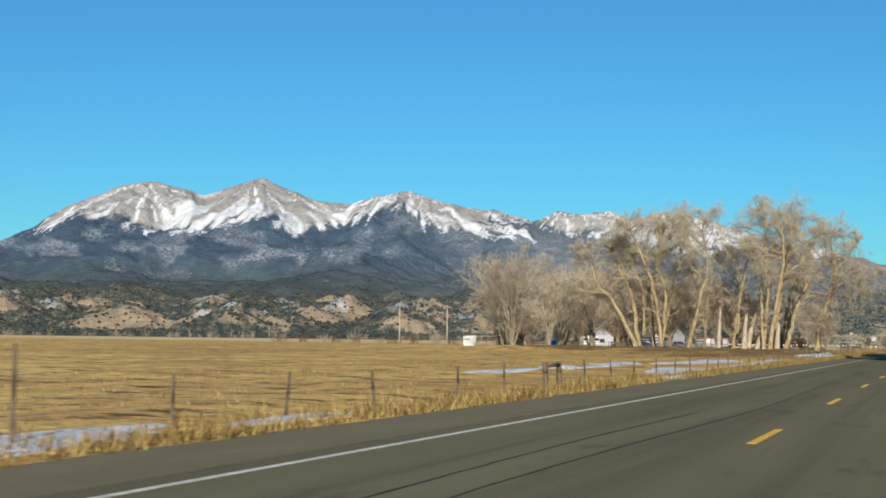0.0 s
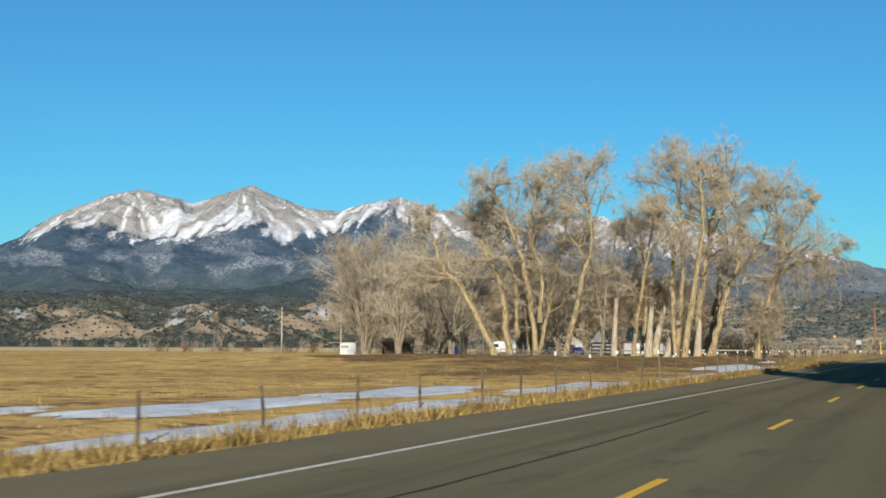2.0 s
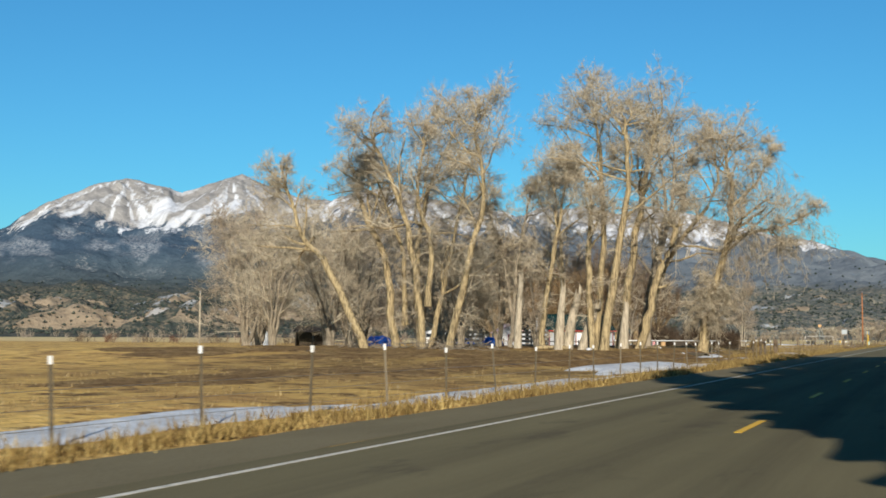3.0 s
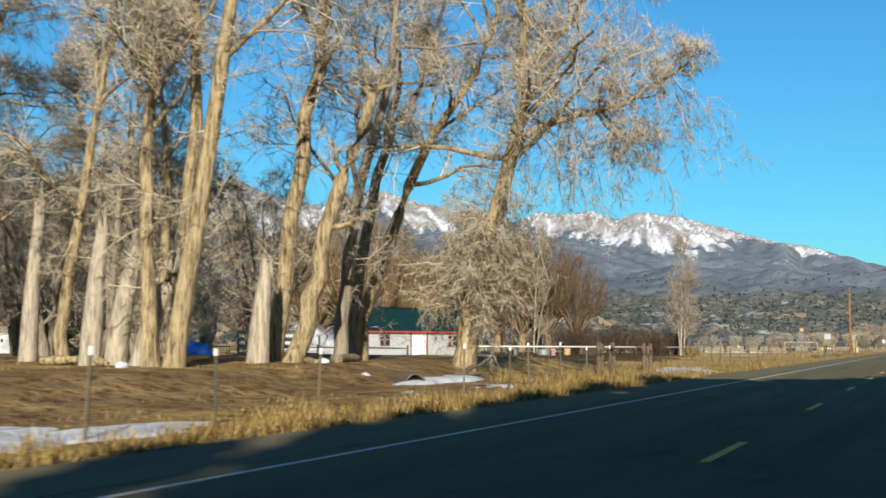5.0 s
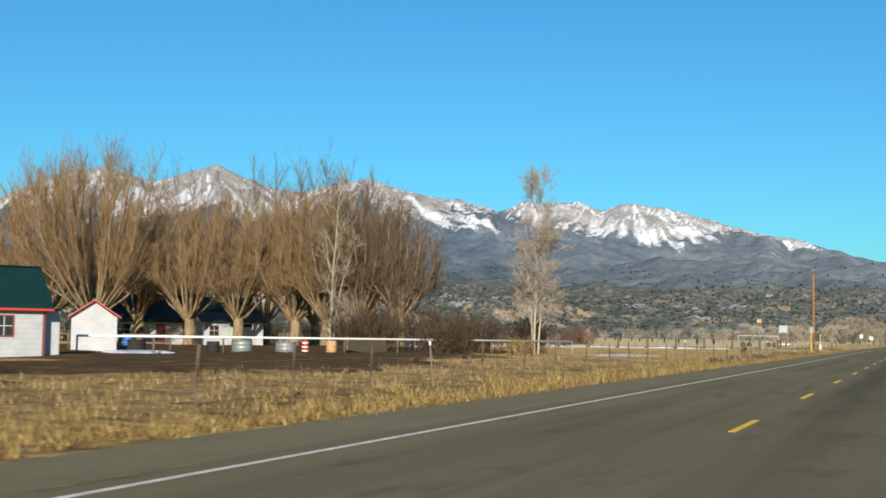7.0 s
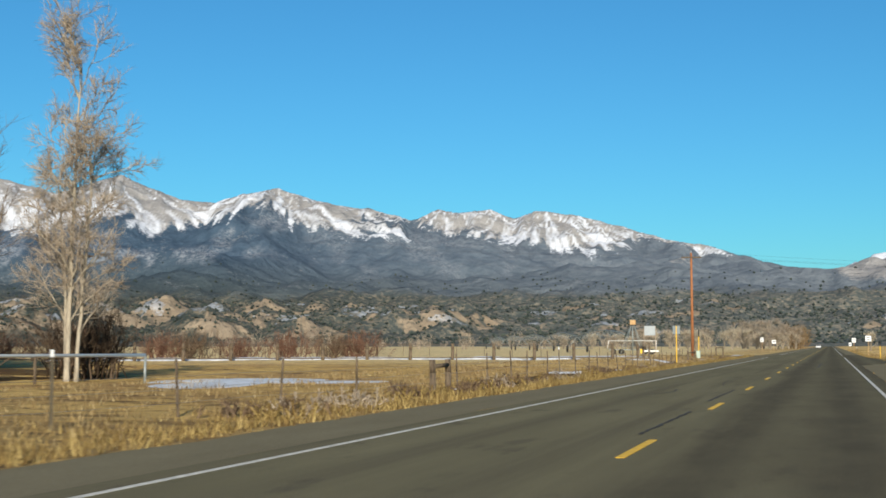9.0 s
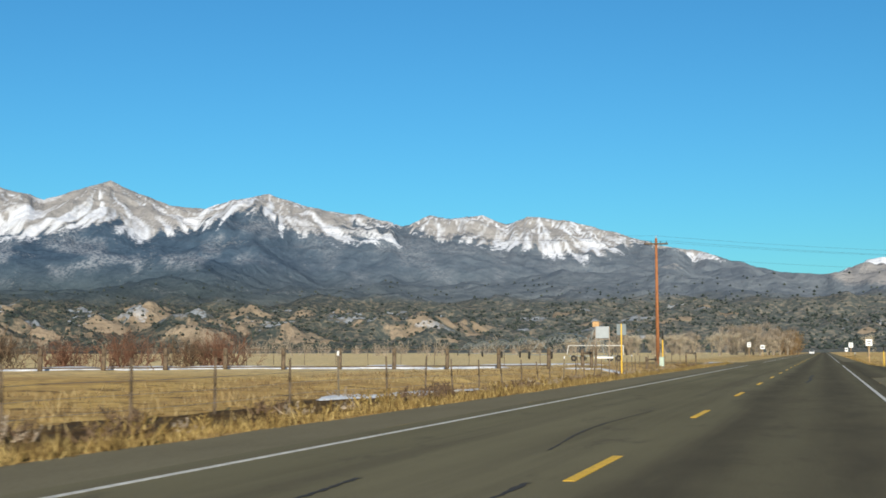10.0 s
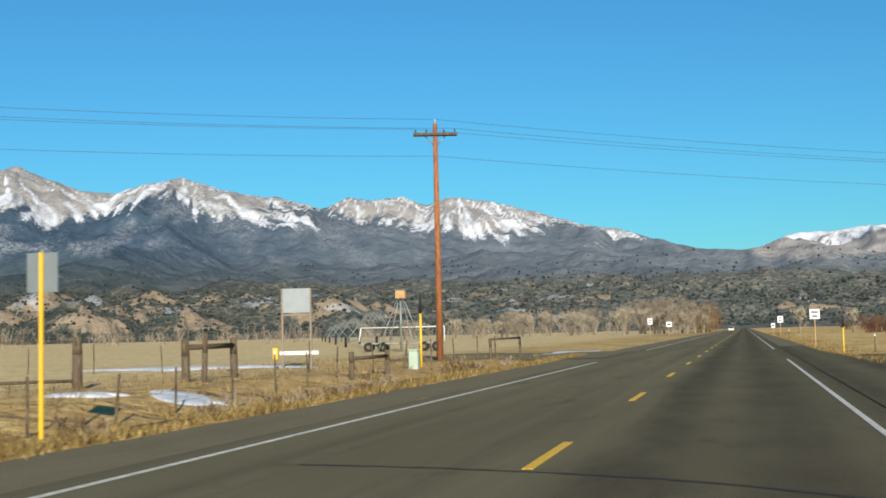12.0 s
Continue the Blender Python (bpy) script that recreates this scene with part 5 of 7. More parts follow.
# soil past y = 205 is darker: dark earth with shade painted in
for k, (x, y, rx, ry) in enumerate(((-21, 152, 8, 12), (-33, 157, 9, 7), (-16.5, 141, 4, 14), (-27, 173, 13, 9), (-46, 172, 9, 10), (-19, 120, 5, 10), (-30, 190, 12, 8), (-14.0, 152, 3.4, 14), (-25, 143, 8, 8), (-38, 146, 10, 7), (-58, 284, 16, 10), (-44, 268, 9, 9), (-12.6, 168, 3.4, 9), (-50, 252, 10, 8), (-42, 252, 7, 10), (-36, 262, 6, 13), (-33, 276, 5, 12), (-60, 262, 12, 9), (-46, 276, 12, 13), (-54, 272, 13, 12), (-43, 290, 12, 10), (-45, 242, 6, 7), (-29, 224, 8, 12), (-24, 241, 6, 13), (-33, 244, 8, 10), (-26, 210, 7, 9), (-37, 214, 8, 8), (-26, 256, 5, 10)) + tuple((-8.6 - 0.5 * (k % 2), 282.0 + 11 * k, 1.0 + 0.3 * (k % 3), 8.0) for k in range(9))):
    ground_patch("bare_soil", x, y, rx, ry, 560 + k, SHADED_YARD if y > 205 else SOIL, "trampled dark-brown soil and dead grass, shade painted in beyond the cottonwoods", "soil", "bare soil", rough=0.5, thick=0.02 + 0.006 * (k % 28))


# ================= fences =================
def fence_x(y):
    return float(np.interp(y, [-50, 120, 150, 172, 205, 250, 275, 310, 345, 372, 400, 700], [-8.2, -8.2, -8.6, -9.0, -10.2, -10.2, -9.2, -9.8, -10.8, -12.2, -10.2, -10.2]))


def steel_post(h=1.35):
    """A T-shaped steel post, its head painted white."""
    bm = boxes(((0, 0, h / 2 - 0.2), (0.05, 0.008, h + 0.4)), ((0, 0.022, h / 2 - 0.2), (0.008, 0.045, h + 0.4)))
    th = empty("fence_post", Matrix(), "thin rusty steel fence post on the verge", "post", "fence posts")
    part("shaft", bm, STEEL_POST, th)
    part("tip", boxes(((0, 0.012, h + 0.07), (0.054, 0.05, 0.14)), bevel=0.004), POST_TIP, th, "white-painted tip")
    return th


def wood_post(h=1.3, r=0.030):
    bm = rods(((0, 0, -0.3), (0.01, 0, h * 0.5), r * 1.1, r), ((0.01, 0, h * 0.5), (0, 0.015, h), r, r * 0.92), sides=9)
    ob = part("fence_post", bm, WOOD_POST)
    return tagged(ob, "slim weathered wooden fence post on the verge", "post", "fence posts")


steel, wood = steel_post(), wood_post()
steel.matrix_basis = pose(fence_x(4.7), 4.7, float(ground_z(fence_x(4.7), 4.7)))
wood.matrix_basis = pose(fence_x(8.2), 8.2, float(ground_z(fence_x(8.2), 8.2)), 2, 1, 0)
POSTS = [11.6, 15.2, 18.7, 23.0, 26.5, 34.6] + [37.7 + 3.65 * k for k in range(33)] + [163, 166.7, 168.6, 172.6, 176.5, 180.2] + [208.8 + 4.2 * k for k in range(16)] + [281.5 + 3.65 * k for k in range(32)]
rng = np.random.default_rng(12)
for k, y in enumerate(POSTS):
    x = fence_x(y) + rng.normal(0, 0.06)
    tall = (0.56 if y < 88 else 0.84) + 0.10 * rng.random()
    src = steel if (88 < y < 182 or (k % 9 == 3 and y > 60)) else wood
    p = copy_thing(src, pose(x, y, float(ground_z(x, y)), rng.normal(0, 2.2), rng.normal(0, 2.2), rng.uniform(0, 360)) @ Matrix.Diagonal((1, 1, tall, 1)))


def wires(spans, heights, name="fence_wire", r=0.006):
    for y0, y1 in spans:
        ys = np.arange(y0, y1 + 0.1, 3.65)
        for h in heights:
            nodes = np.array([[(fence_x(y), y, float(ground_z(fence_x(y), y)) + h + 0.012 * math.sin(y * 1.7)) for y in ys]])
            ob = put(name, mesh_np(name, *skin(nodes, np.full((1, len(ys)), r), 4)), WIRE)
            tagged(ob, "thin galvanised wire strand along the roadside fence", "wire", "fence wires")


wires(((-10, 29.9), (31.3, 88)), (0.2, 0.4, 0.6), r=0.003)
wires(((88, 184), (208, 277.4), (279.2, 372)), (0.28, 0.55, 0.8), r=0.004)


def brace(x0, y0, x1, y1, h=1.25, r=0.10, rail=0.85, extra=False):
    """Two stout posts with a rail between them."""
    cx, cy = (x0 + x1) / 2, (y0 + y1) / 2
    z = float(ground_z(cx, cy))
    a = math.degrees(math.atan2(y1 - y0, x1 - x0))
    L = math.hypot(x1 - x0, y1 - y0) / 2
    th = empty("fence_brace", pose(cx, cy, z, 0, 0, a), "pair of stout weathered posts joined by a rail", "fence", "fence braces")
    for s in (-1, 1):
        part("post", rods(((s * L, 0, -0.4), (s * L + 0.02, 0.01, h * 0.6), r * 1.05, r), ((s * L + 0.02, 0.01, h * 0.6), (s * L, 0.02, h), r, r * 0.94), sides=12), WOOD_POST, th)
    part("rail", rods(((-L, 0, h * rail), (L, 0.01, h * rail + 0.02), r * 0.72, r * 0.66), sides=10), WOOD_POST, th)
    return th


brace(-8.1, 29.95, -8.1, 31.3, 0.80, 0.085, 0.86)
brace(-9.0, 277.5, -9.0, 279.1, 1.0, 0.10, 0.80)
brace(-10.4, 183.0, -10.3, 185.0, 1.4, 0.10, 0.78)
brace(-10.1, 190.1, -10.2, 192.0, 1.4, 0.10, 0.72)
brace(-16.2, 368.6, -16.2, 372.7, 1.5, 0.14, 0.80)
brace(-11.6, 372.6, -11.3, 376.2, 1.0, 0.10, 0.75)
brace(-10.4, 392.0, -10.2, 399.5, 1.1, 0.08, 0.95)
for x, y, h in ((-14.9, 367.2, 1.6), (-15.2, 204.4, 1.2), (-11.8, 188.9, 1.35), (-10.02, 190.2, 1.3)):
    p = tagged(part("gate_post", rods(((0, 0, -0.4), (0.02, 0, h * 0.6), 0.10, 0.095), ((0.02, 0, h * 0.6), (0, 0.02, h), 0.095, 0.09), sides=12), WOOD_POST), "thick weathered wooden post standing alone", "post", "stout posts")
    p.matrix_basis = pose(x, y, float(ground_z(x, y)), 0, 4 if x == -10.02 else 1.5, 0)


def pipe_rail():
    """The long white pipe fence in front of the farmhouse yard."""
    th = empty("pipe_fence", pose(-35.5, 247, 0.0, 0, 0, 0), "long white pipe rail fence round the farmyard", "fence")
    a, b = Vector((-4.6, -2.5, 1.05)), Vector((12.2, 38.0, 1.0))
    n = 10
    bm = bmesh.new()
    rod(bm, a, b, 0.065, sides=10)
    part("rail", bm, PIPE_WHITE, th)
    for k in range(n):
        q = a.lerp(b, k / (n - 1))
        part("post", rods(((q.x, q.y, -0.4), (q.x, q.y, q.z), 0.055), sides=9), (GALV, STEEL_POST, WOOD_POST)[k % 3], th)


pipe_rail()


def pole_fence():
    """Tall posts with thin rails behind the horse pasture."""
    th = empty("pole_fence", pose(-46.0, 384, 0.0), "tall dark post-and-rail pasture fence", "fence")
    spots = [(-18.2 - 3.4 * k, 365.0 - 2.48 * k) for k in range(15)]
    spots = [(x + 46, y - 384) for x, y in spots]
    me = None
    for x, y in spots:
        if me is None:
            o = part("post", rods(((0, 0, -0.3), (0.02, 0, 1.0), 0.17, 0.155), ((0.02, 0, 1.0), (0, 0.02, 1.55), 0.155, 0.14), sides=10), WOOD_POST, th)
            me = o.data
        else:
            o = put("post", me, WOOD_POST, th)
        o.location = (x, y, 0)
    for (x0, y0), (x1, y1) in zip(spots, spots[1:]):
        for h, r in ((0.18, 0.05), (1.42, 0.02)):
            part("rail", rods(((x0, y0, h), (x1, y1, h), r), sides=6), WOOD_POST, th)


pole_fence()


# ================= buildings =================
def window(parent, x, z, w, h, y=0.0, mat=None, cols=2, rows=2):
    """A framed sash with crossed glazing bars, set into the wall's face."""
    t = 0.07
    wd = part("window", boxes(((x, y - 0.02, z + h / 2 + t / 2), (w + 2 * t, 0.07, t)), ((x, y - 0.02, z - h / 2 - t / 2), (w + 2 * t, 0.09, t)),
                              ((x - w / 2 - t / 2, y - 0.02, z), (t, 0.07, h)), ((x + w / 2 + t / 2, y - 0.02, z), (t, 0.07, h)), bevel=0.006), mat or TRIM_MAROON, parent)
    for i in range(cols):
        for j in range(rows):
            part("pane", boxes(((x - w / 2 + w * (i + 0.5) / cols, y - 0.004, z - h / 2 + h * (j + 0.5) / rows), (w / cols - 0.03, 0.01, h / rows - 0.03))), GLASS, wd)
    bars = [((x - w / 2 + w * i / cols, y - 0.015, z), (0.03, 0.03, h)) for i in range(1, cols)] + [((x, y - 0.014, z - h / 2 + h * j / rows), (w, 0.03, 0.03)) for j in range(1, rows)]
    if bars:
        part("glazing_bar", boxes(*bars), WHITE_METAL, wd)
    return wd


def gabled(name, m, L, D, eave, ridge, wall, roof, label, over=0.3, holes=(), category="house", group=""):
    """A gabled building, its front along local x at y = 0, ridge parallel to it, with real openings in the front wall."""
    th = empty(name, m, label, category, group)
    t = 0.16
    # front wall in pieces round the openings
    bm = bmesh.new()
    xs = sorted({0.0, L, *[a for h in holes for a in (h[0], h[1])]})
    for x0, x1 in zip(xs, xs[1:]):
        cuts = [h for h in holes if h[0] <= x0 + 1e-4 and h[1] >= x1 - 1e-4]
        spans, z = [], -0.3
        for h in sorted(cuts, key=lambda q: q[2]):
            spans.append((z, h[2]))
            z = h[3]
        spans.append((z, eave))
        for z0, z1 in spans:
            if z1 - z0 > 0.01:
                box(bm, ((x0 + x1) / 2, t / 2, (z0 + z1) / 2), (x1 - x0, t, z1 - z0))
    part("front_wall", bm, wall, th)
    part("back_wall", boxes(((L / 2, D - t / 2, (eave - 0.3) / 2), (L, t, eave + 0.3))), wall, th)
    for x in (0, L - t):
        bm = bmesh.new()
        out = [(0.0 + t, -0.3), (D - t, -0.3), (D - t, eave), (D / 2, ridge), (t, eave)]
        a = [bm.verts.new((x, y, z)) for y, z in out]
        b = [bm.verts.new((x + t, y, z)) for y, z in out]
        bm.faces.new(a)
        bm.faces.new(b[::-1])
        for i in range(5):
            j = (i + 1) % 5
            bm.faces.new((a[i], b[i], b[j], a[j]))
        part("gable_wall", bm, wall, th)
    part("floor_slab", boxes(((L / 2, D / 2, -0.12), (L - 0.3, D - 0.3, 0.2))), GREY_WOOD, th)
    s = (ridge - eave) / (D / 2)
    for sgn in (0, 1):
        bm = bmesh.new()
        y0, z0 = (-over, eave - s * over) if sgn == 0 else (D + over, eave - s * over)
        q = [(y0, z0 + 0.03), (D / 2, ridge + 0.03), (D / 2, ridge + 0.14), (y0, z0 + 0.13)]
        a = [bm.verts.new((-over, y, z)) for y, z in q]
        b = [bm.verts.new((L + over, y, z)) for y, z in q]
        bm.faces.new(a)
        bm.faces.new(b[::-1])
        for i in range(4):
            j = (i + 1) % 4
            bm.faces.new((a[i], b[i], b[j], a[j]))
        part("roof", bm, roof, th)
    part("ridge_cap", boxes(((L / 2, D / 2, ridge + 0.15), (L + 2 * over, 0.3, 0.04)), bevel=0.01), roof, th)
    return th


HM = pose(-41.78, 227.9, -0.05, 0, 0, 54.5)
DOORX = (4.35, 5.85)
house = gabled("farm_cottage", HM, 10.4, 4.2, 2.55, 4.3, SIDING, ROOF_GREEN, "small white board cottage with a dark green roof and red trim", 0.32,
               holes=((1.29, 2.11, 1.2, 2.12), (DOORX[0], DOORX[1], -0.3, 2.35), (8.14, 8.92, 1.12, 2.0)))
window(house, 1.7, 1.66, 0.82, 0.92, 0.03)
window(house, 8.53, 1.56, 0.78, 0.88, 0.03)
dr = part("door", boxes(((5.1, 0.07, 0.48), (1.42, 0.06, 1.3)), ((5.1, 0.07, 1.74), (1.42, 0.06, 1.14)), bevel=0.01), DOOR_WHITE, house, "white two-leaf stable door")
part("door_handle", rods(((5.65, 0.0, 1.0), (5.65, 0.0, 1.14), 0.012), sides=6), GALV, dr)
part("lintel", boxes(((5.1, -0.012, 2.45), (1.8, 0.05, 0.2)), bevel=0.006), TRIM_RED, house, "red board over the door")
for x in (4.28, 5.92):
    part("door_post", boxes(((x, -0.010, 1.1), (0.12, 0.05, 2.48)), bevel=0.006), TRIM_MAROON, house)
for x in (0.05, 10.35):
    part("corner_board", boxes(((x, -0.012, 1.15), (0.12, 0.04, 2.75)), bevel=0.006), TRIM_MAROON, house)
part("fascia", boxes(((5.2, -0.33, 2.33), (11.04, 0.04, 0.10)), bevel=0.005), TRIM_RED, house, "thin red fascia board under the eave")
part("annex", boxes(((10.85, 1.9, 1.05), (0.9, 2.4, 2.5)), bevel=0.01), SIDING_UP, house)
part("annex_roof", boxes(((10.85, 1.9, 2.38), (1.1, 2.7, 0.08)), bevel=0.01), ROOF_GREEN, house)

ranch = gabled("ranch_house", pose(-74, 292, -0.02, 0, 0, 50), 17.0, 8.5, 2.5, 4.9, SIDING, ROOF_GREEN, "low white ranch house under a dark green roof", 0.6,
               holes=((2.0, 3.4, 0.9, 2.0), (6.0, 6.95, -0.3, 2.05), (9.0, 10.6, 0.9, 2.0), (13.0, 14.4, 0.9, 2.0)))
for x, w in ((2.7, 1.4), (9.8, 1.6), (13.7, 1.4)):
    window(ranch, x, 1.45, w, 1.1, 0.03, WHITE_METAL)
part("door", boxes(((6.475, 0.07, 0.95), (0.9, 0.06, 2.1)), bevel=0.01), TRIM_MAROON, ranch)
shed = gabled("garden_shed", pose(-53.7, 261.7, -0.02, 0, 0, -53), 4.5, 3.0, 2.3, 3.3, SIDING_UP, ROOF_PINK, "white shed with a faded pink metal roof", 0.25, holes=((1.2, 2.2, -0.3, 2.0),), category="shed")
part("door", boxes(((1.7, 0.07, 0.85), (0.94, 0.06, 1.95)), bevel=0.01), DOOR_WHITE, shed)
for s in (0.0, 1.0):
    part("barge_board", rods(((4.78, s * 3.0 + (s - 0.5) * 0.5, 2.18), (4.78, 1.5, 3.36), 0.045), sides=4), TRIM_RED, shed, "red gable trim")
garage = gabled("garage", pose(-62.5, 293.4, -0.02, 0, 0, 48), 6.0, 5.0, 2.4, 3.3, SIDING, ROOF_GREEN, "small white garage with a green roof", 0.4, holes=((0.6, 1.4, 1.0, 1.9), (2.6, 4.8, -0.3, 2.1)), category="garage")
window(garage, 1.0, 1.45, 0.8, 0.9, 0.03)
part("garage_door", boxes(*[((3.7, 0.08, 0.0 + 0.53 * k), (2.14, 0.05, 0.5)) for k in range(4)], bevel=0.01), BOX_GREEN, garage)
ROOF_GREY = mat_planks("weathered_grey_metal_roof", (0.30, 0.27, 0.24), 0.3, 0, 0.4, 0.6)
cabin = gabled("white_cabin", pose(-72.7, 271.7, -0.02, 0, 0, -70), 7.0, 5.0, 2.4, 4.3, SIDING, ROOF_GREY, "white gabled outbuilding with a grey metal roof", 0.3)
bunk = gabled("white_cabin", pose(-55.5, 245.6, -0.02, 0, 0, -60), 4.2, 3.9, 2.1, 3.2, SIDING_UP, ROOF_PINK, "tiny white gabled hut beside the cottage", 0.2)
for hut, far, mid, wide in ((cabin, 7.0, 2.5, 1.0), (bunk, 4.2, 1.95, 0.95)):
    sash = part("window", boxes(((far + 0.02, mid, 1.86), (0.06, wide, 0.07)), ((far + 0.02, mid, 1.04), (0.08, wide, 0.07)), ((far + 0.02, mid - wide / 2, 1.45), (0.06, 0.07, 0.89)),
                                ((far + 0.02, mid + wide / 2, 1.45), (0.06, 0.07, 0.89)), ((far + 0.02, mid, 1.45), (0.05, 0.04, 0.8)), bevel=0.005), TRIM_MAROON, hut)
    for q in (-1, 1):
        part("pane", boxes(((far + 0.008, mid + q * wide / 4, 1.45), (0.012, wide / 2 - 0.06, 0.74))), GLASS, sash)


def stall(x, y, turn):
    """A small white stall with a row of vents."""
    th = empty("field_shelter", pose(x, y, float(ground_z(x, y)), 0, 0, turn), "small white metal field shelter with dark vents", "shed")
    part("walls", boxes(((0, 0, 1.0), (2.6, 2.2, 2.0)), bevel=0.03), WHITE_METAL, th)
    bm = bmesh.new()
    prism(bm, [(-1.45, 1.96), (1.45, 2.08), (1.45, 2.16), (-1.45, 2.04)], -1.25, 1.25)
    part("roof", bm, WHITE_METAL, th)
    for k in range(3):
        part("vent", boxes(((-0.95 + 0.42 * k, -1.11, 1.35), (0.26, 0.03, 0.36)), bevel=0.008), RUBBER, th)
    return th


stall(-89.3, 239.3, 22)


def barn(x, y, turn):
    th = empty("hay_shed", pose(x, y, float(ground_z(x, y)), 0, 0, turn), "dark weathered open shed with a lean-to roof", "shed")
    for sx in (-2.4, 0, 2.4):
        for sy in (-1.6, 1.6):
            part("post", rods(((sx, sy, -0.3), (sx, sy, 2.2 + (0.6 if sy > 0 else 0)), 0.09), sides=8), WOOD_POST, th)
    part("back_wall", boxes(*[((-2.4 + 0.2 * k, 1.66, 1.3), (0.185, 0.04, 2.7)) for k in range(25)]), DARK_WOOD, th)
    for s in (-1, 1):
        part("side_wall", boxes(*[((s * 2.46, -1.6 + 0.2 * k, 1.05), (0.04, 0.185, 2.2)) for k in range(17)]), DARK_WOOD, th)
    bm = bmesh.new()
    a = [bm.verts.new(p) for p in ((-2.8, -2.0, 2.15), (2.8, -2.0, 2.15), (2.8, 2.0, 2.95), (-2.8, 2.0, 2.95))]
    bmesh.ops.solidify(bm, geom=[bm.faces.new(a)], thickness=0.08)
    part("roof", bm, DARK_WOOD, th)
    return th


barn(-79.5, 237.5, 20)


def board_pen(x, y, turn, n=4, L=4.6, h=1.5):
    th = empty("board_pen", pose(x, y, float(ground_z(x, y)), 0, 0, turn), "grey plank windbreak panel in the corral", "fence", "corral panels")
    for s in (-1, 0, 1):
        part("post", rods(((s * L / 2, 0.08, -0.3), (s * L / 2, 0.08, h + 0.1), 0.07), sides=8), WOOD_POST, th)
    for k in range(n):
        part("plank", boxes(((0, 0, 0.25 + k * (h - 0.2) / (n - 1)), (L + 0.1, 0.04, 0.24)), bevel=0.006), GREY_WOOD, th)
    return th


board_pen(-73.5, 236.5, 20)
board_pen(-41.5, 196.0, 25)
board_pen(-35.0, 199.0, 25, 4, 3.4)
board_pen(-55.5, 232.0, 30, 3, 3.6, 1.2)


def tarp_heap(x, y, s, turn):
    """Goods under a blue sheet that sags between them."""
    rng = np.random.default_rng(int(x * 7) % 100)
    nx, ny = 19, 13
    u, v = np.meshgrid(np.linspace(-1, 1, nx), np.linspace(-1, 1, ny))
    z = 1.5 * (1 - np.abs(u) ** 5) * (1 - np.abs(v) ** 4) ** 0.5 + 0.10 * np.sin(u * 7) * np.cos(v * 5) + rng.normal(0, 0.02, u.shape)
    V = np.stack([u * 1.9, v * 1.2, z.clip(0, None)], -1).reshape(-1, 3)
    i = np.arange(nx * ny).reshape(ny, nx)
    F = np.stack([i[:-1, :-1], i[:-1, 1:], i[1:, 1:], i[1:, :-1]], -1).reshape(-1, 4)
    ob = put("tarpaulin", mesh_np("tarpaulin", V * s, F, True), BLUE)
    ob.matrix_basis = pose(x, y, float(ground_z(x, y)), 0, 0, turn)
    sol = ob.modifiers.new("thickness", "SOLIDIFY")
    sol.thickness = 0.02
    tagged(ob, "creased blue tarpaulin over stacked goods", "tarpaulin", "blue covers")


tarp_heap(-70.0, 239.0, 1.05, 25)
tarp_heap(-45.5, 207.0, 0.8, 40)
tarp_heap(-36.0, 190.0, 0.55, 10)


def trailer(x, y, turn, L=5.6):
    th = empty("camper_trailer", pose(x, y, float(ground_z(x, y)), 0, 0, turn), "white rounded camper trailer parked in the yard", "trailer", "camper trailers")
    bm = bmesh.new()
    out = [(-L / 2, 0.5), (L / 2, 0.5), (L / 2, 1.7), (L / 2 - 0.25, 2.2), (L / 2 - 0.8, 2.4), (-L / 2 + 0.8, 2.4), (-L / 2 + 0.25, 2.2), (-L / 2, 1.7)]
    prism(bm, out, -1.05, 1.05)
    bmesh.ops.bevel(bm, geom=[e for e in bm.edges if abs(e.verts[0].co.y - e.verts[1].co.y) < 0.01], offset=0.10, segments=2, affect="EDGES")
    part("body", bm, WHITE_METAL, th)
    for x0 in (-1.2, 1.2):
        part("window", boxes(((x0, -1.06, 1.65), (1.0, 0.03, 0.55)), bevel=0.01), GLASS, th)
    for s in (-1, 1):
        part("wheel", rods(((0.2, s * 0.85, 0.33), (0.2, s * 1.05, 0.33), 0.33), sides=18), RUBBER, th)
    part("drawbar", rods(((L / 2, 0, 0.5), (L / 2 + 1.1, 0, 0.45), 0.05), sides=8), GALV, th)
    return th


trailer(-67.7, 254.6, 35, 3.4)


def tank(x, y, r, h, mat, label, name="water_tank"):
    th = empty(name, pose(x, y, float(ground_z(x, y)) + 0.01), label, "tank", "stock tanks")
    n = 26
    a = np.linspace(0, 2 * np.pi, n, endpoint=False)
    prof = [(r, 0), (r, h * 0.33), (r * 1.02, h * 0.36), (r, h * 0.39), (r, h * 0.66), (r * 1.02, h * 0.69), (r, h * 0.72), (r, h), (r * 1.03, h + 0.02), (r * 0.95, h), (r * 0.95, 0.1), (0.01, 0.1)]
    V = np.array([(q * math.cos(t), q * math.sin(t), z) for q, z in prof for t in a])
    i = np.arange(len(prof) * n).reshape(len(prof), n)
    j = np.roll(i, -1, 1)
    F = np.stack([i[:-1], j[:-1], j[1:], i[1:]], -1).reshape(-1, 4)
    put("shell", mesh_np("shell", V, F, True), mat, th)
    return th


tank(-41.0, 263.7, 0.7, 0.85, GALV, "round ribbed galvanised stock tank on the ground")
tank(-36.9, 262.4, 0.7, 0.75, GALV, "round ribbed galvanised stock tank on the ground")
tank(-46.0, 258.5, 0.6, 0.8, RUBBER, "black rubber stock tub on the ground")
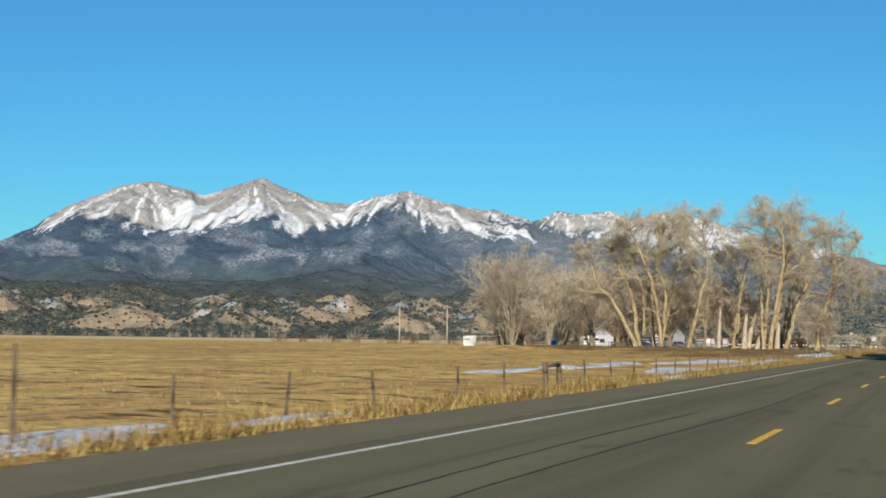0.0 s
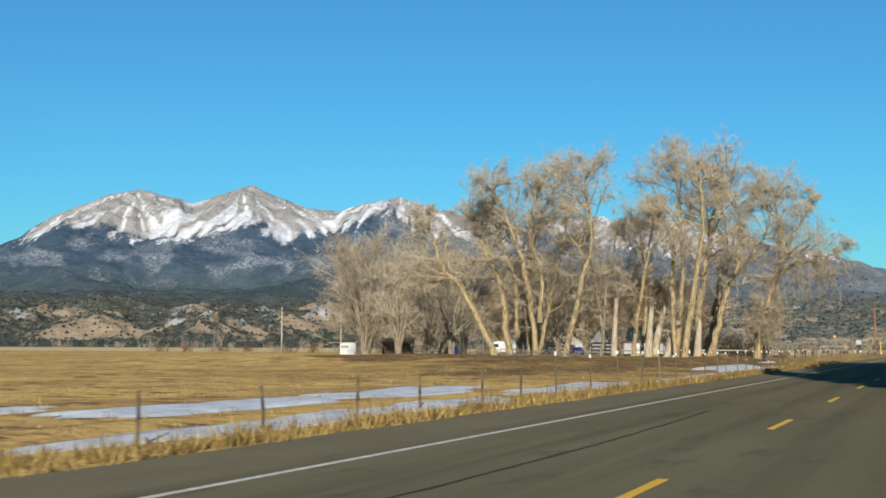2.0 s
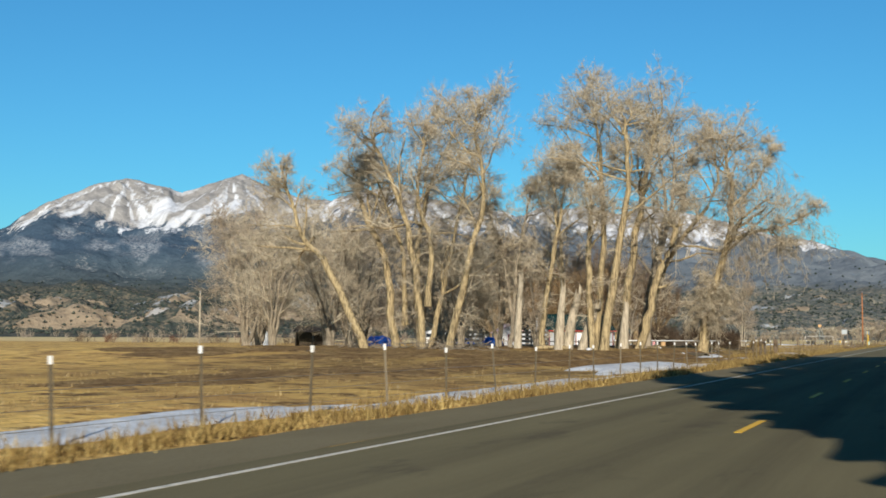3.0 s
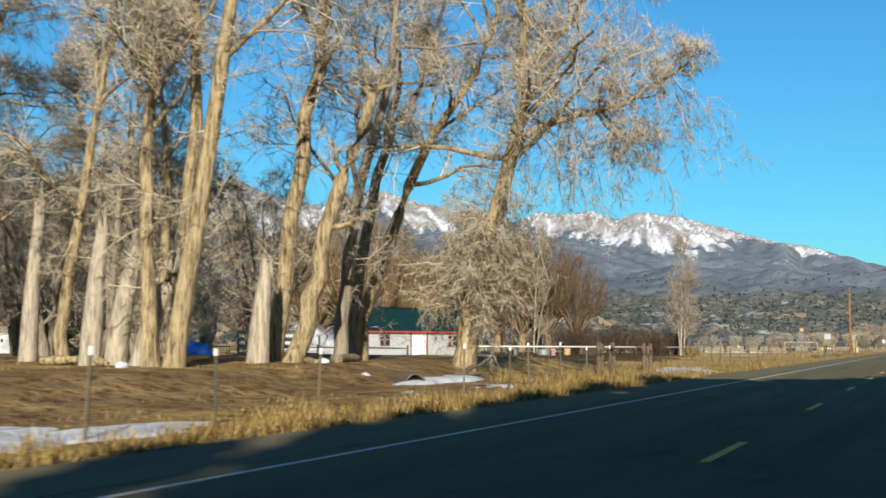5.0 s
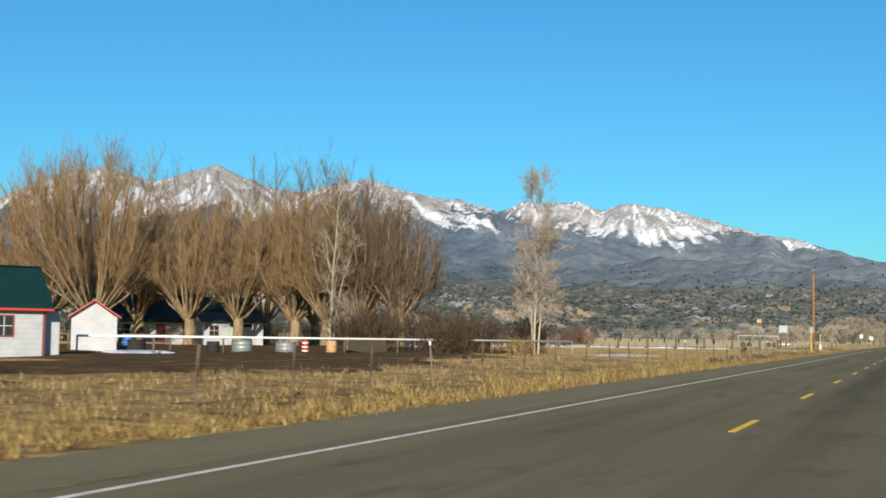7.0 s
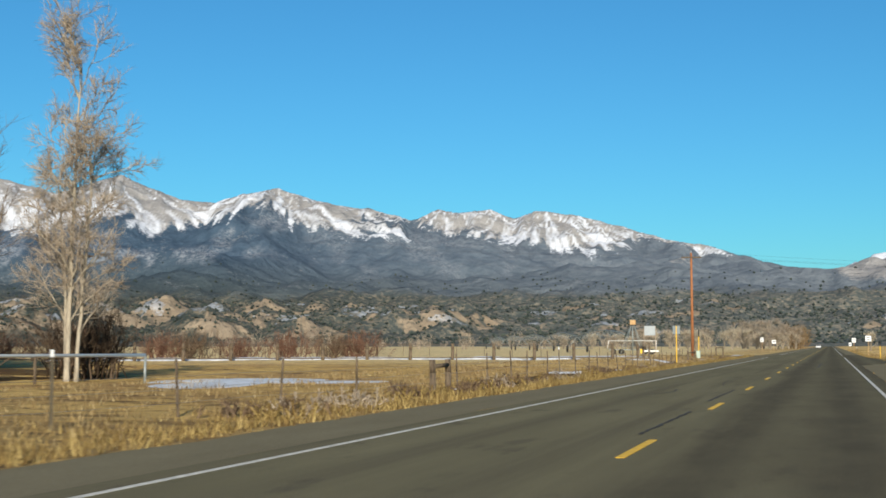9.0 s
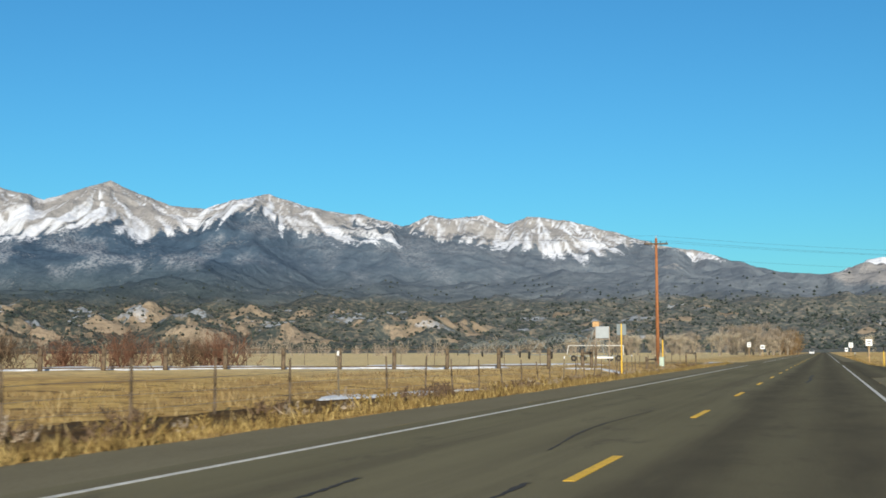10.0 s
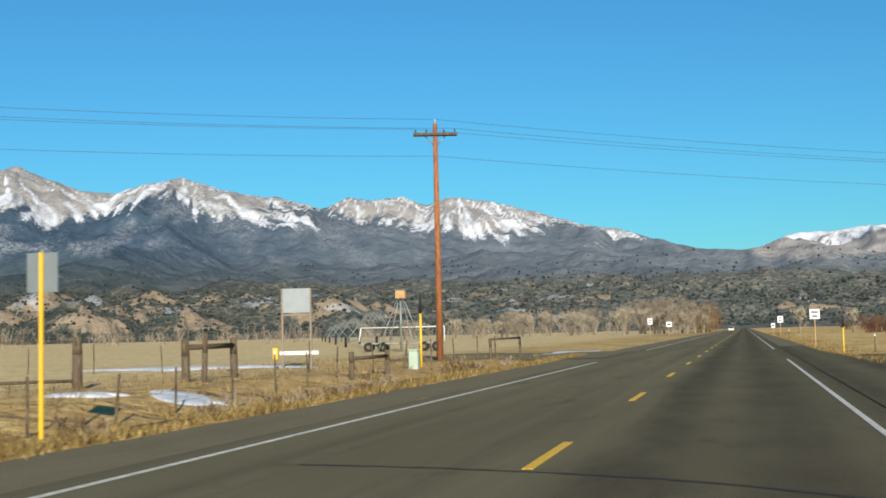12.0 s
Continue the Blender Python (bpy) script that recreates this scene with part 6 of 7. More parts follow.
tank(-57.0, 244.0, 0.45, 0.9, GALV, "round ribbed galvanised stock tank on the ground")


# ================= poles and wires =================
def power_pole(x, y, h, arm, turn, label="reddish-brown wooden power pole with a crossarm", mat=None):
    z = float(ground_z(x, y))
    th = empty("power_pole", pose(x, y, z, 0, 0, turn), label, "pole", "power poles")
    part("shaft", rods(((0, 0, -0.5), (0, 0, h), 0.19, 0.12), sides=14), mat or POLE_WOOD, th)
    ca = part("crossarm", boxes(((0, 0.16, h - 0.55), (arm, 0.12, 0.14)), ((0, -0.16, h - 0.55), (arm, 0.12, 0.14)), bevel=0.01), WOOD_POST, th)
    part("brace", rods(((-0.55, 0.1, h - 0.6), (0, 0.14, h - 1.2), 0.025), ((0.55, 0.1, h - 0.6), (0, 0.14, h - 1.2), 0.025), sides=6), GALV, th)
    for q in (-arm / 2 + 0.12, -arm / 5, arm / 5, arm / 2 - 0.12):
        part("insulator", rods(((q, 0.16, h - 0.48), (q, 0.16, h - 0.38), 0.02, 0.02), ((q, 0.16, h - 0.38), (q, 0.16, h - 0.26), 0.045, 0.025), sides=8), CABLE, ca)
    part("top_pin", rods(((0, 0, h), (0, 0, h + 0.25), 0.025), ((0, 0, h + 0.12), (0, 0, h + 0.25), 0.06, 0.03), sides=8), INSULATOR, th)
    return th


PX, PY, PH = -13.2, 392.6, 12.4
power_pole(PX, PY, PH, 2.3, 15)
power_pole(-57.3, 332.0, 9.4, 1.8, 60, "dark wooden power pole with a short crossarm", BARK_GREY)
power_pole(-118, 268, 9.0, 0.6, 60, "plain grey wooden service pole", BARK_DEAD)
power_pole(-109, 276, 9.5, 0.6, 60, "plain grey wooden service pole", BARK_DEAD)


def cable(a, b, sag, r=0.009, name="power_line"):
    t = np.linspace(0, 1, 25)[:, None]
    n = np.array(a)[None] * (1 - t) + np.array(b)[None] * t
    n[:, 2] -= 4 * sag * (t * (1 - t))[:, 0]
    ob = put(name, mesh_np(name, *skin(n[None], np.full((1, 25), r), 5), smooth=True), CABLE)
    return tagged(ob, "thin dark overhead power line", "cable", "power lines")


top = PH + float(ground_z(PX, PY))
LX, LY, RX, RY = -52.0, 366.0, 40.0, 429.0     # the next poles stand out of view
c15, s15 = math.cos(radians(15)), math.sin(radians(15))
for q, dz in ((-1.03, -0.25), (0.0, 0.25), (1.03, -0.25), (0.0, -1.7)):
    ax, ay = PX + q * c15, PY + q * s15
    cable((ax, ay, top + dz), (LX + q * c15, LY + q * s15, top + dz + 0.4), 0.5)
    cable((ax, ay, top + dz), (RX + q * c15, RY + q * s15, top + dz - 0.4), 0.7)


# ================= roadside signs =================
def post_sign(x, y, h, w, hh, post, face, turn, label, bars=0, back=False):
    th = empty("road_sign", pose(x, y, float(ground_z(x, y)), 0, 0, turn), label, "sign", "road signs")
    part("post", boxes(((0, 0, h / 2 - 0.2), (0.07, 0.05, h + 0.4)), bevel=0.006), post, th)
    pl = part("panel", boxes(((0, -0.04 if not back else 0.04, h - hh / 2), (w, 0.012, hh)), bevel=0.004), face, th)
    if not back:
        for k in range(bars):
            part("letter_bar", boxes(((0, -0.052, h - hh * (k + 0.7) / (bars + 0.4)), (w * (0.7 - 0.15 * (k % 2)), 0.006, hh * 0.32 / max(bars, 1))), ), SIGN_TEXT, pl)
    return th


post_sign(-10.1, 349.7, 3.42, 0.62, 0.72, SIGN_YELLOW, SIGN_BACK, 0, "bare aluminium sign back on a bright yellow post", back=True)
post_sign(7.9, 437.0, 3.2, 0.80, 0.80, WOOD_SIGN, SIGN_WHITE, 0, "white road sign with dark lettering on a timber post", 2)
post_sign(7.1, 509.0, 3.0, 0.75, 0.9, WOOD_SIGN, SIGN_WHITE, 0, "white road sign with dark lettering on a timber post", 2)
post_sign(6.9, 545.0, 2.0, 0.6, 0.75, WOOD_SIGN, SIGN_WHITE, 0, "white road sign with dark lettering on a timber post", 1)
post_sign(-10.0, 541.0, 2.5, 0.9, 0.8, WOOD_SIGN, SIGN_WHITE, 0, "white road sign with dark lettering on a timber post", 1)
post_sign(-11.6, 520.0, 2.9, 0.7, 0.9, WOOD_SIGN, SIGN_WHITE, 0, "white road sign with dark lettering on a timber post", 2)


def marker(x, y, h, post, tip, label, cap=0.14):
    th = empty("marker_post", pose(x, y, float(ground_z(x, y))), label, "post", "marker posts")
    part("shaft", rods(((0, 0, -0.3), (0, 0, h), 0.05), sides=10), post, th)
    part("cap", rods(((0, 0, h), (0, 0, h + cap), 0.075, 0.06), sides=10), tip, th)
    return th


marker(-11.4, 381.8, 2.3, SIGN_YELLOW, RUBBER, "yellow utility marker post with a dark top", 0.8)
marker(9.0, 422.0, 1.9, SIGN_YELLOW, RUBBER, "yellow utility marker post with a dark top", 0.8)
marker(11.1, 422.0, 1.1, STEEL_POST, POST_TIP, "dark delineator post with a white top")
marker(6.9, 470.0, 1.1, STEEL_POST, POST_TIP, "dark delineator post with a white top")


def board_sign(x, y, turn):
    """An information board on two timber legs, seen with its blank back."""
    th = empty("board_sign", pose(x, y, float(ground_z(x, y)), 0, 0, turn), "pale blank sign board on two grey timber legs", "sign")
    for s in (-0.62, 0.62):
        part("leg", boxes(((s, 0, 1.55), (0.09, 0.09, 3.9)), bevel=0.008), GREY_WOOD, th)
    part("board", boxes(((0, -0.03, 2.98), (1.22, 0.03, 1.05)), bevel=0.005), BOARD, th)
    part("rail", boxes(((0, 0, 2.36), (1.3, 0.08, 0.08)), bevel=0.006), GREY_WOOD, th)
    part("rail", boxes(((0.1, -0.02, 0.72), (1.7, 0.05, 0.16)), bevel=0.006), PIPE_WHITE, th, "white gate bar")
    part("flag", boxes(((-0.95, -0.02, 0.7), (0.22, 0.06, 0.5)), bevel=0.01), SIGN_YELLOW, th, "yellow valve box")
    return th


board_sign(-16.6, 380.5, 8)


def culvert(x, y, turn):
    """A short corrugated pipe that opens from the bank."""
    th = empty("culvert", pose(x, y, 0.06, 0, 0, turn), "rusty corrugated culvert pipe opening from a snowy bank", "pipe")
    n, k = 24, 22
    a = np.linspace(0, 2 * np.pi, n, endpoint=False)
    prof = [(0.33 + 0.012 * (i % 2), -0.1 + 0.11 * i) for i in range(k)] + [(0.30 - 0.012 * (i % 2), -0.1 + 0.11 * i) for i in range(k - 1, -1, -1)]
    V = np.array([(q * math.cos(t), s, q * math.sin(t)) for q, s in prof for t in a])
    i = np.arange(len(prof) * n).reshape(len(prof), n)
    j = np.roll(i, -1, 1)
    e = np.roll(i, -1, 0)
    F = np.stack([i, j, np.roll(j, -1, 0), e], -1).reshape(-1, 4)
    put("pipe", mesh_np("pipe", V, F, True), STEEL_POST, th)
    part("stop", rods(((0, 2.2, 0), (0, 2.3, 0), 0.31), sides=20), RUBBER, th)
    return th


culvert(-12.35, 168.2, 39)


def utility_box(x, y):
    th = empty("utility_box", pose(x, y, float(ground_z(x, y))), "pale green utility pedestal beside the power pole", "box")
    part("case", boxes(((0, 0, 0.36), (0.40, 0.34, 0.82)), bevel=0.03), BOX_GREEN, th)
    part("lid", boxes(((0, 0, 0.80), (0.45, 0.39, 0.07)), bevel=0.02), BOX_GREEN, th)
    return th


utility_box(-11.3, 380.2)


# ================= irrigation machine =================
def wheel(parent, x, y, r=0.62):
    w = part("wheel", rods(((x, y - 0.14, r), (x, y + 0.14, r), r), sides=20), RUBBER, parent)
    part("rim", rods(((x, y - 0.16, r), (x, y + 0.16, r), r * 0.4), sides=14), STEEL_POST, w)


def pivot_span(x0, y0, x1, y1, h=3.0, bow=0.9):
    """One bowed span of a centre pivot with its truss and wheeled tower."""
    th = empty("pivot_span", pose(x0, y0, 0.0, 0, 0, math.degrees(math.atan2(y1 - y0, x1 - x0))), "bowed galvanised irrigation span on a wheeled tower", "irrigation machine", "irrigation spans")
    L = math.hypot(x1 - x0, y1 - y0)
    n = 9
    pt = lambda q: (L * q, 0.0, h + 4 * bow * q * (1 - q))
    part("pipe", rods(*[(pt(k / n), pt((k + 1) / n), 0.085) for k in range(n)], sides=8), GALV, th)
    low = lambda q, s: (L * q, s * 0.9 * 4 * q * (1 - q), h + 4 * bow * q * (1 - q) - 1.1 * min(1, 6 * q * (1 - q)))
    for s in (-1, 1):
        part("truss_rod", rods(*[(low(k / n, s), low((k + 1) / n, s), 0.02) for k in range(n)], sides=5), GALV, th)
        for k in range(1, n):
            part("strut", rods((pt(k / n), low(k / n, s), 0.03), sides=5), GALV, th)
            part("strut", rods((pt((k + 0.5) / n), low(k / n, s), 0.02), sides=5), GALV, th)
    part("tower", rods(((L, 0, h), (L, -1.9, 0.7), 0.06), ((L, 0, h), (L, 1.9, 0.7), 0.06), ((L, -1.9, 0.7), (L, 1.9, 0.7), 0.07), sides=7), GALV, th)
    wheel(th, L, -1.9)
    wheel(th, L, 1.9)
    return th


px, py = -27.5, 432.0
for k in range(5):
    nx, ny = px - 16, py + 44
    pivot_span(px, py, nx, ny)
    px, py = nx, ny


def pivot_head(x, y):
    """The pivot's centre tower with its control cabinet."""
    th = empty("pivot_tower", pose(x, y, float(ground_z(x, y))), "galvanised pivot tower with a pale control cabinet", "irrigation machine")
    for sx in (-1.7, 1.7):
        for sy in (-1.7, 1.7):
            part("leg", rods(((sx, sy, -0.2), (sx * 0.15, sy * 0.15, 4.4), 0.045), sides=7), GALV, th)
        for z, w in ((1.2, 0.78), (2.6, 0.5)):
            part("brace", rods(((sx * w, -w * 1.7, z), (sx * w, w * 1.7, z), 0.025), ((-w * 1.7, sx * w, z), (w * 1.7, sx * w, z), 0.025), sides=5), GALV, th)
    part("riser", rods(((0, 0, 0), (0, 0, 4.7), 0.09), sides=10), GALV, th)
    part("cabinet", boxes(((0.1, -0.3, 4.9), (0.85, 0.45, 0.75)), bevel=0.03), WOOD_SIGN, th)
    part("canopy", boxes(((0.2, -0.3, 5.3), (1.2, 0.7, 0.05)), bevel=0.01), SIGN_BACK, th)
    return th


pivot_head(-26.4, 432.7)


def stock_rack(x, y, turn):
    """A low white-railed farm trailer with fat tyres."""
    th = empty("farm_trailer", pose(x, y, float(ground_z(x, y)), 0, 0, turn), "long farm trailer with a white hoop rail and black tyres", "trailer")
    part("hoop", rods(((-3.8, 0, 0.9), (-3.6, 0, 2.1), 0.045), ((-3.6, 0, 2.1), (3.65, 0, 2.1), 0.045), ((3.65, 0, 2.1), (3.65, 0, 0.8), 0.045), sides=8), PIPE_WHITE, th)
    part("bed", boxes(((0, 0, 0.72), (7.2, 1.6, 0.12)), bevel=0.02), GALV, th)
    for q in (-2.9, -1.7, 1.9, 3.0):
        wheel(th, q, -0.7, 0.42)
        wheel(th, q, 0.7, 0.42)
    return th


stock_rack(-26.7, 434.2, 11)

# ================= loose things in the yard =================
def fallen_log(pts, r, seed, label):
    """A barkless trunk on the ground, ragged at its ends."""
    rng = np.random.default_rng(seed)
    line = curve_through([(x, y, float(ground_z(x, y)) + r * 0.7 + up) for x, y, up in pts], 9)
    base = line[0].copy()
    thick = np.interp(np.linspace(0, 1, 9), [0, 0.1, 0.9, 1], [r * 0.7, r, r * 0.8, r * 0.45]) * rng.uniform(0.82, 1.15, 9)
    ends = (line[1] - line[0]) * 0.03, (line[-1] - line[-2]) * 0.03
    line = np.concatenate([line[:1] - ends[0], line, line[-1:] + ends[1]])
    v, f = skin((line - base)[None], np.concatenate([[0.01], thick, [0.01]])[None], 9)
    v += rng.normal(0, r * 0.12, v.shape)
    ob = put("fallen_log", mesh_np("fallen_log", v, f, True), BARK_PALE)
    ob.location = base
    return tagged(ob, label, "log", "fallen logs")


fallen_log([(-16.2, 170.6, 0), (-16.9, 172.6, 0.05), (-17.4, 175.0, 0.02)], 0.17, 1, "long pale barkless log lying under the cottonwoods")
fallen_log([(-15.6, 168.0, 0), (-16.3, 168.9, 0), (-16.8, 169.5, 0.05)], 0.13, 2, "short pale barkless log lying under the cottonwoods")
fallen_log([(-17.9, 187.9, 0), (-16.4, 187.3, 0), (-14.6, 186.7, 0)], 0.07, 3, "thin pale fallen pole in dry grass")
fallen_log([(-24.0, 165.2, 0), (-22.6, 165.6, 0.1), (-21.4, 165.2, 0)], 0.15, 4, "long pale barkless log lying under the cottonwoods")


def root_plate(x, y, seed):
    """A dark twisted root stump with stubby arms."""
    rng = np.random.default_rng(seed)
    n = 11
    a = rng.uniform(0, 6.28, n)
    D = np.stack([np.cos(a), np.sin(a), rng.uniform(-0.1, 0.5, n)], 1)
    nodes, rad = shoots(rng, np.zeros((n, 3)) + [0, 0, 0.16], D, rng.uniform(0.5, 1.3, n), rng.uniform(0.06, 0.13, n), 4, 0.3, -0.16)
    nodes[..., 2] = np.maximum(nodes[..., 2], 0.02)
    ob = put("root_stump", mesh_np("root_stump", *skin(nodes, rad, 6), smooth=True), WOOD_POST)
    ob.location = (x, y, float(ground_z(x, y)))
    return tagged(ob, "dark twisted root stump beside a cottonwood", "stump", "root stumps")


root_plate(-13.0, 174.4, 3)
root_plate(-31.0, 163.5, 4)


def field_stone(x, y, r, seed):
    rng = np.random.default_rng(seed)
    bm = bmesh.new()
    bmesh.ops.create_icosphere(bm, subdivisions=2, radius=r)
    for v in bm.verts:
        v.co *= 1 + rng.normal(0, 0.09)
        v.co.z *= 0.62
    ob = part("field_stone", bm, SNOW)
    ob.location = (x, y, float(ground_z(x, y)) + r * 0.35)
    return tagged(ob, "snow-capped pale stone on trampled soil", "stone", "stones")


for k, (x, y, r) in enumerate(((-17.9, 174.4, 0.40), (-13.9, 167.9, 0.18), (-15.9, 169.0, 0.22), (-23.6, 166.8, 0.25), (-19.6, 163.4, 0.2))):
    field_stone(x, y, r, 40 + k)


def drum(x, y, r, h, mat, band, label):
    """A ribbed barrel with a rolled rim."""
    th = empty("barrel", pose(x, y, float(ground_z(x, y)) + 0.01), label, "barrel", "yard barrels")
    n = 20
    a = np.linspace(0, 2 * np.pi, n, endpoint=False)
    prof = [(r * 0.96, 0), (r, 0.04), (r, h * 0.32), (r * 1.04, h * 0.35), (r, h * 0.38), (r, h * 0.64), (r * 1.04, h * 0.67), (r, h * 0.70), (r, h - 0.03), (r * 0.97, h), (r * 0.9, h - 0.03), (0.01, h - 0.03)]
    V = np.array([(q * math.cos(t), q * math.sin(t), z) for q, z in prof for t in a])
    i = np.arange(len(prof) * n).reshape(len(prof), n)
    j = np.roll(i, -1, 1)
    put("shell", mesh_np("shell", V, np.stack([i[:-1], j[:-1], j[1:], i[1:]], -1).reshape(-1, 4), True), mat, th)
    if band:
        for z in (0.2, 0.5, 0.8):
            part("stripe", rods(((0, 0, h * z - 0.05), (0, 0, h * z + 0.05), r * 1.05), sides=20), band, th, "white stripe")


drum(-35.3, 266, 0.36, 0.9, WOOD_SIGN, None, "dull orange-yellow barrel beside the willows")
drum(-36.3, 264, 0.22, 0.9, RED_PAINT, POST_TIP, "red barrel with white stripes on a tree base")
drum(-38.6, 256, 0.40, 0.8, RUBBER, None, "black plastic barrel in the shaded yard")
drum(-55.5, 271, 0.40, 0.9, BLUE, None, "faded blue plastic barrel beside the shed")


def yard_gate(x0, y0, x1, y1, h=1.25):
    """A dark board gate hung between two posts."""
    th = empty("board_gate", pose(x0, y0, float(ground_z(x0, y0)), 0, 0, math.degrees(math.atan2(y1 - y0, x1 - x0))), "dark weathered board gate under the pipe rail", "gate", "yard gates")
    L = math.hypot(x1 - x0, y1 - y0)
    for q in (0, L):
        part("post", rods(((q, 0, -0.3), (q, 0, h + 0.2), 0.08), sides=8), WOOD_POST, th)
    n = int(L / 0.2)
    for k in range(n):
        part("board", boxes(((L * (k + 0.5) / n, -0.05, h * 0.5 + 0.1), (L / n * 0.9, 0.03, h)), bevel=0.005), DARK_WOOD, th)
    for z in (0.35, h - 0.15):
        part("rail", boxes(((L / 2, 0.0, z), (L, 0.05, 0.12)), bevel=0.006), DARK_WOOD, th)


yard_gate(-33.4, 264.5, -32.4, 268.5, 1.0)
yard_gate(-41.5, 236.6, -41.2, 243.0, 0.9)


def yard_fence(spots, h, rails, label, name="rail_fence"):
    """Posts and rails along a line."""
    x0, y0 = spots[0]
    th = empty(name, pose(x0, y0, 0.0), label, "fence", "yard fences")
    for x, y in spots:
        part("post", rods(((x - x0, y - y0, -0.3), (x - x0 + 0.02, y - y0, h), 0.07, 0.06), sides=8), WOOD_POST, th)
    for (xa, ya), (xb, yb) in zip(spots, spots[1:]):
        for z in rails:
            part("rail", rods(((xa - x0, ya - y0, z), (xb - x0, yb - y0, z + 0.02), 0.045), sides=6), GREY_WOOD, th)


yard_fence([(-50.5 - 3.0 * k, 236.0 + 0.9 * k) for k in range(9)], 1.3, (0.55, 1.1), "grey post-and-rail fence behind the cottage")
yard_fence([(-27.5 - 4.4 * k, 203.0 + 2.6 * k) for k in range(7)], 1.2, (0.5, 1.0), "grey post-and-rail fence behind the cottonwoods")
yard_fence([(-46.0 - 3.2 * k, 262.5 - 1.4 * k) for k in range(4)], 1.2, (0.5, 1.05), "grey post-and-rail fence beside the shed")

# slim stakes along the far side of the ditch by the sign board
for k in range(14):
    x = -15.0 - 3.4 * k
    y = 377.5 + 0.35 * k
    copy_thing(wood, pose(x, y, float(ground_z(x, y)), 1.5 * math.sin(k * 2.1), 2.0 * math.cos(k * 1.7), 25 * k) @ Matrix.Diagonal((1, 1, 0.95 + 0.12 * math.sin(k * 3.0), 1)))


def far_car(x, y):
    """A pale car far down the road, coming this way."""
    th = empty("car", pose(x, y, 0.0), "white car coming down the far lane of the highway", "car")
    bm = bmesh.new()
    prism(bm, [(-0.88, 0.30), (0.88, 0.30), (0.92, 0.62), (0.86, 0.92), (-0.86, 0.92), (-0.92, 0.62)], -2.2, 2.2)
    bmesh.ops.bevel(bm, geom=list(bm.edges), offset=0.08, segments=2, affect="EDGES")
    part("body", bm, WHITE_METAL, th)
    bm = bmesh.new()
    q = [bm.verts.new(p) for p in ((-0.80, -1.2, 0.90), (0.80, -1.2, 0.90), (0.80, 1.7, 0.90), (-0.80, 1.7, 0.90), (-0.62, -0.5, 1.48), (0.62, -0.5, 1.48), (0.62, 1.2, 1.48), (-0.62, 1.2, 1.48))]
    for c in ((0, 1, 5, 4), (1, 2, 6, 5), (2, 3, 7, 6), (3, 0, 4, 7), (4, 5, 6, 7), (3, 2, 1, 0)):
        bm.faces.new([q[i] for i in c])
    part("cabin", bm, WHITE_METAL, th)
    bm = bmesh.new()
    q = [bm.verts.new(p) for p in ((-0.70, -1.17, 0.96), (0.70, -1.17, 0.96), (0.58, -0.60, 1.42), (-0.58, -0.60, 1.42))]
    bmesh.ops.solidify(bm, geom=[bm.faces.new(q)], thickness=-0.03)
    part("windscreen", bm, GLASS, th)
    for sx in (-1, 1):
        part("headlight", boxes(((sx * 0.66, -2.19, 0.70), (0.30, 0.06, 0.14)), bevel=0.02), SIGN_WHITE, th)
        for sy in (-1.35, 1.35):
            part("wheel", rods(((sx * 0.68, sy, 0.32), (sx * 0.90, sy, 0.32), 0.32), sides=16), RUBBER, th)


far_car(-1.9, 740.0)


# ================= side roads and tar seams =================
lane = put("driveway", mesh_np("driveway", *sheet(stretch((-19, -4.7, 1.6)), stretch((391, 411, 2.0)), lambda x, y: ground_z(x, y) * np.clip((-x - 6) / 6, 0, 1) + 0.022 - 0.06 * np.clip((-x - 15) / 4, 0, 1))), SHOULDER)
tagged(lane, "gravel ranch driveway leaving the highway", "driveway", kind="structure")


def apron_z(x, y):
    """The flared mouth, which sinks under the verge along its edge."""
    reach = np.interp(y, [328, 352, 372, 388, 412, 418], [0.0, 5.0, 16.0, 70.0, 70.0, 2.0])
    return np.where(x - 4.4 <= reach, 0.016 + np.where(x < 6.3, 0.0, ground_z(x, y) + 0.03), ground_z(x, y) - 0.15)


side = put("side_road", mesh_np("side_road", *sheet(stretch((4.45, 24, 0.8), (24, 75, 4.0)), stretch((328, 418, 1.5)), apron_z)), ASPHALT)
tagged(side, "asphalt side road joining the highway in a wide mouth", "road", kind="structure")


def seam(pts, w, seed):
    """A wandering line of tar poured over a crack."""
    rng = np.random.default_rng(seed)
    line = curve_through([(*p, 0.006) for p in pts], 40)
    line[:, :2] += rng.normal(0, w * 0.35, (40, 2))
    d = unit(np.gradient(line, axis=0))
    n = np.stack([-d[:, 1], d[:, 0], d[:, 2] * 0], 1) * (w * rng.uniform(0.5, 1.3, (40, 1)))
    V = np.concatenate([line + n, line - n])
    i = np.arange(39)
    put("tar_seam", mesh_np("tar_seam", V, np.stack([i, i + 40, i + 41, i + 1], 1)), TAR, road)


seam([(-1.2, -8), (-1.5, 8), (-1.1, 24), (-1.4, 46)], 0.02, 1)
seam([(-2.1, 2), (-2.2, 12), (-2.0, 20)], 0.02, 2)
seam([(-0.4, 178), (-0.25, 186), (-0.3, 196)], 0.035, 3)
seam([(-0.35, 261), (-0.3, 268)], 0.04, 4)
seam([(-0.4, 273), (-0.35, 281)], 0.04, 5)
seam([(-2.6, 342.6), (-0.6, 342.2), (1.8, 341.2), (4.3, 339.2)], 0.045, 7)
seam([(1.72, 321), (1.85, 327), (1.75, 331), (1.9, 337)], 0.05, 9)
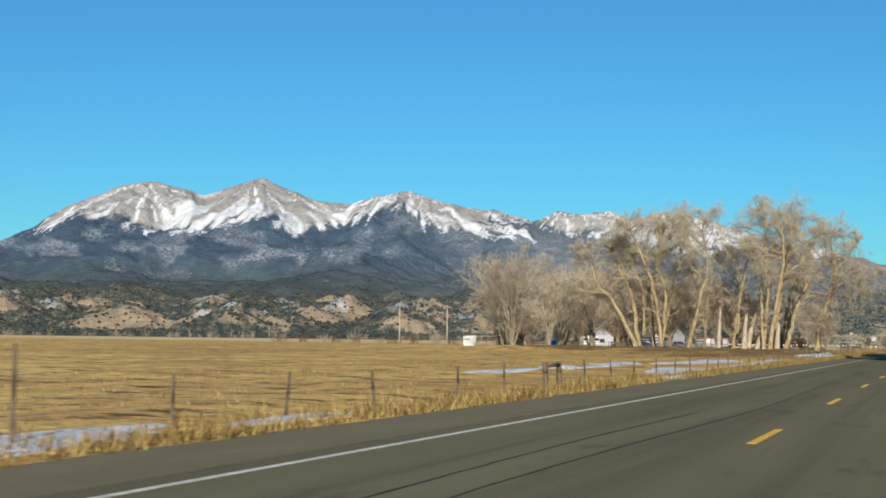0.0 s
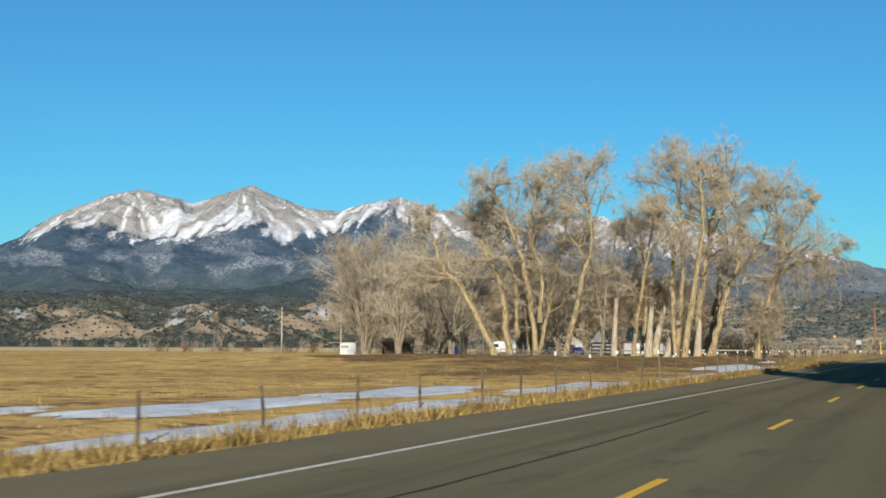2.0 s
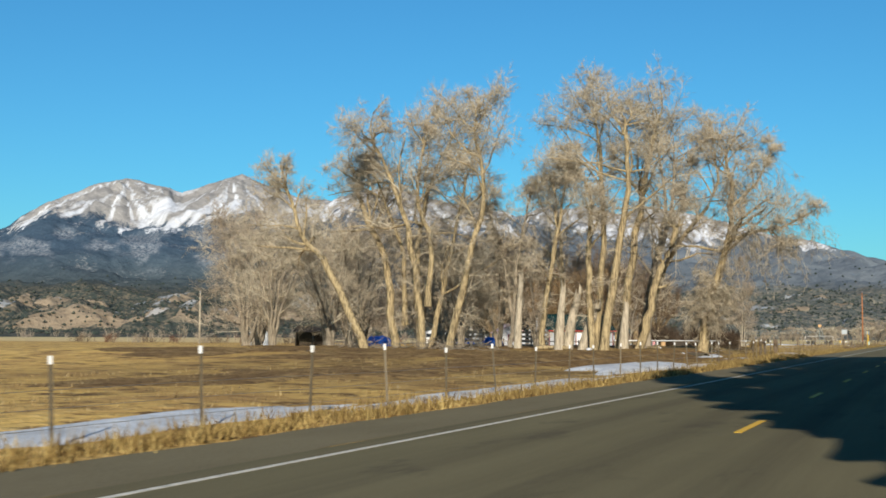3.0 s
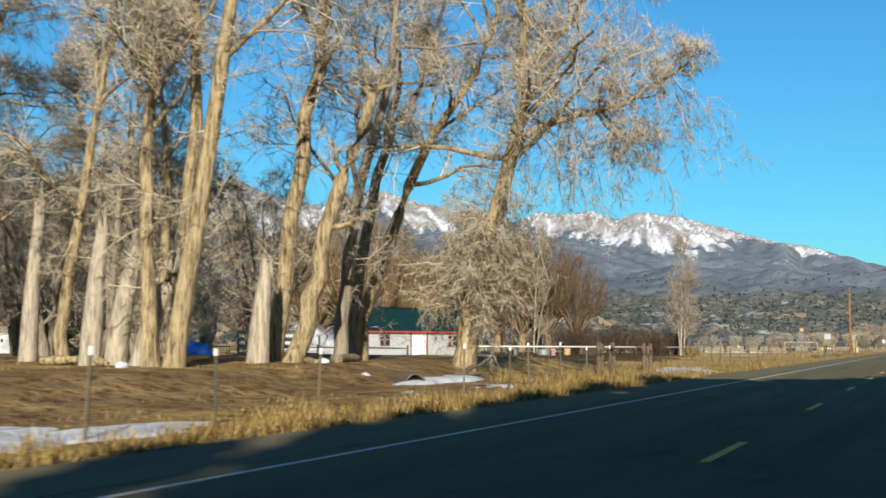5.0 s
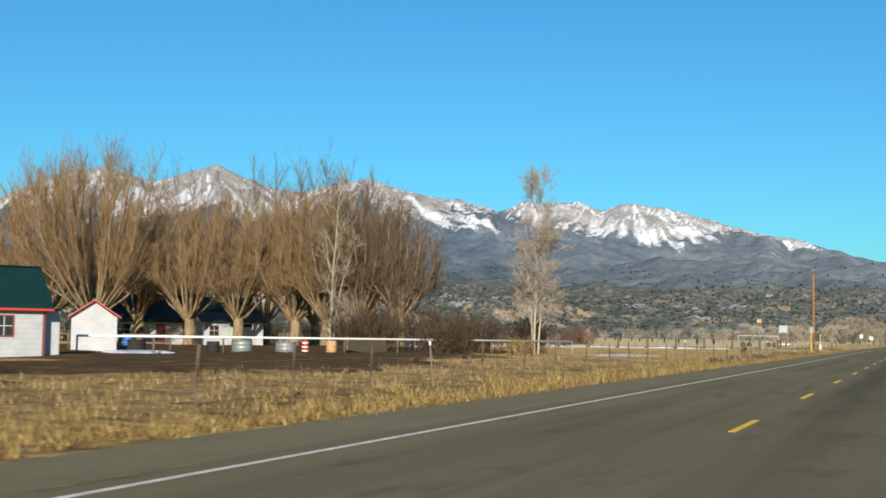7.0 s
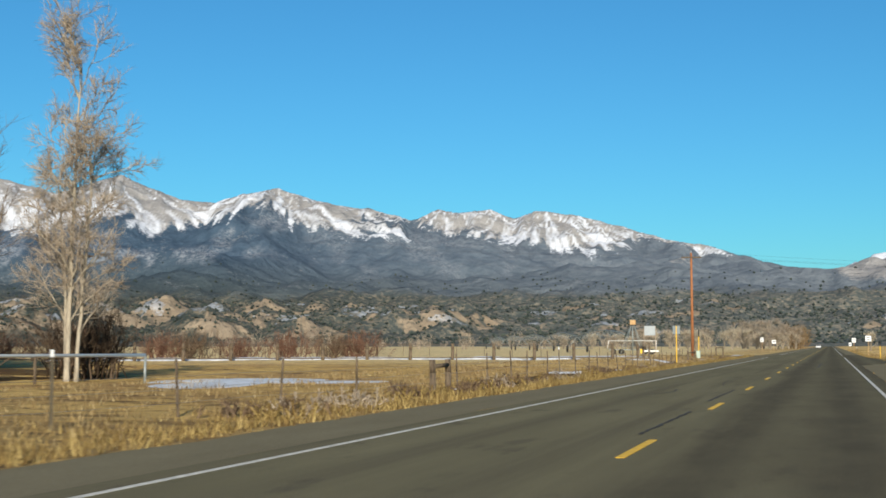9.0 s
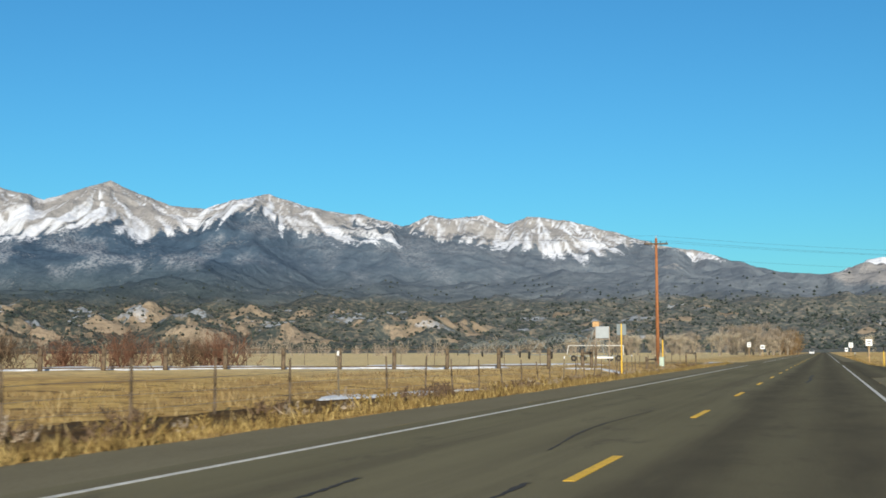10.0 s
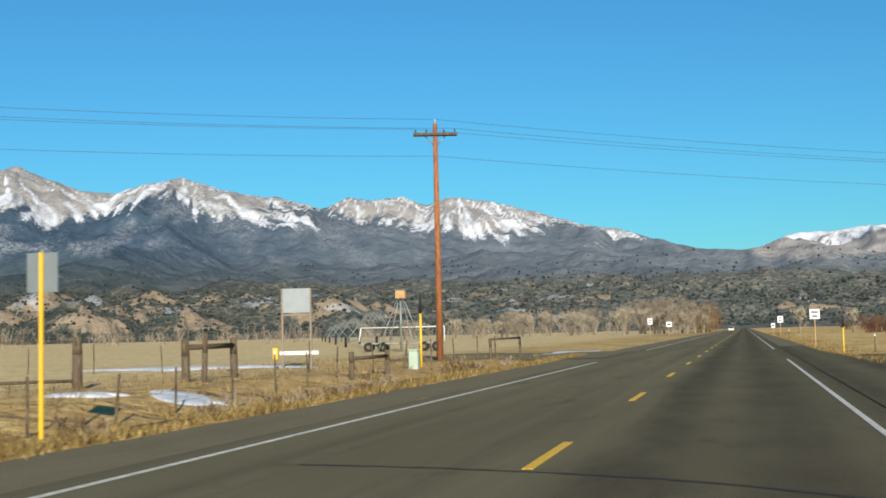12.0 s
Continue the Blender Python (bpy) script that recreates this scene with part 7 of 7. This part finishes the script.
seam([(-2.3, 277), (-2.0, 279), (-2.1, 281)], 0.035, 10)
seam([(-1.0, 285), (-1.3, 290), (-1.1, 296)], 0.02, 11)
seam([(-2.0, 62), (-1.9, 70), (-2.1, 80)], 0.03, 8)


# ================= dry grass =================
def grass(name, n, xf, y0, y1, h0, h1, seed, label, lean=0.35, per=6):
    """Tufts of dry blades, each a narrow tapering prism."""
    rng = np.random.default_rng(seed)
    y = rng.uniform(y0, y1, n)
    x = xf(rng, y)
    clump = 0.6 + 0.8 * (np.sin(y * 0.9 + np.sin(x * 1.3) * 2) * 0.5 + 0.5)
    z = ground_z(x, y)
    P = np.repeat(np.stack([x, y, z - 0.03], 1), per, 0)
    P[:, :2] += rng.normal(0, 0.09, (n * per, 2))
    h = np.repeat(rng.uniform(h0, h1, n) * clump, per) * rng.uniform(0.6, 1.2, n * per)
    D = np.stack([rng.normal(0, lean, n * per), rng.normal(0, lean, n * per), np.ones(n * per)], 1)
    ob = put(name, mesh_np(name, *spikes(P, D, h, np.full(n * per, 0.013))), GRASS_VERGE if name == "verge_grass" else GRASS_DRY)
    tagged(ob, label, "grass", kind="stuff")


G_LABEL = "tall dry golden grass along the fence"
grass("verge_grass", 7000, lambda r, y: -6.5 - np.abs(r.normal(0, 0.9, len(y))), -12, 183, 0.10, 0.34, 601, G_LABEL)
grass("verge_grass", 9000, lambda r, y: -6.5 - 0.7 * np.clip(1 - np.abs(y - 193) / 14, 0, 0.8) - np.abs(r.normal(0, 1, len(y))) * np.where(y > 268, 0.5, 1.7), 150, 400, 0.08, 0.27, 602, G_LABEL)
grass("pasture_grass", 8000, lambda r, y: r.uniform(-22, -8.0, len(y)), 186, 400, 0.09, 0.26, 603, "dry golden pasture grass in tufts", per=5)
grass("pasture_grass", 5000, lambda r, y: r.uniform(-26, -8.5, len(y)), -10, 170, 0.05, 0.18, 604, "short grazed golden pasture grass", per=4)
grass("verge_grass", 3000, lambda r, y: 6.8 + np.abs(r.normal(0, 2.5, len(y))), 330, 600, 0.10, 0.3, 605, "dry golden grass on the far verge", per=5)
grass("verge_grass", 850, lambda r, y: r.uniform(-11.5, -7.4, len(y)), 172, 200, 0.20, 0.50, 606, "tall rank brown grass round the fence posts")
